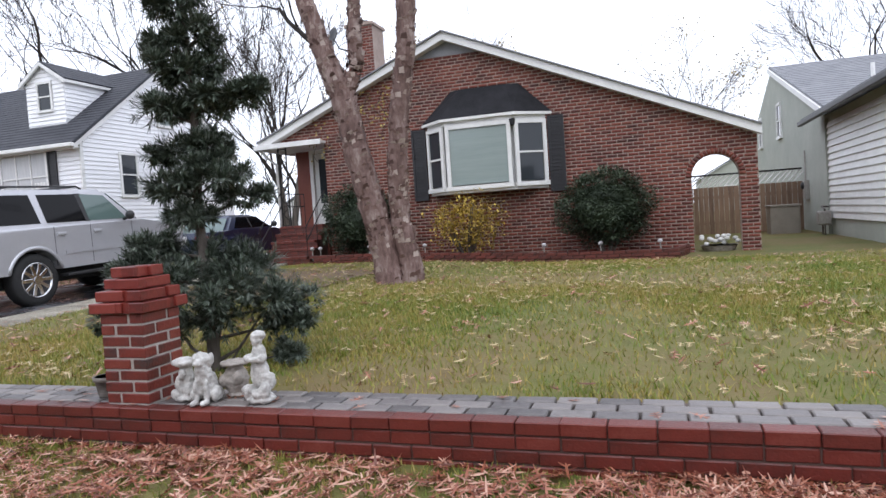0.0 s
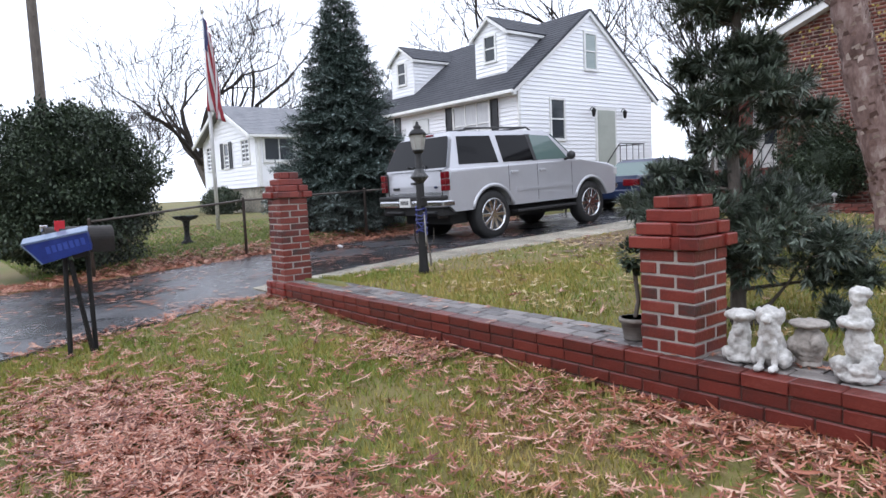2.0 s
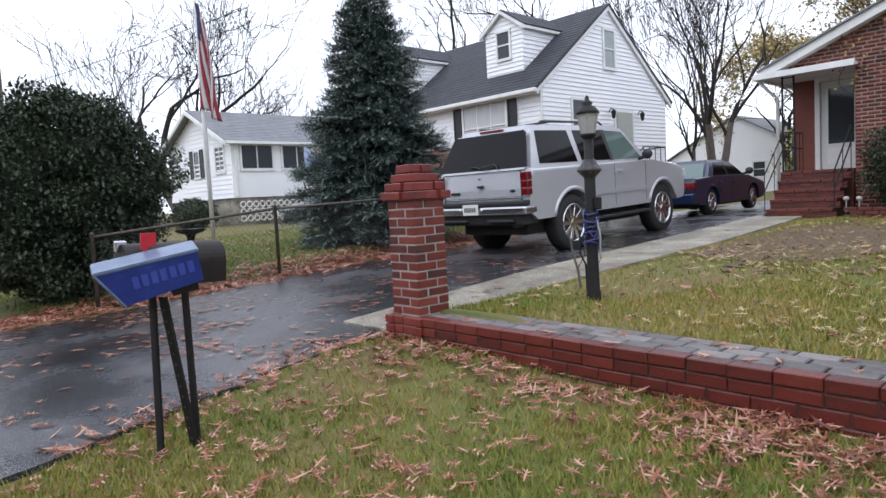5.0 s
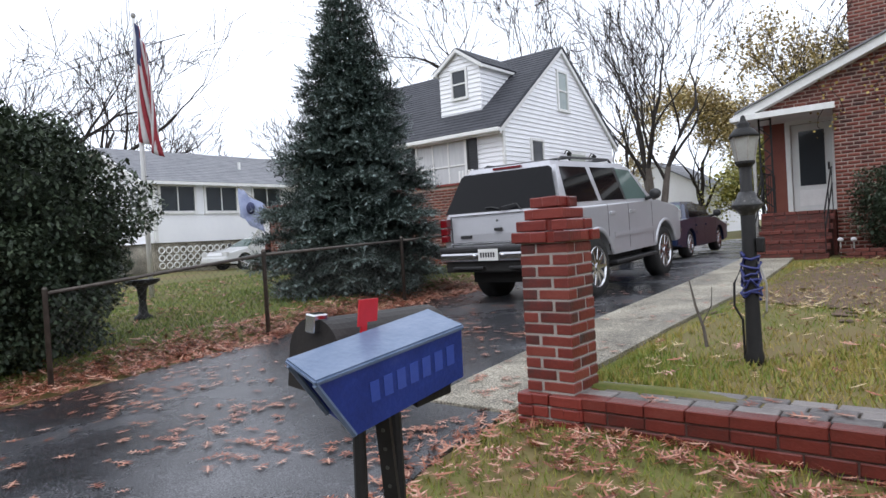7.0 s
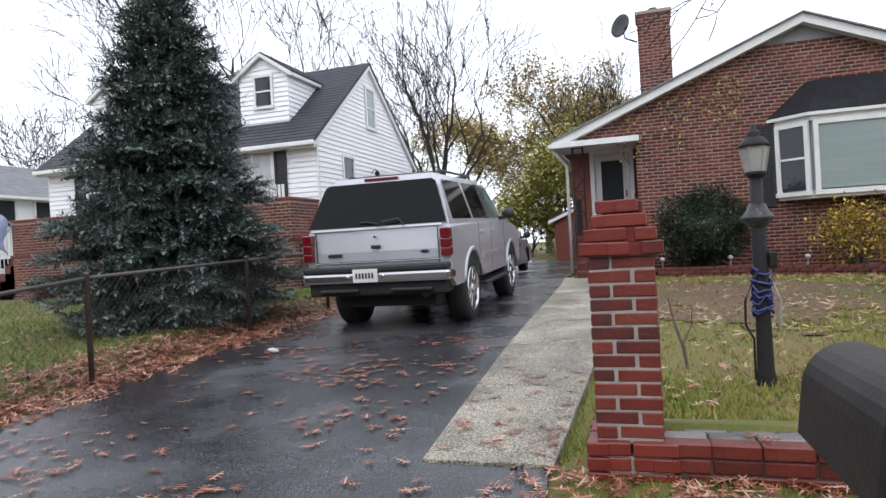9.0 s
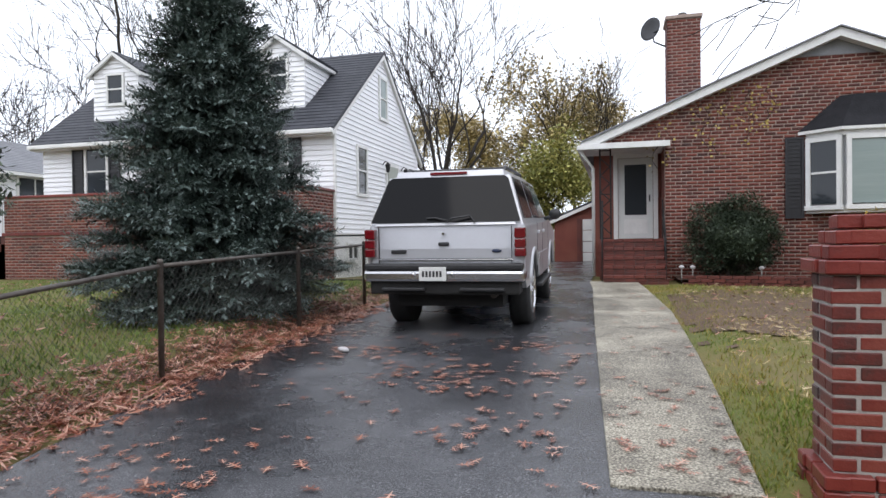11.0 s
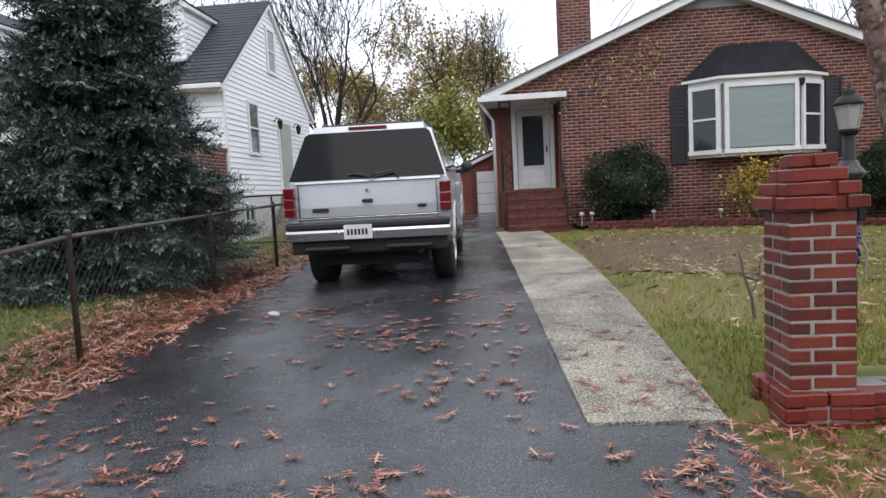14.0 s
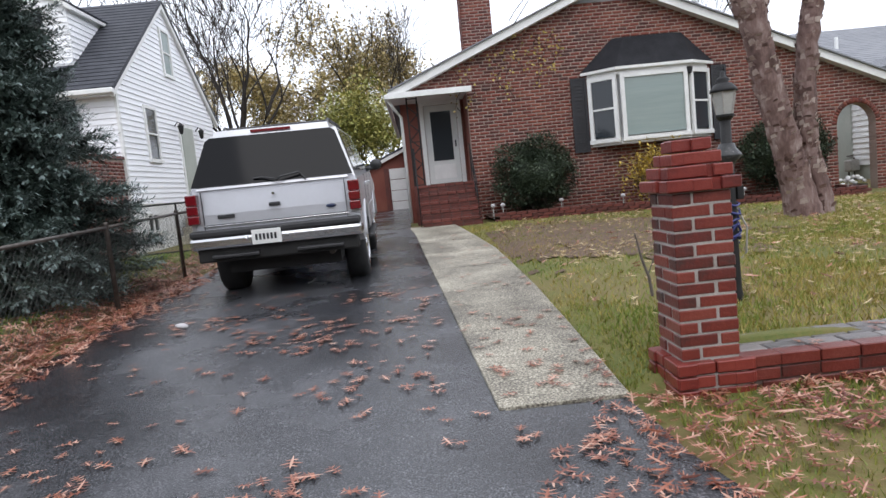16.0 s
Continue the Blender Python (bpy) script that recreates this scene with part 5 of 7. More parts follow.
class Soup:
    """Vertices and quads or triangles gathered for one mesh."""
    def __init__(self):
        self.v, self.f = [], []

    def strip(self, pts, radii, sides):
        base = len(self.v)
        for i, p in enumerate(pts):
            d = pts[min(i + 1, len(pts) - 1)] - pts[max(i - 1, 0)]
            d, u, w = frame_of(d)
            for k in range(sides):
                a = 2 * math.pi * k / sides
                self.v.append(p + radii[i] * (math.cos(a) * u + math.sin(a) * w))
        for i in range(len(pts) - 1):
            for k in range(sides):
                a, b = base + i * sides, base + (i + 1) * sides
                self.f.append((a + k, a + (k + 1) % sides, b + (k + 1) % sides, b + k))

    def blade(self, p, d, u, l, w):
        """A small folded leaf: two quads meeting at the rib."""
        b = len(self.v)
        n = d.cross(u)
        self.v += [p, p + d * l * 0.5 + u * w + n * w * 0.3, p + d * l, p + d * l * 0.5 - u * w + n * w * 0.3]
        self.f.append((b, b + 1, b + 2, b + 3))

    def make(self, name, mat, parent, smooth=False):
        return raw(name, [tuple(p) for p in self.v], self.f, mat, parent, smooth)


def rdir(rng):
    while True:
        v = Vector((rng.uniform(-1, 1), rng.uniform(-1, 1), rng.uniform(-1, 1)))
        if 0.05 < v.length < 1:
            return v.normalized()


def grow(soup, tips, rng, p, d, r, l, depth, spread, droop, up, fine=0.0095, taper=0.4):
    """A branch and its children; collects tip points."""
    n = 4 if depth > 1 else 3
    pts, rad = [p], [r]
    q, dd = p, d
    for k in range(n):
        dd = (dd + rdir(rng) * 0.2 + Vector((0, 0, up * 0.07))).normalized()
        q = q + dd * (l / n)
        pts.append(q)
        rad.append(max(fine, r * (1 - taper * (k + 1) / n)))
    soup.strip(pts, rad, 6 if depth > 3 else (4 if depth > 1 else 3))
    if depth == 0:
        tips.append((q, dd))
        return
    for c in range(rng.choice((2, 3))):
        t = rng.uniform(0.45, 1.0) if c else 1.0
        i = min(n, max(1, round(t * n)))
        dev = rdir(rng)
        dev = (dev - dev.dot(dd) * dd).normalized()
        nd = (dd + dev * spread * rng.uniform(0.55, 1.15) + Vector((0, 0, up * 0.15 - droop * 0.1))).normalized()
        grow(soup, tips, rng, pts[i], nd, rad[i] * (rng.uniform(0.68, 0.8) if c == 0 else rng.uniform(0.42, 0.6)), l * rng.uniform(0.68, 0.9), depth - 1, spread, droop, up, fine, taper)


M_OLIVE = material("autumn_leaves", [(0.1, (0.2, 0.165, 0.07)), (0.4, (0.35, 0.28, 0.11)), (0.65, (0.48, 0.37, 0.15)), (0.9, (0.6, 0.48, 0.23))], 0.6, 0.6, bump=0, island=0.8)
M_YGREEN = material("yellow_green_leaves", [(0.1, (0.17, 0.19, 0.045)), (0.5, (0.34, 0.33, 0.085)), (0.9, (0.52, 0.46, 0.15))], 0.6, 0.6, bump=0, island=0.8)
M_SPRUCE = material("spruce_needles", [(0.1, (0.015, 0.029, 0.022)), (0.45, (0.043, 0.068, 0.054)), (0.7, (0.09, 0.125, 0.11)), (0.95, (0.17, 0.215, 0.2))], 1.2, 0.6, bump=0, island=0.75)
M_SPRUCETIP = material("pale_spruce_tips", [(0.1, (0.07, 0.1, 0.088)), (0.5, (0.15, 0.2, 0.185)), (0.95, (0.28, 0.33, 0.32))], 2.2, 0.6, bump=0, island=0.6)
M_PINE = material("blue_green_needles", [(0.1, (0.025, 0.036, 0.02)), (0.45, (0.062, 0.085, 0.056)), (0.7, (0.12, 0.15, 0.115)), (0.95, (0.22, 0.25, 0.21))], 2.0, 0.6, bump=0, island=0.75)
M_HOLLY = material("dark_evergreen_leaves", [(0.1, (0.011, 0.02, 0.01)), (0.5, (0.028, 0.046, 0.022)), (0.9, (0.08, 0.108, 0.06))], 2.0, 0.6, bump=0, island=0.7)
M_YELLOW = material("yellow_shrub_leaves", [(0.1, (0.16, 0.12, 0.02)), (0.5, (0.40, 0.27, 0.035)), (0.9, (0.56, 0.4, 0.07))], 2.0, 0.5, bump=0, island=0.8)


def bare_tree(label, x, y, z, h, seed, depth=5, trunk=None, lean=(0, 0), leaves=0, leaf_mat=None, first=0.32, spread=0.62, up=0.55, leaf_size=0.16, forks=1, fine=0.0095, splay=0.2):
    rng = random.Random(seed)
    t = thing("tree", label, "tree", pose(x, y, z))
    wood, twigs, tips = Soup(), Soup(), []
    r = trunk or h * 0.022
    for fk in range(forks):
        a = 2 * math.pi * fk / max(1, forks) + 0.6
        k = splay if forks > 1 else 0.0
        d = Vector((lean[0] + k * math.cos(a), lean[1] + k * math.sin(a), 1)).normalized()
        pts, rad, q = [Vector((0, 0, -0.15))], [r * 1.35], Vector((0, 0, 0))
        for i in range(5):
            q = q + d * h * first / 5
            d = (d + rdir(rng) * 0.05).normalized()
            pts.append(q)
            rad.append(r * (1.08 - 0.09 * i))
        wood.strip(pts, rad, 9)
        for c in range(4 if forks == 1 else 3):
            dev = rdir(rng)
            dev.z = 0
            nd = (d + dev.normalized() * spread * (0.25 if c == 0 else rng.uniform(0.7, 1.1))).normalized()
            grow(twigs, tips, rng, pts[-1] if c < 2 else pts[-2], nd, rad[-1] * (0.8 if c == 0 else 0.6), h * (0.24 if c == 0 else 0.2), depth - 1, spread, 0.2, up, fine, 0.3)
    wood.make("trunk", M_BARK, t, True)
    twigs.make("crown", M_TWIG, t)["kind"] = "stuff"
    if leaves:
        s = Soup()
        for k in range(leaves):
            p, d = rng.choice(tips)
            d2 = rdir(rng)
            s.blade(p + rdir(rng) * rng.uniform(0, 1.1), d2, frame_of(d2)[1], leaf_size * rng.uniform(0.7, 1.3), leaf_size * 0.4)
        ob = s.make("leaves", leaf_mat, t)
        ob["kind"] = "stuff"
    return t


bare_tree("tall bare multi-stemmed tree behind the parked cars", -15.0, 24.8, 0.55, 10.8, 11, 6, 0.15, (0.03, 0), spread=0.5, first=0.28, forks=3, fine=0.011, splay=0.2, up=0.8)
bare_tree("large bare tree behind the white house", -36, 33, 0.6, 22, 5, 7, 0.36, spread=0.7, first=0.25, fine=0.016)
bare_tree("bare tree behind the white house's ridge", -28.5, 34, 0.6, 20, 8, 6, 0.32, spread=0.65, first=0.28, fine=0.016)
bare_tree("wide bare tree behind the bungalow", -46, 16.5, 0.5, 15.5, 21, 6, 0.36, spread=0.7, first=0.26, up=0.5, forks=4, splay=0.55, fine=0.017)
bare_tree("broad bare tree behind the bungalow's drive", -36.5, 27.5, 0.6, 11, 9, 6, 0.26, spread=0.78, first=0.22, forks=2, splay=0.3, fine=0.014)
bare_tree("bare tree far behind the bungalow", -53, 27, 0.5, 11, 23, 6, 0.25, spread=0.75, first=0.22, forks=3, splay=0.35, fine=0.017)
bare_tree("bare tree beyond the bungalow's yard", -62, 14, 0.5, 12, 24, 6, 0.24, spread=0.75, first=0.2, up=0.6, forks=3, splay=0.35, fine=0.018)
bare_tree("bare tree beside the garage", -10.2, 36, 0.6, 12, 31, 6, 0.16, (-0.04, 0), spread=0.55, first=0.22, forks=2)
bare_tree("tall bare tree behind the stucco house", 11.5, 44, 0.5, 17, 41, 7, 0.3, spread=0.7, first=0.25)
bare_tree("distant autumn tree with sparse pale leaves", 1.6, 45, 0.5, 12.5, 43, 6, 0.22, spread=0.7, first=0.2, leaves=1300, leaf_mat=M_OLIVE)
bare_tree("olive and yellow autumn tree behind the garage", -13.2, 40, 0.5, 12.5, 51, 6, 0.26, spread=0.75, first=0.16, leaves=15000, leaf_mat=M_OLIVE, leaf_size=0.2, up=0.6)
bare_tree("olive autumn tree behind the driveway", -18.5, 42, 0.5, 11.5, 52, 6, 0.24, spread=0.75, first=0.16, leaves=15000, leaf_mat=M_OLIVE, leaf_size=0.2, up=0.5)
bare_tree("yellow-green tree low behind the garage", -11.3, 33.5, 0.5, 6.6, 53, 6, 0.14, spread=0.8, first=0.1, leaves=13000, leaf_mat=M_YGREEN, leaf_size=0.17, up=0.5)
bare_tree("low yellow-green tree beyond the parked sedan", -12.9, 32.0, 0.5, 4.2, 57, 6, 0.1, spread=0.8, first=0.08, leaves=9000, leaf_mat=M_YGREEN, leaf_size=0.17, up=0.3)
bare_tree("thin bare sapling behind the white house", -18.0, 29, 0.6, 10, 55, 6, 0.12, spread=0.6, first=0.22)


def conifer(name, label, x, y, z, h, radius, seed, mat, tiers, per, gap, spray, uneven=0.12, clear=0.05):
    """A trunk with whorls of drooping boughs, each clothed in short needle sprays."""
    rng = random.Random(seed)
    t = thing(name, label, "conifer", pose(x, y, z))
    wood, green, tipg = Soup(), Soup(), Soup()
    wood.strip([Vector((0, 0, -0.1)), Vector((0.02, 0, h * 0.4)), Vector((0, 0.02, h * 0.8)), Vector((0, 0, h))], [h * 0.022, h * 0.016, h * 0.007, 0.006], 8)
    for k in range(tiers):
        f = k / (tiers - 1)
        zc = h * (clear + (0.985 - clear) * f)
        R = radius * (1 - f) ** 0.85 * (1 - 0.25 * smooth(0.12 - f, 0, 0.12)) + 0.1
        n = max(4, int(per * (1 - 0.72 * f)))
        for b in range(n):
            if rng.random() < gap:
                continue
            a = 2 * math.pi * (b + rng.random() * 0.8) / n + k * 1.3
            L = R * rng.uniform(1 - 2.2 * uneven, 1 + uneven)
            out = Vector((math.cos(a), math.sin(a), 0))
            rise = rng.uniform(-0.1, 0.1) + 0.35 * f
            pts = [Vector((0, 0, zc)) + out * (L * s) + Vector((0, 0, L * (rise * s - 0.34 * s * s + 0.16 * s ** 4))) for s in (0, 0.35, 0.7, 1.0)]
            wood.strip(pts, [0.02 * (1 - f) + 0.006, 0.014, 0.009, 0.004], 3)
            m = max(5, int(L / spray * 4.2))
            for s in range(m):
                w = 0.12 + 0.88 * (s + rng.random()) / m
                i = min(2, int(w * 3))
                p = pts[i].lerp(pts[i + 1], w * 3 - i) if w < 1 else pts[3]
                sidev = out.cross(Vector((0, 0, 1)))
                for side in (-1, 1, 0):
                    d = (out * rng.uniform(0.5, 1.1) + sidev * side * rng.uniform(0.5, 1.1) + Vector((0, 0, rng.uniform(-0.35, 0.4)))).normalized()
                    l = spray * rng.uniform(0.8, 1.7) * (1.15 - 0.45 * w)
                    pp = p + d * l * 0.15
                    # short needles all round a twig, the outer ones paler
                    _, u, v = frame_of(d)
                    pale = tipg if w > 0.82 and rng.random() < 0.5 else green
                    for g in range(13):
                        an = 2.4 * g + rng.random()
                        nd = (d * 0.8 + (math.cos(an) * u + math.sin(an) * v) * rng.uniform(0.45, 0.9)).normalized()
                        q = pp + d * l * (g + rng.random()) / 12
                        (pale if g > 4 else green).blade(q, nd, u, l * rng.uniform(0.26, 0.4), l * 0.068)
    wood.make("trunk", M_BARK, t)
    for soup, m in ((green, mat), (tipg, M_SPRUCETIP)):
        soup.make("needles", m, t)["kind"] = "stuff"
    return t


conifer("spruce", "tall dense dark blue-green spruce beside the chain-link fence", -13.75, 7.65, 0.45, 5.05, 1.6, 3, M_SPRUCE, 30, 19, 0.05, 0.2, 0.17)


def clump(green, wood, rng, c, r, mat_l, n):
    """A tuft of needle sprays round a point."""
    for k in range(n):
        d = rdir(rng)
        d.z = d.z * 0.75 + 0.25
        d.normalize()
        p = Vector(c) + Vector((d.x * r[0], d.y * r[1], d.z * r[2])) * rng.uniform(0.35, 1.0)
        dd = (d + rdir(rng) * 0.5).normalized()
        _, u, v = frame_of(dd)
        for g in range(9):
            an = 2.4 * g + rng.random()
            nd = (dd + (math.cos(an) * u + math.sin(an) * v) * rng.uniform(0.4, 0.8)).normalized()
            green.blade(p + dd * mat_l * rng.uniform(-0.4, 0.2), nd, u, mat_l * rng.uniform(0.6, 1.1), mat_l * 0.085)


def small_pine():
    """A narrow, layered garden conifer with a spreading skirt, behind the wall."""
    rng = random.Random(17)
    t = thing("garden_conifer", "layered blue-green garden conifer behind the brick wall", "conifer", pose(-2.97, 4.03, 0.32, 0, 0, 27))
    wood, green = Soup(), Soup()
    wood.strip([Vector(p) for p in ((0, 0, -0.1), (0.0, 0, 0.5), (-0.03, 0.02, 1.1), (0.0, 0, 1.9), (-0.02, 0, 2.6), (0, 0, 3.3))], [0.05, 0.04, 0.034, 0.026, 0.018, 0.006], 8)
    for x, z, l in ((0.35, 0.3, 0.02), (-0.3, 0.35, 0.02), (0.2, 0.1, 0.02), (0.12, 0.62, 0.02)):
        wood.strip([Vector((0, 0, 0.08)), Vector((x * 0.5, 0.02, z * 0.55)), Vector((x, 0.05, z + 0.1))], [0.016, 0.012, 0.006], 5)
    pads = [(-0.5, 0.0, 0.78, 0.24, 0.2), (-0.2, -0.2, 0.68, 0.32, 0.24), (0.22, -0.15, 0.62, 0.3, 0.24), (0.52, 0.0, 0.5, 0.3, 0.22), (0.62, 0.1, 0.36, 0.2, 0.14), (0.3, 0.2, 0.76, 0.3, 0.2), (-0.05, 0.15, 0.86, 0.32, 0.2), (0.05, -0.1, 0.42, 0.26, 0.14), (0.6, -0.1, 0.14, 0.09, 0.06),
            (-0.42, 0.05, 0.98, 0.16, 0.1), (-0.3, 0.05, 1.42, 0.25, 0.12), (0.15, -0.08, 1.45, 0.28, 0.13), (0.38, 0.05, 1.3, 0.24, 0.12), (-0.12, 0.0, 1.2, 0.22, 0.12), (-0.2, 0.1, 1.68, 0.24, 0.12), (0.1, 0.05, 1.72, 0.22, 0.12), (0.05, 0, 1.58, 0.2, 0.1),
            (-0.3, 0, 1.98, 0.22, 0.12), (0.05, 0.05, 2.02, 0.26, 0.14), (0.4, 0, 2.05, 0.24, 0.1), (0.56, 0.0, 2.12, 0.14, 0.07), (-0.1, -0.05, 2.25, 0.26, 0.14), (0.16, 0.05, 2.3, 0.2, 0.12), (-0.24, 0.05, 2.46, 0.22, 0.13), (0.08, 0, 2.52, 0.24, 0.13), (-0.08, 0, 2.74, 0.26, 0.14), (0.1, 0, 2.95, 0.2, 0.13), (-0.05, 0, 3.14, 0.16, 0.14), (0, 0, 3.32, 0.09, 0.12)]
    for x, y, z, r, hz in pads:
        x, y, z, r, hz = x * 0.9, y * 0.9, z * 0.96, r * (0.95 if z < 1.1 else 0.8), hz * 0.95
        x = x * 0.82 if z > 1.1 else x
        wood.strip([Vector((0, 0, z - 0.1)), Vector((x * 0.5, y * 0.5, z - 0.06)), Vector((x, y, z - 0.02))], [0.014, 0.01, 0.005], 4)
        clump(green, wood, rng, (x, y, z), (r, r * 0.9, hz), 0.075, int(200 * r / 0.25))
        for k in range(3):
            a = rng.uniform(0, 6.28)
            rr = r * rng.uniform(0.7, 1.15)
            clump(green, wood, rng, (x + rr * math.cos(a), y + rr * math.sin(a), z + rng.uniform(-0.06, 0.05)), (r * 0.35, r * 0.35, hz * 0.5), 0.075, 45)
    wood.make("trunk", M_BARK, t)
    ob = green.make("needles", M_PINE, t)
    ob["kind"] = "stuff"
    return t


small_pine()


def shrub(name, label, x, y, z, rx, ry, h, seed, mat, n, leaf, stem=0.15, lump=0.16, hollow=0.62):
    """A rounded shrub: stems and many small leaves over an uneven outline."""
    rng = random.Random(seed)
    t = thing(name, label, "shrub", pose(x, y, z))
    wood, green = Soup(), Soup()
    for k in range(9):
        a = rng.uniform(0, 6.28)
        e = Vector((rx * 0.6 * math.cos(a), ry * 0.6 * math.sin(a), h * rng.uniform(0.5, 0.85)))
        wood.strip([Vector((0.05 * math.cos(a), 0.05 * math.sin(a), -0.05)), e * 0.45 + rdir(rng) * 0.05, e], [0.03, 0.02, 0.006], 5)
    off = Vector((seed * 3.1, 0.7, 2.2))
    for k in range(n):
        d = rdir(rng)
        zc = stem * h + (1 - stem) * h * 0.5
        b = 1 + lump * 2 * noise.noise(d * 2.2 + off) + lump * noise.noise(d * 5.5 + off)
        s = b * rng.uniform(hollow, 1.0) ** 0.6
        p = Vector((d.x * rx * s, d.y * ry * s, zc + d.z * (1 - stem) * h * 0.5 * s))
        nd = (d * 0.6 + rdir(rng)).normalized()
        green.blade(p, nd, frame_of(nd)[1], leaf * rng.uniform(0.7, 1.35), leaf * 0.3)
    core = bmesh.new()
    ellipsoid(core, (0, 0, stem * h + (1 - stem) * h * 0.5), (rx * 0.66, ry * 0.66, (1 - stem) * h * 0.33), 16)
    if hollow > 0.3:
        part("core", core, M_HOLLY, t)
    else:
        core.free()
    wood.make("stem", M_BARK, t)
    ob = green.make("leaves", mat, t)
    ob["kind"] = "stuff"
    return t


shrub("holly_bush", "large dark evergreen bush at the driveway's mouth", -13.8, 2.15, 0.1, 1.52, 1.5, 2.85, 61, M_HOLLY, 70000, 0.066, 0.02)
shrub("round_bush", "rounded dark evergreen bush in front of the brick house", -6.28, 13.6, 0.5, 0.86, 0.7, 1.72, 62, M_HOLLY, 14000, 0.06, 0.08)
shrub("round_bush", "broad dark evergreen bush narrowing to its base by the brick wall", -0.9, 13.6, 0.35, 0.95, 0.75, 1.74, 63, M_HOLLY, 15000, 0.06, 0.16)
shrub("yellow_shrub", "sparse yellow autumn shrub under the bay window", -3.74, 13.35, 0.4, 0.85, 0.6, 1.42, 64, M_YELLOW, 1900, 0.085, 0.15, 0.3, 0.2)
shrub("low_bush", "dark low bush under the bungalow's corner", -31.5, 11.2, 0.45, 1.4, 0.9, 1.3, 65, M_HOLLY, 5000, 0.1, 0.02)


def birch():
    """A river birch of two main stems, the larger forking, with peeling bark."""
    rng = random.Random(29)
    t = thing("birch", "multi-stemmed river birch with peeling pinkish bark", "tree", pose(-3.4, 8.7, 0.4))
    wood, flakes, twigs, tips = Soup(), Soup(), Soup(), []
    stems = [([(-0.08, 0, -0.1), (-0.16, 0, 0.3), (-0.3, 0.0, 0.95), (-0.5, 0, 1.75), (-0.62, 0, 2.4), (-0.74, 0, 2.95)], [0.31, 0.245, 0.215, 0.205, 0.2, 0.2]),
             ([(-0.74, 0, 2.85), (-0.92, 0, 3.35), (-1.16, -0.05, 4.1), (-1.35, -0.1, 5.2), (-1.5, 0.1, 6.4)], [0.2, 0.17, 0.15, 0.12, 0.07]),
             ([(-0.66, 0, 2.75), (-0.5, 0.1, 3.25), (-0.5, 0.15, 4.1), (-0.45, 0.2, 5.3), (-0.3, 0.2, 6.6)], [0.13, 0.12, 0.11, 0.09, 0.05]),
             ([(0.12, 0.05, -0.1), (0.14, 0.05, 0.3), (0.03, 0.08, 0.9), (0.02, 0.1, 1.6), (0.1, 0.1, 2.4), (0.26, 0.1, 3.3), (0.36, 0.1, 4.4), (0.5, 0.1, 5.6), (0.7, 0.1, 6.8)], [0.25, 0.19, 0.165, 0.155, 0.15, 0.15, 0.15, 0.11, 0.06])]
    for pts, rad in stems:
        P = [Vector(p) for p in pts]
        fine, fr = [], []
        for i in range(len(P) - 1):
            for k in range(6):
                fine.append(P[i].lerp(P[i + 1], k / 6) + rdir(rng) * 0.012)
                fr.append(0.9 * (rad[i] + (rad[i + 1] - rad[i]) * k / 6) + rng.uniform(-0.008, 0.01))
        fine.append(P[-1]), fr.append(rad[-1])
        wood.strip(fine, fr, 14)
        for i in range(len(fine) - 1):
            d, u, v = frame_of(fine[i + 1] - fine[i])
            for k in range(16 if fine[i].z > 0.5 else 4):
                a = rng.uniform(0, 6.28)
                nrm = math.cos(a) * u + math.sin(a) * v
                tan = -math.sin(a) * u + math.cos(a) * v
                p = fine[i].lerp(fine[i + 1], rng.random()) + nrm * (fr[i] - 0.004)
                w, l = rng.uniform(0.02, 0.055), rng.uniform(0.025, 0.09)
                b = len(flakes.v)
                c = rng.uniform(0.01, 0.035)
                flakes.v += [p - tan * w, p + tan * w, p + tan * w * 0.8 + d * l + nrm * c, p - tan * w * 0.7 + d * l * 0.8 + nrm * c * 0.5]
                flakes.f.append((b, b + 1, b + 2, b + 3))
    for p, d in (((-1.5, 0.1, 6.3), (-0.3, 0, 1)), ((-1.2, -0.1, 4.4), (-1, 0.1, 0.6)), ((-0.3, 0.2, 6.5), (0, 0.2, 1)), ((-0.45, 0.2, 5), (0.6, 0.4, 0.7)), ((0.7, 0.1, 6.7), (0.3, 0, 1)), ((0.4, 0.1, 4.8), (0.9, 0.1, 0.5)), ((-0.95, 0, 3.5), (-0.9, 0.2, 0.4))):
        grow(twigs, tips, rng, Vector(p), Vector(d).normalized(), 0.045, 1.3, 4, 0.6, 0.3, 0.4)
    sprigs = Soup()
    for a, b, c in (((-1.3, -0.1, 5.0), (-2.3, -0.4, 5.3), (-3.1, -0.5, 3.9)), ((-1.4, 0, 5.6), (-2.0, -0.6, 6.1), (-2.6, -0.8, 4.6)), ((-0.4, 0.2, 5.6), (-1.6, -0.3, 6.6), (-1.9, -0.6, 5.0))):
        a, b, c = Vector(a), Vector(b), Vector(c)
        pts = [a.lerp(b, s).lerp(b.lerp(c, s), s) for s in (k / 9 for k in range(10))]
        twigs.strip(pts, [0.022 - 0.0018 * k for k in range(10)], 5)
        for k in range(5):
            p = pts[4 + k]
            e = p + Vector((rng.uniform(-0.3, 0.1), rng.uniform(-0.2, 0.2), -rng.uniform(0.3, 0.7)))
            twigs.strip([p, p.lerp(e, 0.5) + rdir(rng) * 0.05, e], [0.008, 0.006, 0.004], 4)
            for g in range(5):
                d = rdir(rng)
                sprigs.blade(p.lerp(e, rng.random()) + d * 0.03, d, frame_of(d)[1], 0.05, 0.014)
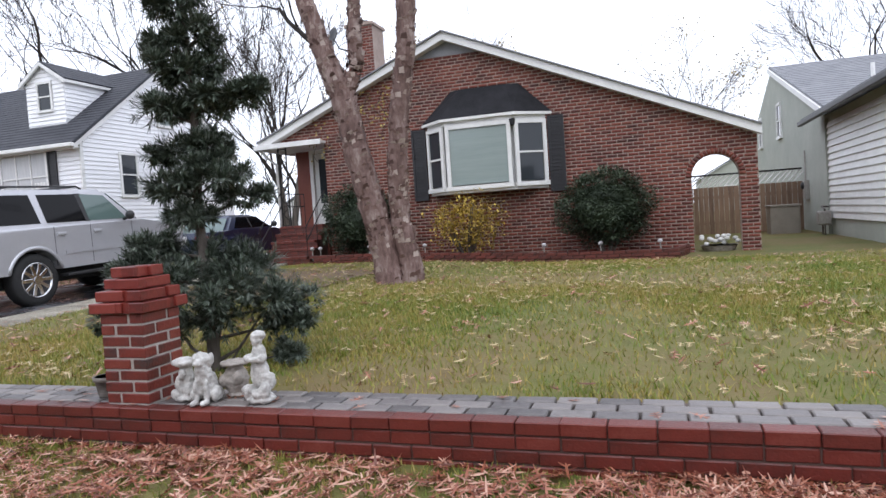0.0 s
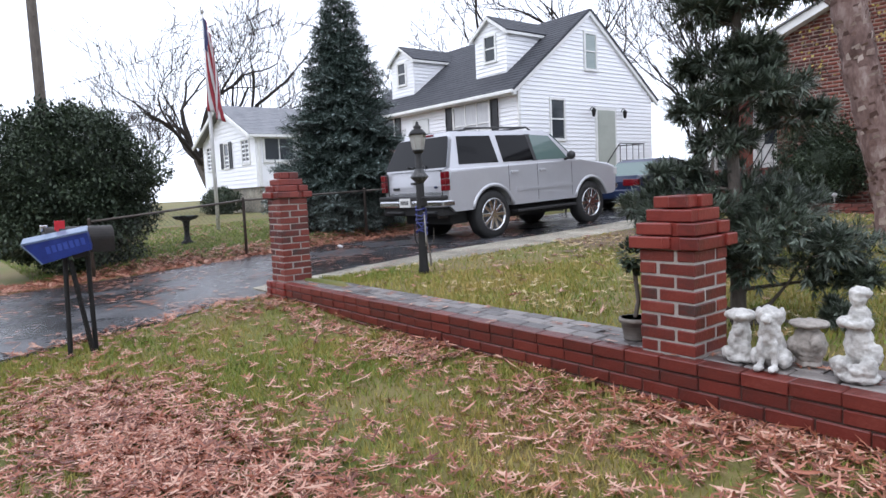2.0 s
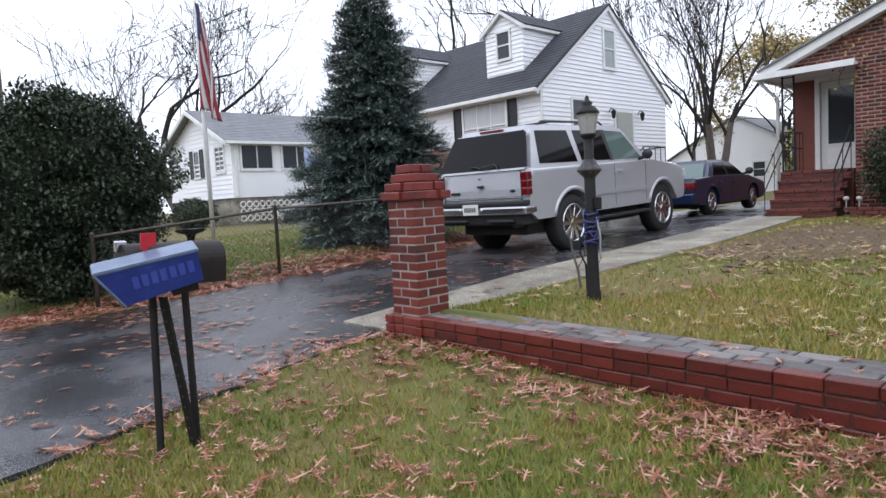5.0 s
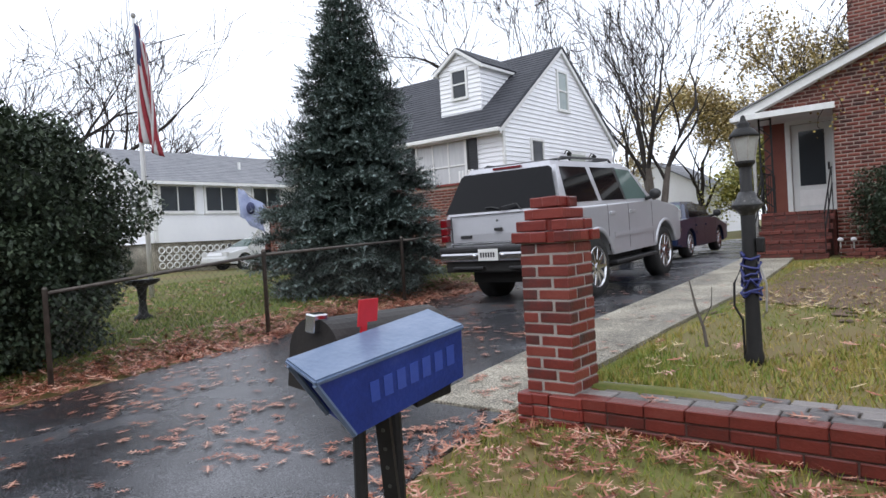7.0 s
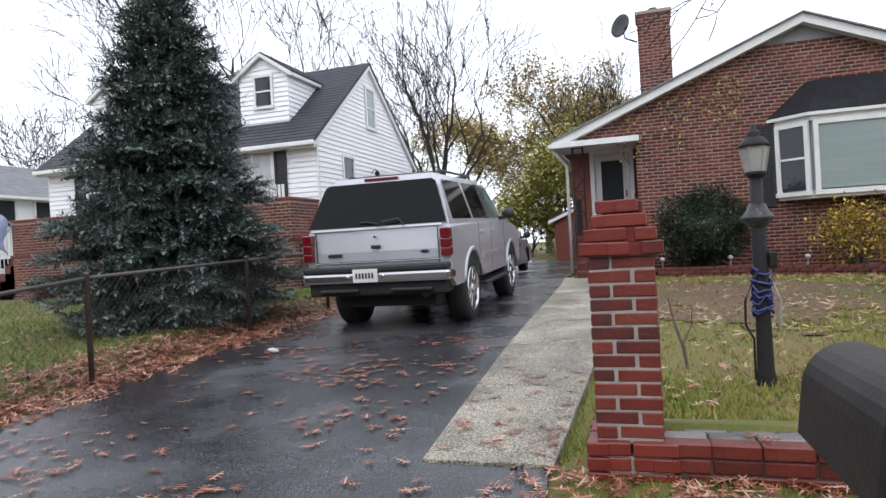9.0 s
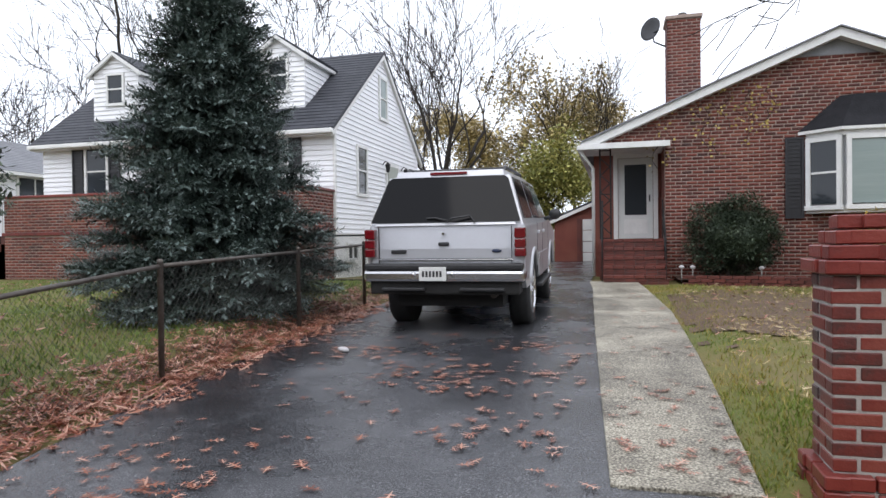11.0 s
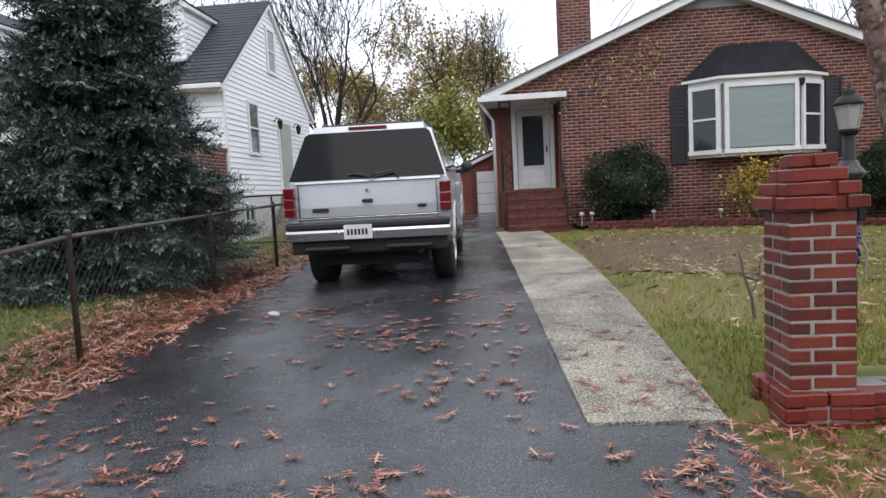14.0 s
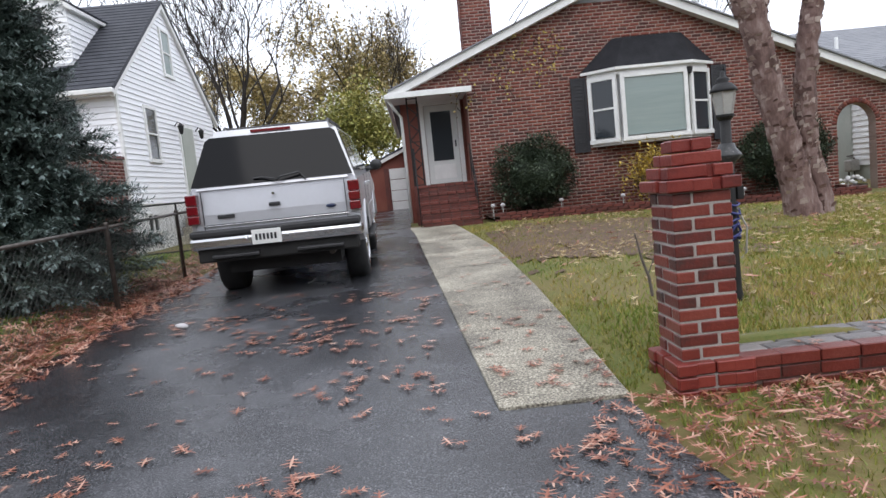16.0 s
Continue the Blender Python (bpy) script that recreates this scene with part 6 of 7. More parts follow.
    sprigs.make("last_leaves", M_YELLOW, t)["kind"] = "stuff"
    wood.make("trunk", M_BIRCH, t, True)
    flakes.make("bark_curl", M_FLAKE, t)["kind"] = "stuff"
    twigs.make("crown", M_TWIG, t)["kind"] = "stuff"
    return t


birch()


# ---- fence, mailboxes, lamp post ----
FX = -12.25


def chain_fence():
    f = thing("chain_link_fence", "low chain-link fence with dark pipe posts along the driveway", "fence")
    ys = (2.2, 4.65, 7.15, 9.3, 11.4, 13.15)
    top = lambda y: lerp(y, (-3, 2, 4.65, 9.3, 13.2), (0.75, 0.98, 1.22, 1.36, 1.46))
    for y in ys:
        g = ground_z(FX, y)
        part("post", lathe(bmesh.new(), [(0.026, -0.05), (0.026, top(y) - g + 0.03), (0.03, top(y) - g + 0.035), (0.018, top(y) - g + 0.06)], 10, (FX, y, g)), M_RUST, f, smooth=True)
    for a, b in zip(ys, ys[1:]):
        part("top_rail", tube(bmesh.new(), [(FX, a, top(a)), (FX, b, top(b))], 0.019, 8), M_RUST, f, smooth=True)
    s = Soup()
    step, n = 0.075, int((13.15 - 2.2) / 0.075)
    for k in range(-14, n):
        for sg in (1, -1):
            y0 = 2.2 + k * step
            pts = []
            for j in range(15):
                h = j / 14
                y = y0 + (h if sg > 0 else 1 - h) * 0.86
                if 2.2 <= y <= 13.15:
                    g = ground_z(FX, y) + 0.02
                    pts.append(Vector((FX + (0.006 if (j + k) % 2 else -0.006), y, g + (top(y) - g) * h)))
            if len(pts) > 1:
                s.strip(pts, [0.0016] * len(pts), 3)
    s.make("wire_mesh", M_WIRE, f)["kind"] = "stuff"
    return f


def yard_gate():
    g = thing("yard_gate", "chain-link yard gate closed between fence and white house", "gate")
    x0, x1, y = -14.9, -12.35, 13.15
    z0, z1 = 0.58, 1.55
    part("gate_frame", tube(bmesh.new(), [(x0, y, z0), (x0, y, z1), (x1, y, z1), (x1, y, z0), (x0, y, z0)], 0.02, 8), M_IRON, g)
    part("gate_post", tube(bmesh.new(), [((x0 + x1) / 2, y, 0.5), ((x0 + x1) / 2, y, z1)], 0.02, 8), M_IRON, g)
    s = Soup()
    for k in range(-14, 42):
        for sg in (1, -1):
            pts = [Vector((x0 + k * 0.062 + (h if sg > 0 else 1 - h) * 0.9, y + 0.004 * (j % 2), z0 + (z1 - z0) * h)) for j, h in ((j, j / 14) for j in range(15)) if x0 <= x0 + k * 0.062 + (h if sg > 0 else 1 - h) * 0.9 <= x1]
            if len(pts) > 1:
                s.strip(pts, [0.002] * len(pts), 3)
    s.make("wire_mesh", M_WIRE, g)["kind"] = "stuff"
    return g


chain_fence()
yard_gate()
M_BLUEBOX = material("worn_blue_plastic", [(0.2, (0.01, 0.024, 0.14)), (0.6, (0.016, 0.04, 0.22)), (0.85, (0.045, 0.075, 0.27))], 9, 0.36, bump=0.15)
M_BLUETOP = material("faded_blue_lid", [(0.2, (0.07, 0.115, 0.2)), (0.8, (0.16, 0.21, 0.31))], 7, 0.35, bump=0.15)
M_BLACKBOX = material("black_steel_mailbox", [(0.2, (0.009, 0.008, 0.008)), (0.8, (0.03, 0.025, 0.022))], 7, 0.55, bump=0.15, spec=0.3)
M_REDFLAG = material("red_signal_flag", [(0.2, (0.42, 0.012, 0.02)), (0.8, (0.55, 0.02, 0.03))], 10, 0.4, bump=0)
M_FADED = material("faded_lettering", [(0.2, (0.025, 0.06, 0.31)), (0.8, (0.05, 0.09, 0.36))], 10, 0.5, bump=0)


def blue_mailbox():
    b = thing("newspaper_box", "blue plastic newspaper box with an open slanted mouth", "newspaper box", pose(-6.764, 0.9, 0.843, 10, 13, -12.3))
    w, l, h, t = 0.068, 0.345, 0.17, 0.006
    side = [(-0.0, 0.0), (l, 0.03), (l, h), (-0.085, h)]
    for s in (-1, 1):
        part("side_panel", prism(bmesh.new(), side, "x", s * w - t, s * w + t), M_BLUEBOX, b)
    part("bottom", prism(bmesh.new(), [(0, 0), (l, 0.03), (l, 0.042), (0, 0.012)], "x", -w + t, w - t), M_BLUEBOX, b)
    part("back_panel", bx(-w + t, w - t, l - 0.012, l, 0.04, h - 0.01), M_BLUEBOX, b)
    bm = prism(bmesh.new(), [(-0.095, h), (l + 0.008, h), (l + 0.008, h + 0.016), (-0.095, h + 0.016)], "x", -w - 0.012, w + 0.012)
    bmesh.ops.bevel(bm, geom=list(bm.edges), offset=0.005, segments=2, affect="EDGES")
    part("lid", bm, M_BLUETOP, b, "faded pale blue lid")
    for s in (-1, 1):
        part("lip", tube(bmesh.new(), [(s * w, -0.088, h), (s * w, -0.002, 0.0)], 0.009, 6), M_BLUETOP, b)
    for k in range(7):
        part("faded_bar", bx(w + t - 0.001, w + t + 0.0015, 0.05 + 0.04 * k, 0.076 + 0.04 * k, 0.07 + 0.002 * k, 0.125 + 0.002 * k), M_FADED, b)
    part("bracket", bx(-0.05, 0.05, 0.2, 0.32, -0.02, 0.02, 0.004), M_IRON, b)
    return b


def black_mailbox():
    b = thing("mailbox", "black arched steel mailbox with a red flag", "mailbox", pose(-6.905, 0.935, 0.9, -2, 7, 1))
    w, l, h = 0.095, 0.475, 0.105
    arch = [(-w, 0), (w, 0)] + [(w * math.cos(math.pi * k / 14), h + w * math.sin(math.pi * k / 14)) for k in range(15)]
    part("shell", prism(bmesh.new(), arch, "y", 0.012, l), M_BLACKBOX, b)
    big = [(x * 1.06, z * 1.03 - 0.002) for x, z in arch]
    part("door", prism(bmesh.new(), big, "y", -0.008, 0.01), M_BLACKBOX, b)
    part("latch", bx(-0.018, 0.018, -0.03, 0.02, h + w - 0.035, h + w + 0.016, 0.004), M_CHROME, b)
    part("signal_flag", prism(bmesh.new(), [(0.06, 0.1), (0.085, 0.1), (0.082, 0.2), (0.12, 0.2), (0.12, 0.262), (0.05, 0.262), (0.05, 0.19), (0.062, 0.19)], "x", w + 0.004, w + 0.01), M_REDFLAG, b, "red signal flag")
    return b


def mailbox_post(x, y, x2, y2, top, label):
    p = thing("mailbox_post", label, "post")
    g, g2 = ground_z(x, y), ground_z(x2, y2)
    part("upright", tube(bmesh.new(), [(x, y, g - 0.05), (x2, y2, top)], 0.019, 8), M_IRON, p)
    return p


def sign_post():
    p = thing("channel_post", "leaning perforated dark steel channel post", "post")
    a, b = Vector((-6.85, 1.2, -0.02)), Vector((-6.8, 1.08, 0.835))
    bm = bmesh.new()
    prism(bm, [(-0.021, -0.006), (0.021, -0.006), (0.021, 0.012), (0.014, 0.012), (0.014, 0.0), (-0.014, 0.0), (-0.014, 0.012), (-0.021, 0.012)], "z", 0, (b - a).length)
    q = (b - a).to_track_quat("Z", "Y").to_matrix().to_4x4()
    bmesh.ops.transform(bm, matrix=Matrix.Translation(a) @ q, verts=bm.verts)
    part("channel", bm, M_IRON, p)
    for k in range(14):
        c = a.lerp(b, 0.08 + k * 0.065)
        m = Matrix.Translation(c) @ q
        bm = tube(bmesh.new(), [(0, -0.0075, 0), (0, -0.005, 0)], 0.006, 8)
        bmesh.ops.transform(bm, matrix=m, verts=bm.verts)
        part("hole", bm, M_WIRE, p)
    return p


blue_mailbox()
black_mailbox()
mailbox_post(-6.865, 1.03, -6.87, 1.06, 0.895, "slim dark metal post under the two boxes")
mailbox_post(-6.88, 1.22, -6.885, 1.22, 0.895, "slim dark metal post under the black mailbox")
sign_post()
M_LAMPGLASS = material("frosted_lantern_glass", [(0.2, (0.3, 0.3, 0.28)), (0.8, (0.45, 0.45, 0.42))], 8, 0.2, bump=0)
M_SOLDER = material("weathered_pale_metal", [(0.2, (0.2, 0.19, 0.17)), (0.8, (0.42, 0.4, 0.37))], 20, 0.4, bump=0.2)
M_CORD = material("blue_cord", [(0.2, (0.012, 0.016, 0.08)), (0.8, (0.03, 0.04, 0.2))], 20, 0.5, bump=0)


M_LAMPCOL = material("chipped_black_collar", [(0.3, (0.012, 0.012, 0.013)), (0.6, (0.03, 0.03, 0.03)), (0.75, (0.3, 0.29, 0.27))], 30, 0.4, bump=0.2)


def lamp_post():
    l = thing("lamp_post", "black iron garden lamp post wound with blue string lights", "lamp post", pose(-6.64, 4.39, 0.28))
    part("post", lathe(bmesh.new(), [(0.058, -0.05), (0.058, 0.12), (0.05, 0.16), (0.044, 0.5), (0.044, 1.06), (0.038, 1.08), (0.038, 1.38)], 14), M_IRON, l, smooth=True)
    part("collar", lathe(bmesh.new(), [(0.04, 1.04), (0.05, 1.06), (0.1, 1.11), (0.095, 1.122), (0.065, 1.16), (0.05, 1.2), (0.04, 1.2)], 16), M_LAMPCOL, l, smooth=True)
    lan = new("lantern")
    lan.parent = l
    part("seat", lathe(bmesh.new(), [(0.04, 1.36), (0.062, 1.385), (0.062, 1.4), (0.03, 1.4)], 12), M_IRON, lan)
    bm = bmesh.new()
    lo = [bm.verts.new((0.055 * math.cos(a), 0.055 * math.sin(a), 1.4)) for a in (math.pi / 3 * k for k in range(6))]
    hi = [bm.verts.new((0.085 * math.cos(a), 0.085 * math.sin(a), 1.56)) for a in (math.pi / 3 * k for k in range(6))]
    bm.faces.new(lo), bm.faces.new(hi)
    for k in range(6):
        bm.faces.new((lo[k], lo[(k + 1) % 6], hi[(k + 1) % 6], hi[k]))
    part("glass", bm, M_LAMPGLASS, lan)
    for k in range(6):
        a = math.pi / 3 * k
        part("rib", tube(bmesh.new(), [(0.057 * math.cos(a), 0.057 * math.sin(a), 1.4), (0.088 * math.cos(a), 0.088 * math.sin(a), 1.56)], 0.006, 5), M_SOLDER, lan)
    part("roof", lathe(bmesh.new(), [(0.095, 1.555), (0.088, 1.575), (0.06, 1.61), (0.035, 1.62), (0.045, 1.64), (0.03, 1.655), (0.02, 1.66), (0.014, 1.69), (0.004, 1.7)], 12), M_IRON, lan, smooth=True)
    rng = random.Random(4)
    pts = [(0.05 * math.cos(k * 0.7) * (1 + 0.3 * rng.random()), 0.05 * math.sin(k * 0.7) * (1 + 0.3 * rng.random()), 0.5 + 0.0042 * k + rng.uniform(-0.03, 0.03)) for k in range(70)]
    part("light_string", tube(bmesh.new(), pts, 0.009, 5), M_CORD, l)
    part("cable", tube(bmesh.new(), [(-0.05, 0.0, 0.72), (-0.1, -0.02, 0.6), (-0.105, -0.02, 0.45), (-0.06, -0.01, 0.36), (-0.06, 0, 0.1)], 0.008, 6), M_IRON, l)
    part("cable", tube(bmesh.new(), [(0.05, 0.0, 0.74), (0.1, -0.03, 0.6), (0.09, -0.02, 0.42), (0.06, 0, 0.38)], 0.007, 6), M_SOLDER, l)
    part("timer", bx(0.045, 0.095, -0.03, 0.02, 0.8, 0.9, 0.01), M_IRON, l)
    return l


lamp_post()


# ---- garden ornaments on the wall ----
M_STATUE = material("weathered_white_cast_stone", [(0.15, (0.13, 0.125, 0.115)), (0.4, (0.36, 0.35, 0.33)), (0.62, (0.58, 0.57, 0.54)), (0.9, (0.7, 0.69, 0.66))], 14, 0.75, bump=0.6, bscale=50)
M_STONE = material("weathered_gray_cast_stone", [(0.15, (0.12, 0.11, 0.10)), (0.5, (0.30, 0.27, 0.24)), (0.85, (0.46, 0.42, 0.38))], 14, 0.8, bump=0.6, bscale=50)


STONE_TEX = bpy.data.textures.new("stone_chips", "CLOUDS")
STONE_TEX.noise_scale, STONE_TEX.noise_depth = 0.028, 2


def statue(name, label, m, blobs, mat=None, extra=()):
    bm = bmesh.new()
    for c, r in blobs:
        ellipsoid(bm, c, r, 12)
    for pts, rad in extra:
        tube(bm, pts, rad, 10)
    ob = part(name, bm, mat or M_STATUE, None, smooth=True)
    ob.matrix_world = m
    rm = ob.modifiers.new("fuse", "REMESH")
    rm.mode, rm.voxel_size, rm.use_smooth_shade = "VOXEL", 0.006, True
    dp = ob.modifiers.new("chips", "DISPLACE")
    dp.texture, dp.strength, dp.mid_level = STONE_TEX, 0.018, 0.5
    return tagged(ob, label, "garden statue")


WT = WALL_TOP + 0.004
statue("dog_statue", "weathered white cast-stone sitting dog on the brick wall", pose(-2.385, 3.19, WT, 0, 0, 12),
       [((0, 0.03, 0.09), (0.062, 0.075, 0.09)), ((0, -0.005, 0.16), (0.05, 0.05, 0.08)), ((0, -0.015, 0.25), (0.048, 0.048, 0.045)), ((0, -0.06, 0.238), (0.024, 0.034, 0.022)), ((-0.048, 0.0, 0.245), (0.016, 0.026, 0.04)), ((0.048, 0.0, 0.245), (0.016, 0.026, 0.04)), ((-0.03, -0.045, 0.07), (0.018, 0.02, 0.075)), ((0.03, -0.045, 0.07), (0.018, 0.02, 0.075)), ((-0.032, -0.075, 0.015), (0.022, 0.035, 0.016)), ((0.032, -0.075, 0.015), (0.022, 0.035, 0.016)), ((-0.06, 0.02, 0.045), (0.03, 0.06, 0.045)), ((0.06, 0.02, 0.045), (0.03, 0.06, 0.045)), ((0, -0.03, 0.19), (0.04, 0.03, 0.05))])
statue("toadstool_statue", "weathered white cast-stone figure under a wide cap", pose(-2.535, 3.22, WT, 0, 0, 5),
       [((0, 0, 0.225), (0.075, 0.07, 0.03)), ((0, 0, 0.13), (0.045, 0.042, 0.1)), ((-0.02, -0.03, 0.1), (0.03, 0.03, 0.06)), ((0.03, -0.03, 0.06), (0.03, 0.03, 0.05)), ((0, 0, 0.02), (0.085, 0.07, 0.024)), ((-0.04, -0.04, 0.05), (0.035, 0.03, 0.03)), ((0.01, -0.05, 0.16), (0.02, 0.02, 0.03))])
statue("garden_urn", "weathered gray cast-stone urn on the brick wall", pose(-2.275, 3.33, WT, 0, 0, 0), [((0, 0, 0.1), (0.075, 0.075, 0.09)), ((0, 0, 0.2), (0.088, 0.088, 0.018)), ((0, 0, 0.015), (0.055, 0.055, 0.02)), ((0.05, -0.05, 0.12), (0.03, 0.03, 0.04)), ((-0.05, -0.05, 0.1), (0.03, 0.03, 0.04))], M_STONE)
statue("child_statue", "weathered white cast-stone figure in a hat on the wall", pose(-2.035, 3.22, WT, 0, 0, -8),
       [((0, 0, 0.355), (0.034, 0.036, 0.04)), ((0, 0.01, 0.378), (0.044, 0.046, 0.026)), ((0, 0.005, 0.27), (0.045, 0.036, 0.065)), ((0, 0.005, 0.16), (0.058, 0.048, 0.1)), ((-0.045, -0.025, 0.255), (0.022, 0.04, 0.026)), ((0.045, -0.025, 0.255), (0.022, 0.04, 0.026)), ((0, -0.055, 0.25), (0.045, 0.02, 0.018)), ((0, 0, 0.025), (0.09, 0.075, 0.03)), ((-0.05, -0.04, 0.07), (0.045, 0.035, 0.04)), ((0.055, -0.03, 0.075), (0.035, 0.035, 0.045)), ((0.02, -0.055, 0.06), (0.03, 0.025, 0.03)), ((0.06, 0.02, 0.12), (0.025, 0.03, 0.05))])
M_POT = material("banded_clay_pot", [(0.2, (0.1, 0.085, 0.075)), (0.8, (0.3, 0.27, 0.24))], 10, 0.7, bump=0.4, stretch=(0.3, 0.3, 8))


def flower_pot():
    p = thing("flower_pot", "banded gray clay pot holding a small leafy plant", "flower pot", pose(-3.17, 3.27, WT))
    part("pot", lathe(bmesh.new(), [(0.055, 0), (0.06, 0.01), (0.075, 0.1), (0.085, 0.1), (0.087, 0.125), (0.075, 0.125), (0.07, 0.1)], 18), M_POT, p, smooth=True)
    part("soil", lathe(bmesh.new(), [(0.072, 0.095), (0.072, 0.108), (0.001, 0.112)], 14), M_MULCH, p)
    part("stem", tube(bmesh.new(), [(0, 0, 0.1), (0.02, 0.01, 0.22), (0.0, 0.0, 0.42)], 0.012, 6), M_BARK, p)
    rng, s = random.Random(8), Soup()
    for k in range(420):
        d = rdir(rng)
        q = Vector((0.0, 0, 0.47)) + Vector((d.x * 0.075, d.y * 0.075, d.z * 0.09)) * rng.random() ** 0.4
        s.blade(q, d, frame_of(d)[1], 0.035, 0.01)
    s.make("foliage", M_HOLLY, p)["kind"] = "stuff"
    return p


flower_pot()


# ---- neighbour's yard: flagpole, bird bath, flag ----
M_STRIPE_R = material("red_flag_cloth", [(0.2, (0.2, 0.016, 0.024)), (0.8, (0.3, 0.028, 0.04))], 6, 0.8, bump=0)
M_STRIPE_W = material("white_flag_cloth", [(0.2, (0.42, 0.4, 0.41)), (0.8, (0.58, 0.56, 0.56))], 6, 0.8, bump=0)
M_CANTON = material("navy_flag_cloth", [(0.2, (0.02, 0.025, 0.07)), (0.8, (0.05, 0.06, 0.14))], 6, 0.8, bump=0)
M_POLE = material("white_flagpole_paint", [(0.2, (0.5, 0.5, 0.5)), (0.8, (0.66, 0.66, 0.65))], 6, 0.4, bump=0)


def flagpole():
    f = thing("flagpole", "white flagpole with a limp striped flag", "flagpole", pose(-18.4, 6.35, ground_z(-18.4, 6.35)))
    part("pole", lathe(bmesh.new(), [(0.05, -0.05), (0.05, 2.5), (0.03, 5.6)], 12), M_POLE, f, smooth=True)
    part("finial", ellipsoid(bmesh.new(), (0, 0, 5.66), (0.05, 0.05, 0.06), 10), M_SOLDER, f)
    flag = new("flag")
    flag.parent = f
    rows, cols = 26, 14

    def cloth(i, j):
        u, v = i / cols, j / rows
        fold = 0.3 * u + 0.05 * math.sin(9 * u + 3 * v)
        return Vector((0.05 + 0.5 * fold * (0.8 + 0.9 * v), 0.5 * fold * (0.8 + 0.9 * v) + 0.07 * math.sin(11 * u + 2.5 * v) * (0.4 + v), 5.5 - 2.3 * v - 0.55 * u * (1 - 0.3 * v)))
    for i in range(cols):
        bm = bmesh.new()
        vs = [[bm.verts.new(cloth(i + a, j)) for a in (0, 1)] for j in range(rows + 1)]
        for j in range(rows):
            bm.faces.new((vs[j][0], vs[j][1], vs[j + 1][1], vs[j + 1][0]))
        ob = part("stripe", bm, M_STRIPE_R if i % 2 else M_STRIPE_W, flag, smooth=True)
        ob.modifiers.new("thick", "SOLIDIFY").thickness = 0.006
    bm = bmesh.new()
    vs = [[bm.verts.new(cloth(i * 0.9, j) + Vector((0.012, -0.03, 0.0))) for i in range(9)] for j in range(8)]
    for j in range(7):
        for i in range(8):
            bm.faces.new((vs[j][i], vs[j][i + 1], vs[j + 1][i + 1], vs[j + 1][i]))
    part("canton", bm, M_CANTON, flag).modifiers.new("thick", "SOLIDIFY").thickness = 0.006
    part("rope", tube(bmesh.new(), [(0.07, 0, 0.9), (0.07, 0.01, 5.5)], 0.006, 4), M_STRIPE_W, f)
    return f


def bird_bath():
    b = thing("bird_bath", "dark stone bird bath on the neighbour's lawn", "bird bath", pose(-15.05, 4.5, ground_z(-15.05, 4.5)))
    part("pedestal", lathe(bmesh.new(), [(0.13, -0.02), (0.13, 0.04), (0.07, 0.09), (0.05, 0.25), (0.07, 0.45), (0.1, 0.5)], 14), M_IRON, b, smooth=True)
    part("bowl", lathe(bmesh.new(), [(0.08, 0.49), (0.2, 0.52), (0.27, 0.57), (0.27, 0.59), (0.2, 0.56), (0.02, 0.54)], 20), M_IRON, b, smooth=True)
    return b


def porch_flag():
    f = thing("porch_flag", "pale blue banner flag on a slanted porch staff", "flag")
    part("staff", tube(bmesh.new(), [(-23.3, 12.95, 2.55), (-23.9, 12.2, 3.35)], 0.02, 6), M_SOLDER, f)
    bm = bmesh.new()
    a, b = Vector((-23.4, 12.82, 2.7)), Vector((-23.88, 12.22, 3.32))
    vs = [[bm.verts.new(a.lerp(b, i / 6) + Vector((0.08 * math.sin(i * 1.7 + j), 0.05 * math.cos(i + j), -0.95 * j / 6))) for i in range(7)] for j in range(7)]
    for j in range(6):
        for i in range(6):
            bm.faces.new((vs[j][i], vs[j][i + 1], vs[j + 1][i + 1], vs[j + 1][i]))
    part("cloth", bm, material("pale_blue_cloth", [(0.2, (0.25, 0.3, 0.5)), (0.8, (0.45, 0.5, 0.68))], 4, 0.8, bump=0), f, smooth=True).modifiers.new("thick", "SOLIDIFY").thickness = 0.01
    bm = ellipsoid(bmesh.new(), (-23.56, 12.42, 2.62), (0.2, 0.09, 0.2), 12)
    part("emblem", bm, M_CANTON, f)
    return f


flagpole()
bird_bath()
porch_flag()


# ---- house fittings and yard clutter ----
def wall_lamp(y):
    w = thing("wall_lamp", "black carriage lamp beside the white house's side door", "wall lamp", pose(WX + 0.03, y, 3.5), group="side door lamps")
    part("bracket", tube(bmesh.new(), [(0, 0, 0.1), (0.08, 0, 0.2), (0.16, 0, 0.16)], 0.014, 6), M_IRON, w)
    part("body", lathe(bmesh.new(), [(0.03, -0.08), (0.05, -0.04), (0.075, 0.12), (0.09, 0.13), (0.02, 0.2)], 8, (0.16, 0, -0.04)), M_IRON, w)
    return w


wall_lamp(17.55)
wall_lamp(19.2)


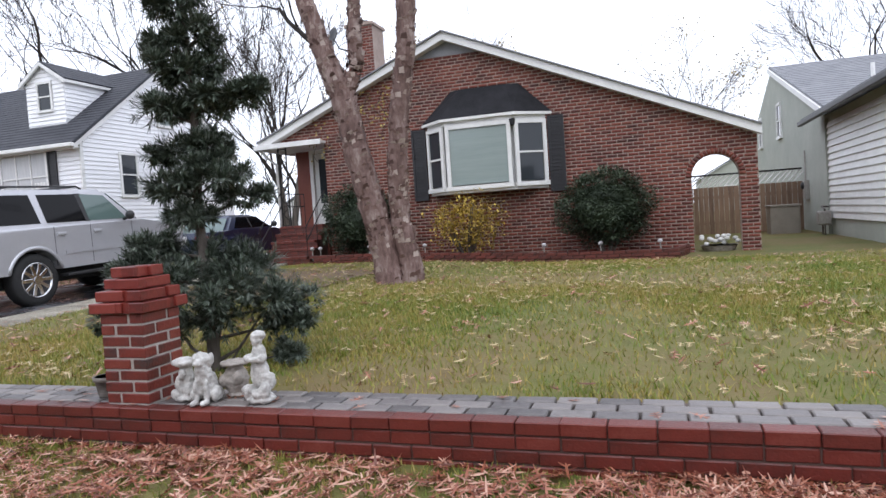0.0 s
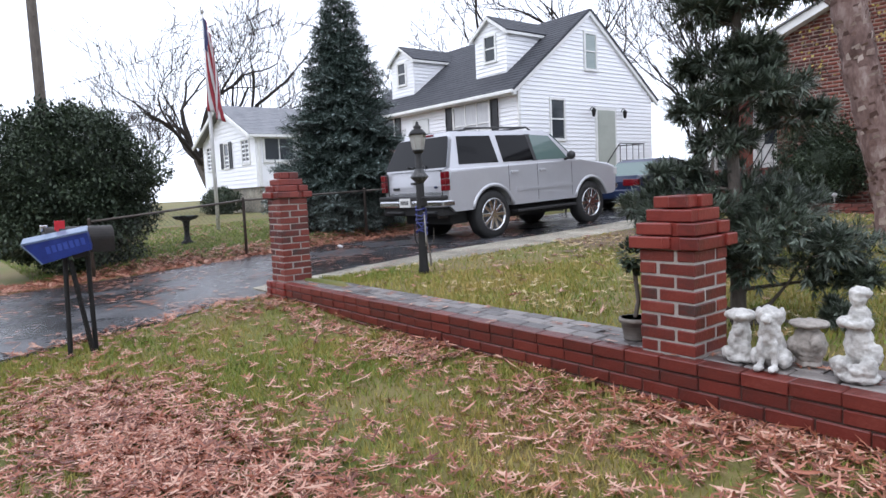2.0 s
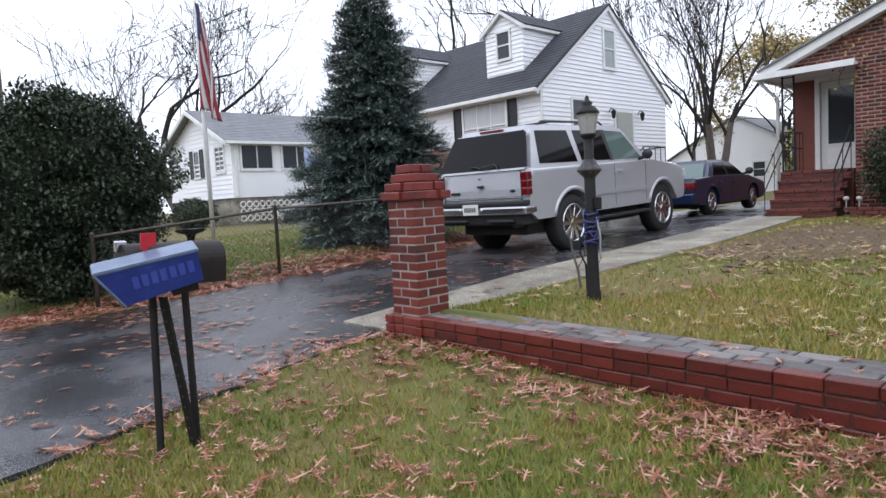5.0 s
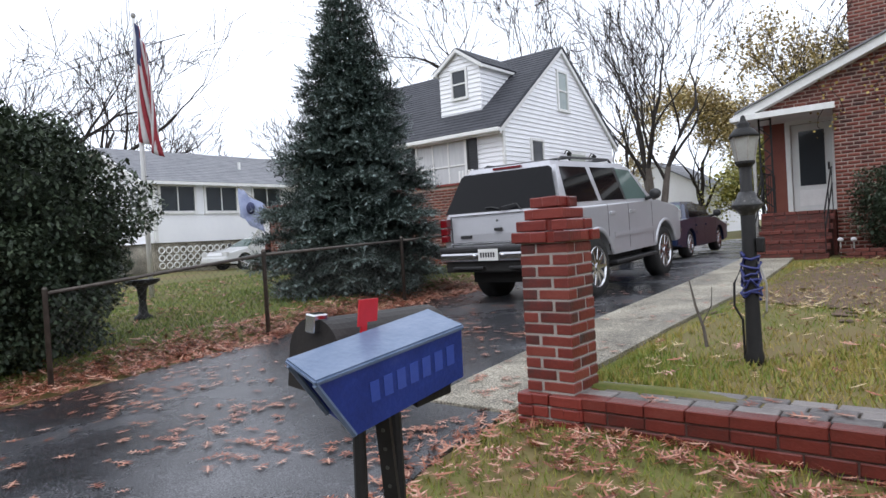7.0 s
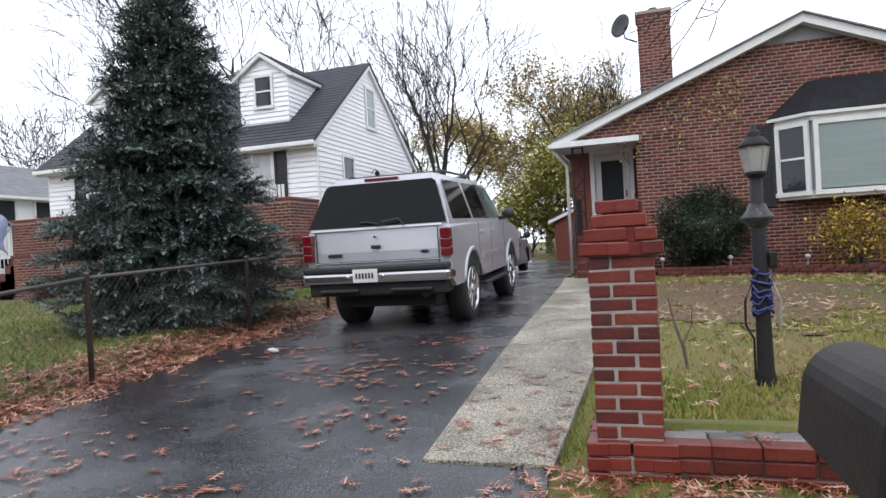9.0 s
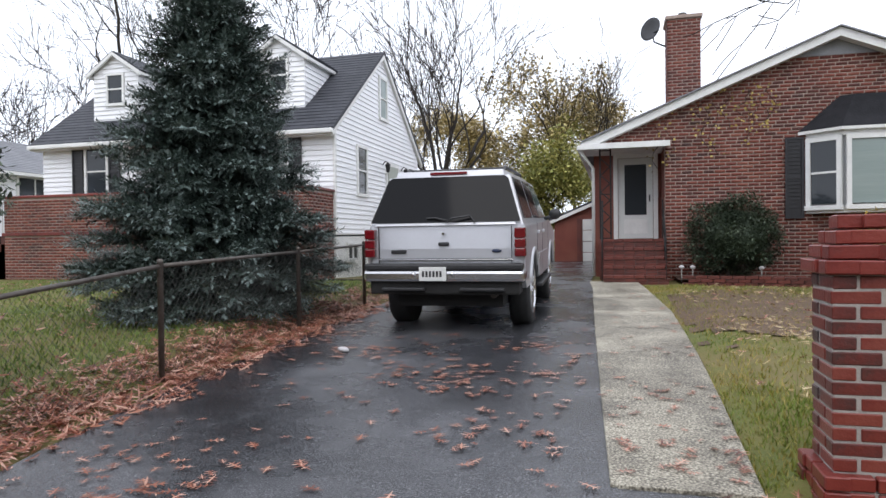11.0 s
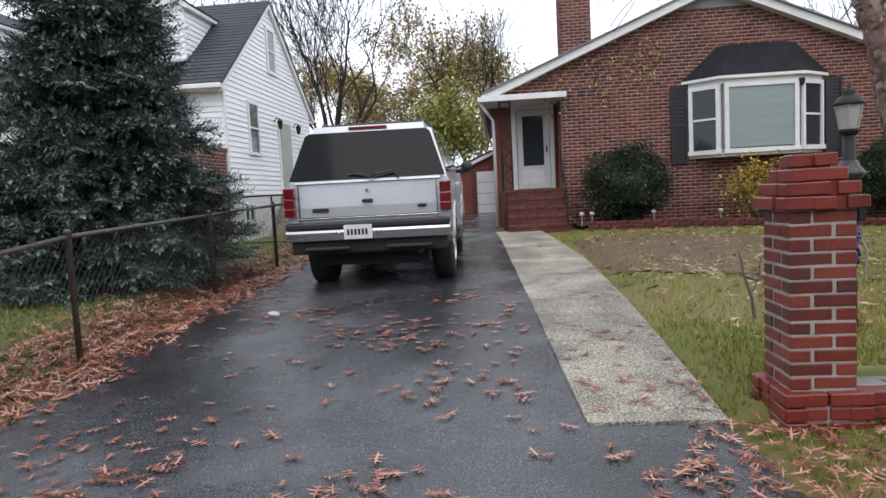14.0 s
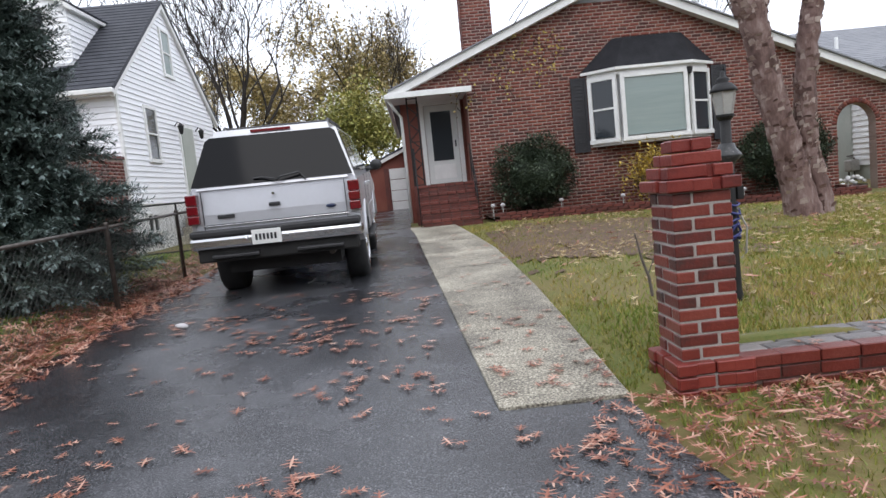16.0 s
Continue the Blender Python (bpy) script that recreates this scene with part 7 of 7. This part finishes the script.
def side_stoop():
    s = thing("side_stoop", "concrete stoop with black iron railing at the side door", "steps")
    part("landing", bx(WX + 0.02, WX + 1.1, 17.7, 19.0, 0.4, 1.62, 0.01), M_CONC, s)
    for k in range(4):
        part("step", bx(WX + 0.1, WX + 1.05, 17.68 - 0.26 * (k + 1), 17.7 - 0.26 * k, 0.4, 1.4 - 0.22 * k, 0.01), M_CONC, s)
    for y in (17.72, 18.05, 18.38, 18.7, 18.98):
        part("baluster", tube(bmesh.new(), [(WX + 1.06, y, 1.6), (WX + 1.06, y, 2.45)], 0.012, 5), M_IRON, s)
    part("rail", tube(bmesh.new(), [(WX + 1.06, 16.6, 1.4), (WX + 1.06, 17.7, 2.45), (WX + 1.06, 19.0, 2.45), (WX + 0.05, 19.0, 2.45)], 0.018, 6), M_IRON, s)
    return s


side_stoop()


def foundation_window():
    w = thing("window_1", "small dark basement window in the white foundation", "window", kind="structure")
    window(w, lambda u, o, z: (WX + 0.016 + o, u, z), 14.9, 15.6, 0.95, 1.4, 2, 1, 0.05, None, "sash")
    return w


foundation_window()


def bed_edging():
    e = thing("bed_edging", "low red brick edging round the planted bed", "edging", kind="structure")
    path = [(-7.3, 13.0), (0.35, 12.95), (0.62, 14.3)]
    for (ax, ay), (bx_, by) in zip(path, path[1:]):
        L = math.hypot(bx_ - ax, by - ay)
        n = int(L / 0.215)
        rz = math.degrees(math.atan2(by - ay, bx_ - ax))
        for k in range(n):
            t = (k + 0.5) / n
            x, y = ax + (bx_ - ax) * t, ay + (by - ay) * t
            g = ground_z(x, y)
            for r in range(3):
                lay(ME_EDGE, e, x + (0.1 * math.cos(math.radians(rz)) if r % 2 else 0), y, g + 0.02 + 0.066 * r, rz)
    return e


ME_EDGE = brick_mesh("brick", 0.208, 0.1, 0.06, M_STEP)
bed_edging()
bed = raw("planting_bed", [(x, y, ground_z(x, y) + 0.1 + 0.02 * noise.noise((x * 3, y * 3, 1))) for y in np.linspace(13.02, 14.42, 9) for x in np.linspace(-7.35, 0.5, 40)],
          [(j * 40 + i, j * 40 + i + 1, (j + 1) * 40 + i + 1, (j + 1) * 40 + i) for j in range(8) for i in range(39)], M_MULCH, smooth=True)
tagged(bed, "dark mulched planting bed under the bay window", "planting bed", kind="structure")


def path_light(x, y):
    p = thing("path_light", "small white solar path light on a short stake", "path light", pose(x, y, ground_z(x, y) + 0.1), group="path lights along the bed")
    part("stake", tube(bmesh.new(), [(0, 0, -0.05), (0, 0, 0.2)], 0.012, 6), M_SOLDER, p)
    part("globe", ellipsoid(bmesh.new(), (0, 0, 0.23), (0.05, 0.05, 0.04), 10), M_STRIPE_W, p, smooth=True)
    return p


for q in (-7.3, -7.1, -5.9, -4.62, -2.1, -1.0, 0.1):
    path_light(q, 13.12)


def dry_stick():
    s = thing("dead_sapling", "thin dead forked sapling stem in the lawn", "sapling", pose(-7.1, 4.83, 0.31))
    part("stem", tube(bmesh.new(), [(0.03, 0, -0.05), (0.0, 0, 0.2), (-0.05, 0.0, 0.36), (-0.09, 0, 0.56)], [0.014, 0.012, 0.01, 0.005], 6), M_BARK, s)
    part("twig", tube(bmesh.new(), [(-0.01, 0, 0.22), (0.06, 0.02, 0.36), (0.07, 0.02, 0.5)], [0.007, 0.005, 0.003], 5), M_BARK, s)
    return s


dry_stick()
M_FENCEW = material("weathered_fence_wood", [(0.2, (0.12, 0.075, 0.05)), (0.8, (0.26, 0.17, 0.11))], 3, 0.8, bump=0.4, stretch=(4, 4, 0.5), rand=0.4)
M_TAN = material("tan_painted_metal", [(0.2, (0.2, 0.18, 0.15)), (0.8, (0.28, 0.25, 0.21))], 5, 0.5, bump=0.1)


def wood_fence():
    f = thing("wood_fence", "brown board fence across the side yard", "fence")
    x = 0.55
    while x < 4.1:
        part("fence_board", bx(x, x + 0.135, 22.0, 22.03, 0.2, 1.75, 0.004), M_FENCEW, f)
        x += 0.145
    for z in (0.6, 1.4):
        part("fence_rail", bx(0.5, 4.15, 22.03, 22.08, z, z + 0.09), M_FENCEW, f)
    x = 0.6
    while x < 4.0:
        part("lattice_slat", tube(bmesh.new(), [(x, 22.015, 1.78), (x + 0.3, 22.015, 2.1)], 0.018, 4), M_TRIM, f)
        x += 0.16
    part("lattice_cap", bx(0.5, 4.15, 21.99, 22.04, 2.1, 2.15), M_IRON, f)
    return f


wood_fence()


def yard_box():
    b = thing("utility_cabinet", "tan metal cabinet against the stucco house", "cabinet")
    part("body", bx(3.0, 3.75, 20.2, 20.9, 0.2, 1.05, 0.02), M_TAN, b)
    part("lid", bx(2.97, 3.78, 20.17, 20.93, 1.05, 1.1, 0.01), M_TAN, b)
    return b


def meter():
    m = thing("gas_meter", "gray gas meter with pipes at the stucco wall", "gas meter")
    part("body", bx(3.85, 4.15, 18.55, 18.85, 0.55, 0.9, 0.04), M_SOLDER, m)
    part("pipe", tube(bmesh.new(), [(4.0, 18.6, 0.2), (4.0, 18.6, 0.95), (4.0, 18.9, 1.0), (4.15, 18.9, 1.0)], 0.025, 6), M_RUST, m)
    part("pipe", tube(bmesh.new(), [(4.0, 18.85, 0.2), (4.0, 18.85, 0.7)], 0.025, 6), M_RUST, m)
    e = thing("electric_meter", "round electric meter on the stucco wall", "electric meter")
    part("box", bx(4.08, 4.2, 21.3, 21.6, 1.2, 1.75, 0.01), M_SOLDER, e)
    part("dial", ellipsoid(bmesh.new(), (4.06, 21.45, 1.6), (0.06, 0.11, 0.11), 12), M_BLACK, e)
    part("conduit", tube(bmesh.new(), [(4.14, 21.45, 1.7), (4.14, 21.45, 2.6)], 0.025, 6), M_SOLDER, e)


yard_box()
meter()
M_WHITEFLOWER = material("white_petals", [(0.2, (0.6, 0.6, 0.58)), (0.8, (0.78, 0.77, 0.74))], 8, 0.7, bump=0)


def flower_tub():
    t = thing("flower_tub", "low planter of white blooms inside the brick arch", "planter", pose(1.25, 14.75, 0.28))
    part("tub", lathe(bmesh.new(), [(0.28, 0), (0.36, 0.14), (0.38, 0.14), (0.33, 0.12)], 16), M_STONE, t)
    rng = random.Random(3)
    for k in range(16):
        a, r = rng.uniform(0, 6.28), 0.36 * rng.random() ** 0.5
        part("bloom", ellipsoid(bmesh.new(), (r * math.cos(a) * 1.1, r * math.sin(a) * 0.6, rng.uniform(0.16, 0.34)), (0.055, 0.05, 0.042), 8), M_WHITEFLOWER, t)
    return t


flower_tub()


def cable(pts, label):
    c = thing("overhead_cable", label, "cable")
    a, b = Vector(pts[0]), Vector(pts[1])
    q = [a.lerp(b, k / 14) + Vector((0, 0, -0.5 * math.sin(math.pi * k / 14))) for k in range(15)]
    part("wire", tube(bmesh.new(), q, 0.012, 5), M_IRON, c)


cable([(-21.0, 9.0, 6.9), (-52, 2, 7.5)], "thin dark cable near the flagpole's top")


def utility_pole(x, y):
    p = thing("utility_pole", "tall weathered dark brown wooden utility pole", "pole", pose(x, y, ground_z(x, y)))
    part("pole", lathe(bmesh.new(), [(0.16, -0.1), (0.155, 0.4), (0.15, 3.0), (0.14, 6.0), (0.125, 9.2), (0.11, 9.25)], 14), M_BARK, p, smooth=True)
    for k in range(6):
        part("step_bolt", tube(bmesh.new(), [(0.13 * (1 if k % 2 else -1), 0, 4 + k * 0.5), (0.26 * (1 if k % 2 else -1), 0, 4 + k * 0.5)], 0.012, 6), M_IRON, p)


utility_pole(-23.7, 3.25)


def porch_chair():
    c = thing("porch_chair", "white slatted chair on the neighbour's brick porch", "chair", pose(-15.85, 13.55, 2.1))
    for x in (-0.25, 0.25):
        for y in (-0.22, 0.22):
            part("leg", tube(bmesh.new(), [(x, y, -0.36), (x, y, 0.12 if y < 0 else 0.6)], 0.02, 5), M_TRIM, c)
        part("armrest", bx(x - 0.03, x + 0.03, -0.26, 0.24, 0.28, 0.31), M_TRIM, c)
    part("seat", bx(-0.26, 0.26, -0.24, 0.24, 0.06, 0.1), M_TRIM, c)
    for k in range(5):
        part("slat", bx(-0.24 + 0.105 * k, -0.18 + 0.105 * k, 0.2, 0.23, 0.15, 0.95), M_TRIM, c)
    return c


porch_chair()
litter = part("litter", ellipsoid(bmesh.new(), (0, 0, 0), (0.06, 0.04, 0.025), 8), M_STRIPE_W)
litter.matrix_world = pose(-11.12, 5.9, base_z(5.9) + 0.06, 8, 12, 30)
tagged(litter, "crumpled white paper scrap on the wet driveway", "litter")


# ---- fallen leaves and grass ----
def oak_leaf():
    """One pin-oak leaf, about 1 long: a narrow blade with slender lobes reaching forward, lightly cupped."""
    v, f = [], []

    def piece(pts):
        k = len(v)
        v.extend((x - 0.5, y, 0.14 * abs(y) + 0.2 * (x - 0.5) ** 2) for x, y in pts)
        f.extend((k, k + j, k + j + 1) for j in range(1, len(pts) - 1))
    piece([(-0.14, -0.01), (0.12, -0.03), (0.4, -0.055), (0.75, -0.04), (1.0, 0.0), (0.75, 0.04), (0.4, 0.055), (0.12, 0.03), (-0.14, 0.01)])
    for x, l, sw in ((0.2, 0.24, 0.02), (0.44, 0.42, 0.14), (0.68, 0.28, 0.16)):
        for s in (1, -1):
            piece([(x - 0.045, s * 0.03), (x + sw * 0.5 - 0.03, s * l * 0.6), (x + sw, s * l), (x + sw * 0.5 + 0.055, s * l * 0.62), (x + 0.06, s * 0.035)][::s])
    return np.array(v), np.array(f)


LV, LF = oak_leaf()


def scatter_leaves(name, label, places, size, lift, seed, mat=M_LEAF, tilt=0.3):
    rng = np.random.default_rng(seed)
    v, f = [], []
    for x, y, z in places:
        s = size * rng.uniform(0.65, 1.3)
        m = np.array(Euler((rng.normal(0, tilt), rng.normal(0, tilt), rng.uniform(0, 6.28))).to_matrix())
        f.append(LF + len(v) * len(LV))
        c = LV * np.array([1, 1, rng.uniform(-0.2, 6 * tilt)])
        v.append(c @ m.T * s + np.array([x, y, z + lift + rng.uniform(0, 0.06 * tilt)]))
    ob = raw(name, np.concatenate(v), np.concatenate(f), mat)
    return tagged(ob, label, "leaves", kind="stuff")


def spots(n, seed, x0, x1, y0, y1, z_at, keep=None):
    rng, out = random.Random(seed), []
    while len(out) < n:
        x, y = rng.uniform(x0, x1), rng.uniform(y0, y1)
        if keep is None or rng.random() < keep(x, y):
            out.append((x, y, z_at(x, y)))
    return out


def patchy(x, y, s, t0, t1, o=0.0):
    return smooth(noise.noise((x * s, y * s, 5.3 + o)), t0, t1)


drv = lambda x, y: base_z(y) + 0.04
scatter_leaves("leaves_on_drive", "rust-brown oak leaves stuck to the wet driveway", spots(900, 1, -11.9, -7.8, 0.2, 12, drv, lambda x, y: (0.12 + 0.88 * patchy(x, y, 1.1, 0.0, 0.4)) * (1 if x < drive_right(y) - 0.05 else 0) * (1.0 if y < 7 else 0.35)), 0.105, 0.004, 1, tilt=0.03)
scatter_leaves("leaves_at_drive_mouth", "rust-brown oak leaves gathered at the driveway's edge", spots(260, 2, -8.3, -7.2, 0.6, 3.3, ground_z, lambda x, y: math.exp(-((x - drive_right(y)) / 0.22) ** 2)), 0.09, 0.03, 2)
bank = spots(3600, 3, -13.3, -11.75, 0.6, 12.0, ground_z, lambda x, y: math.exp(-((x + 12.3) / 0.42) ** 2) * (1.0 if y < 9 else 0.4))
scatter_leaves("leaves_along_fence", "deep drift of rust-brown oak leaves along the fence", bank, 0.12, 0.03, 3)
scatter_leaves("leaves_along_wall", "drift of rust-brown oak leaves against the brick wall", spots(4200, 4, -7.5, 4.6, 1.7, 3.04, ground_z, lambda x, y: smooth(y, 2.3 - 0.5 * smooth(x, -3, -1), 2.95) * (0.3 + 0.7 * patchy(x, y, 0.9, -0.25, 0.3)) * (0.55 + 0.45 * smooth(x, -4, -1.5))), 0.1, 0.02, 4)
verge = lambda x, y: 0 if x < drive_right(y) + 0.1 else (0.22 + 0.78 * patchy(x, y, 0.75, 0.05, 0.42)) * (1.0 if y > 0.8 else 0.7)
scatter_leaves("leaves_on_verge", "rust-brown oak leaves scattered over the front verge", spots(6600, 5, -7.6, 4.5, -1.2, 2.9, ground_z, verge), 0.084, 0.03, 5)
scatter_leaves("leaf_drift", "thick drift of pinkish-brown oak leaves on the verge", spots(2600, 15, -6.6, -1.8, 0.2, 1.9, ground_z, lambda x, y: math.exp(-((x + 4.2) / 1.2) ** 2 - ((y - 1.0 - 0.12 * (x + 4.2)) / 0.38) ** 2)), 0.092, 0.03, 15)
M_LEAFPALE = material("pale_fallen_leaf", [(0.1, (0.18, 0.095, 0.035)), (0.5, (0.37, 0.26, 0.11)), (0.9, (0.56, 0.46, 0.27))], 3, 0.5, bump=0, island=0.9)
scatter_leaves("leaves_on_lawn", "pale and brown fallen leaves dotted over the walled lawn", spots(4200, 6, -7.5, 4.5, 3.7, 12.8, ground_z, lambda x, y: 0.25 + 0.75 * patchy(x, y, 0.5, -0.2, 0.3)), 0.075, 0.022, 6, M_LEAFPALE)
scatter_leaves("brown_leaves_on_lawn", "a few rust-brown oak leaves on the walled lawn", spots(450, 7, -7.5, 4.5, 3.6, 12.8, ground_z), 0.1, 0.03, 7)
scatter_leaves("leaves_on_wall_top", "oak leaves lying on the gray wall pavers", spots(60, 8, -7.0, 2.5, 3.08, 3.42, lambda x, y: WALL_TOP), 0.1, 0.006, 8, tilt=0.1)
scatter_leaves("leaves_on_walk", "oak leaves lying on the concrete walk", spots(110, 9, -8.6, -7.8, 3.3, 11.5, lambda x, y: base_z(y) + 0.052, lambda x, y: (1.0 if y < 5 else 0.35) if x > walk_x(y) else 0), 0.095, 0.005, 9, tilt=0.07)
scatter_leaves("leaves_in_neighbour_yard", "brown fallen leaves dotted over the neighbour's lawn", spots(700, 10, -21, -12.8, 2, 12.5, ground_z), 0.11, 0.03, 10)


def grass(name, label, n, seed, x0, x1, y0, y1, h, w, keep, mat=M_GRASS):
    rng = np.random.default_rng(seed)
    v = np.empty((n * 3, 3), dtype=np.float32)
    k = 0
    while k < n:
        x, y = rng.uniform(x0, x1), rng.uniform(y0, y1)
        if rng.random() > keep(x, y):
            continue
        z = ground_z(x, y) - 0.005
        a, t = rng.uniform(0, 6.28), rng.uniform(0, 6.28)
        hh, l = h * rng.uniform(0.5, 1.3), h * rng.uniform(0.1, 0.9)
        dx, dy = 0.5 * w * math.cos(a), 0.5 * w * math.sin(a)
        v[k * 3:k * 3 + 3] = ((x - dx, y - dy, z), (x + dx, y + dy, z), (x + l * math.cos(t), y + l * math.sin(t), z + hh))
        k += 1
    ob = raw(name, v, np.arange(n * 3).reshape(-1, 3), mat)
    return tagged(ob, label, "grass", kind="stuff")


bare = lambda x, y: 1 - 0.95 * math.exp(-(((x + 6.3) / 2.2) ** 2 + ((y - 9.2) / 3.3) ** 2) * 1.1)
grass("verge_grass", "short damp green and straw grass of the front verge", 115000, 11, -7.7, 3.5, -0.8, 3.05, 0.05, 0.009, lambda x, y: (0 if x < drive_right(y) + 0.04 else 0.32 + 0.68 * patchy(x, y, 0.9, -0.15, 0.3, 3)))
grass("lawn_grass", "short green and straw grass of the walled lawn", 120000, 12, -8.1, 4.15, 3.3, 12.95, 0.05, 0.012, lambda x, y: bare(x, y) * (0.2 + 0.8 * patchy(x, y, 0.6, -0.25, 0.3, 3)) * (1.0 if y < 8 else 0.6) * (0 if x < walk_right(y) + 0.01 or (y < 3.53 and x > -7.6) else 1))
grass("neighbour_grass", "short green grass beyond the chain-link fence", 45000, 13, -22, -12.5, 1.5, 12.8, 0.055, 0.016, lambda x, y: 1.0 if x > -17 else 0.5, M_GRASSGREEN)


def bare_patch():
    """Worn brown soil showing through the lawn beside the walk."""
    xs, ys = np.arange(-7.7, -2.8, 0.1), np.arange(5.2, 12.9, 0.1)
    idx, v, f = {}, [], []
    ins = lambda x, y: math.exp(-(((x + 6.3) / 2.1) ** 2 + ((y - 9.2) / 3.3) ** 2)) + 0.35 * noise.noise((x * 1.4, y * 1.4, 7)) + 0.2 * noise.noise((x * 5, y * 5, 2)) > 0.5
    def vid(i, j):
        if (i, j) not in idx:
            x, y = float(xs[i]), float(ys[j])
            idx[(i, j)] = len(v)
            v.append((x, y, ground_z(x, y) + 0.016 + 0.012 * noise.noise((x * 1.7, y * 1.7, 0.3))))
        return idx[(i, j)]
    for i in range(len(xs) - 1):
        for j in range(len(ys) - 1):
            if ins(xs[i], ys[j]):
                f.append((vid(i, j), vid(i + 1, j), vid(i + 1, j + 1), vid(i, j + 1)))
    ob = raw("bare_soil", v, f, M_DIRT, smooth=True)
    return tagged(ob, "worn brown patch of bare soil in the lawn", "soil", kind="structure")


bare_patch()
grass("patch_grass", "thin straw tufts over the worn soil", 5000, 14, -7.6, -4.0, 6.6, 12.4, 0.05, 0.01, lambda x, y: 0.5)
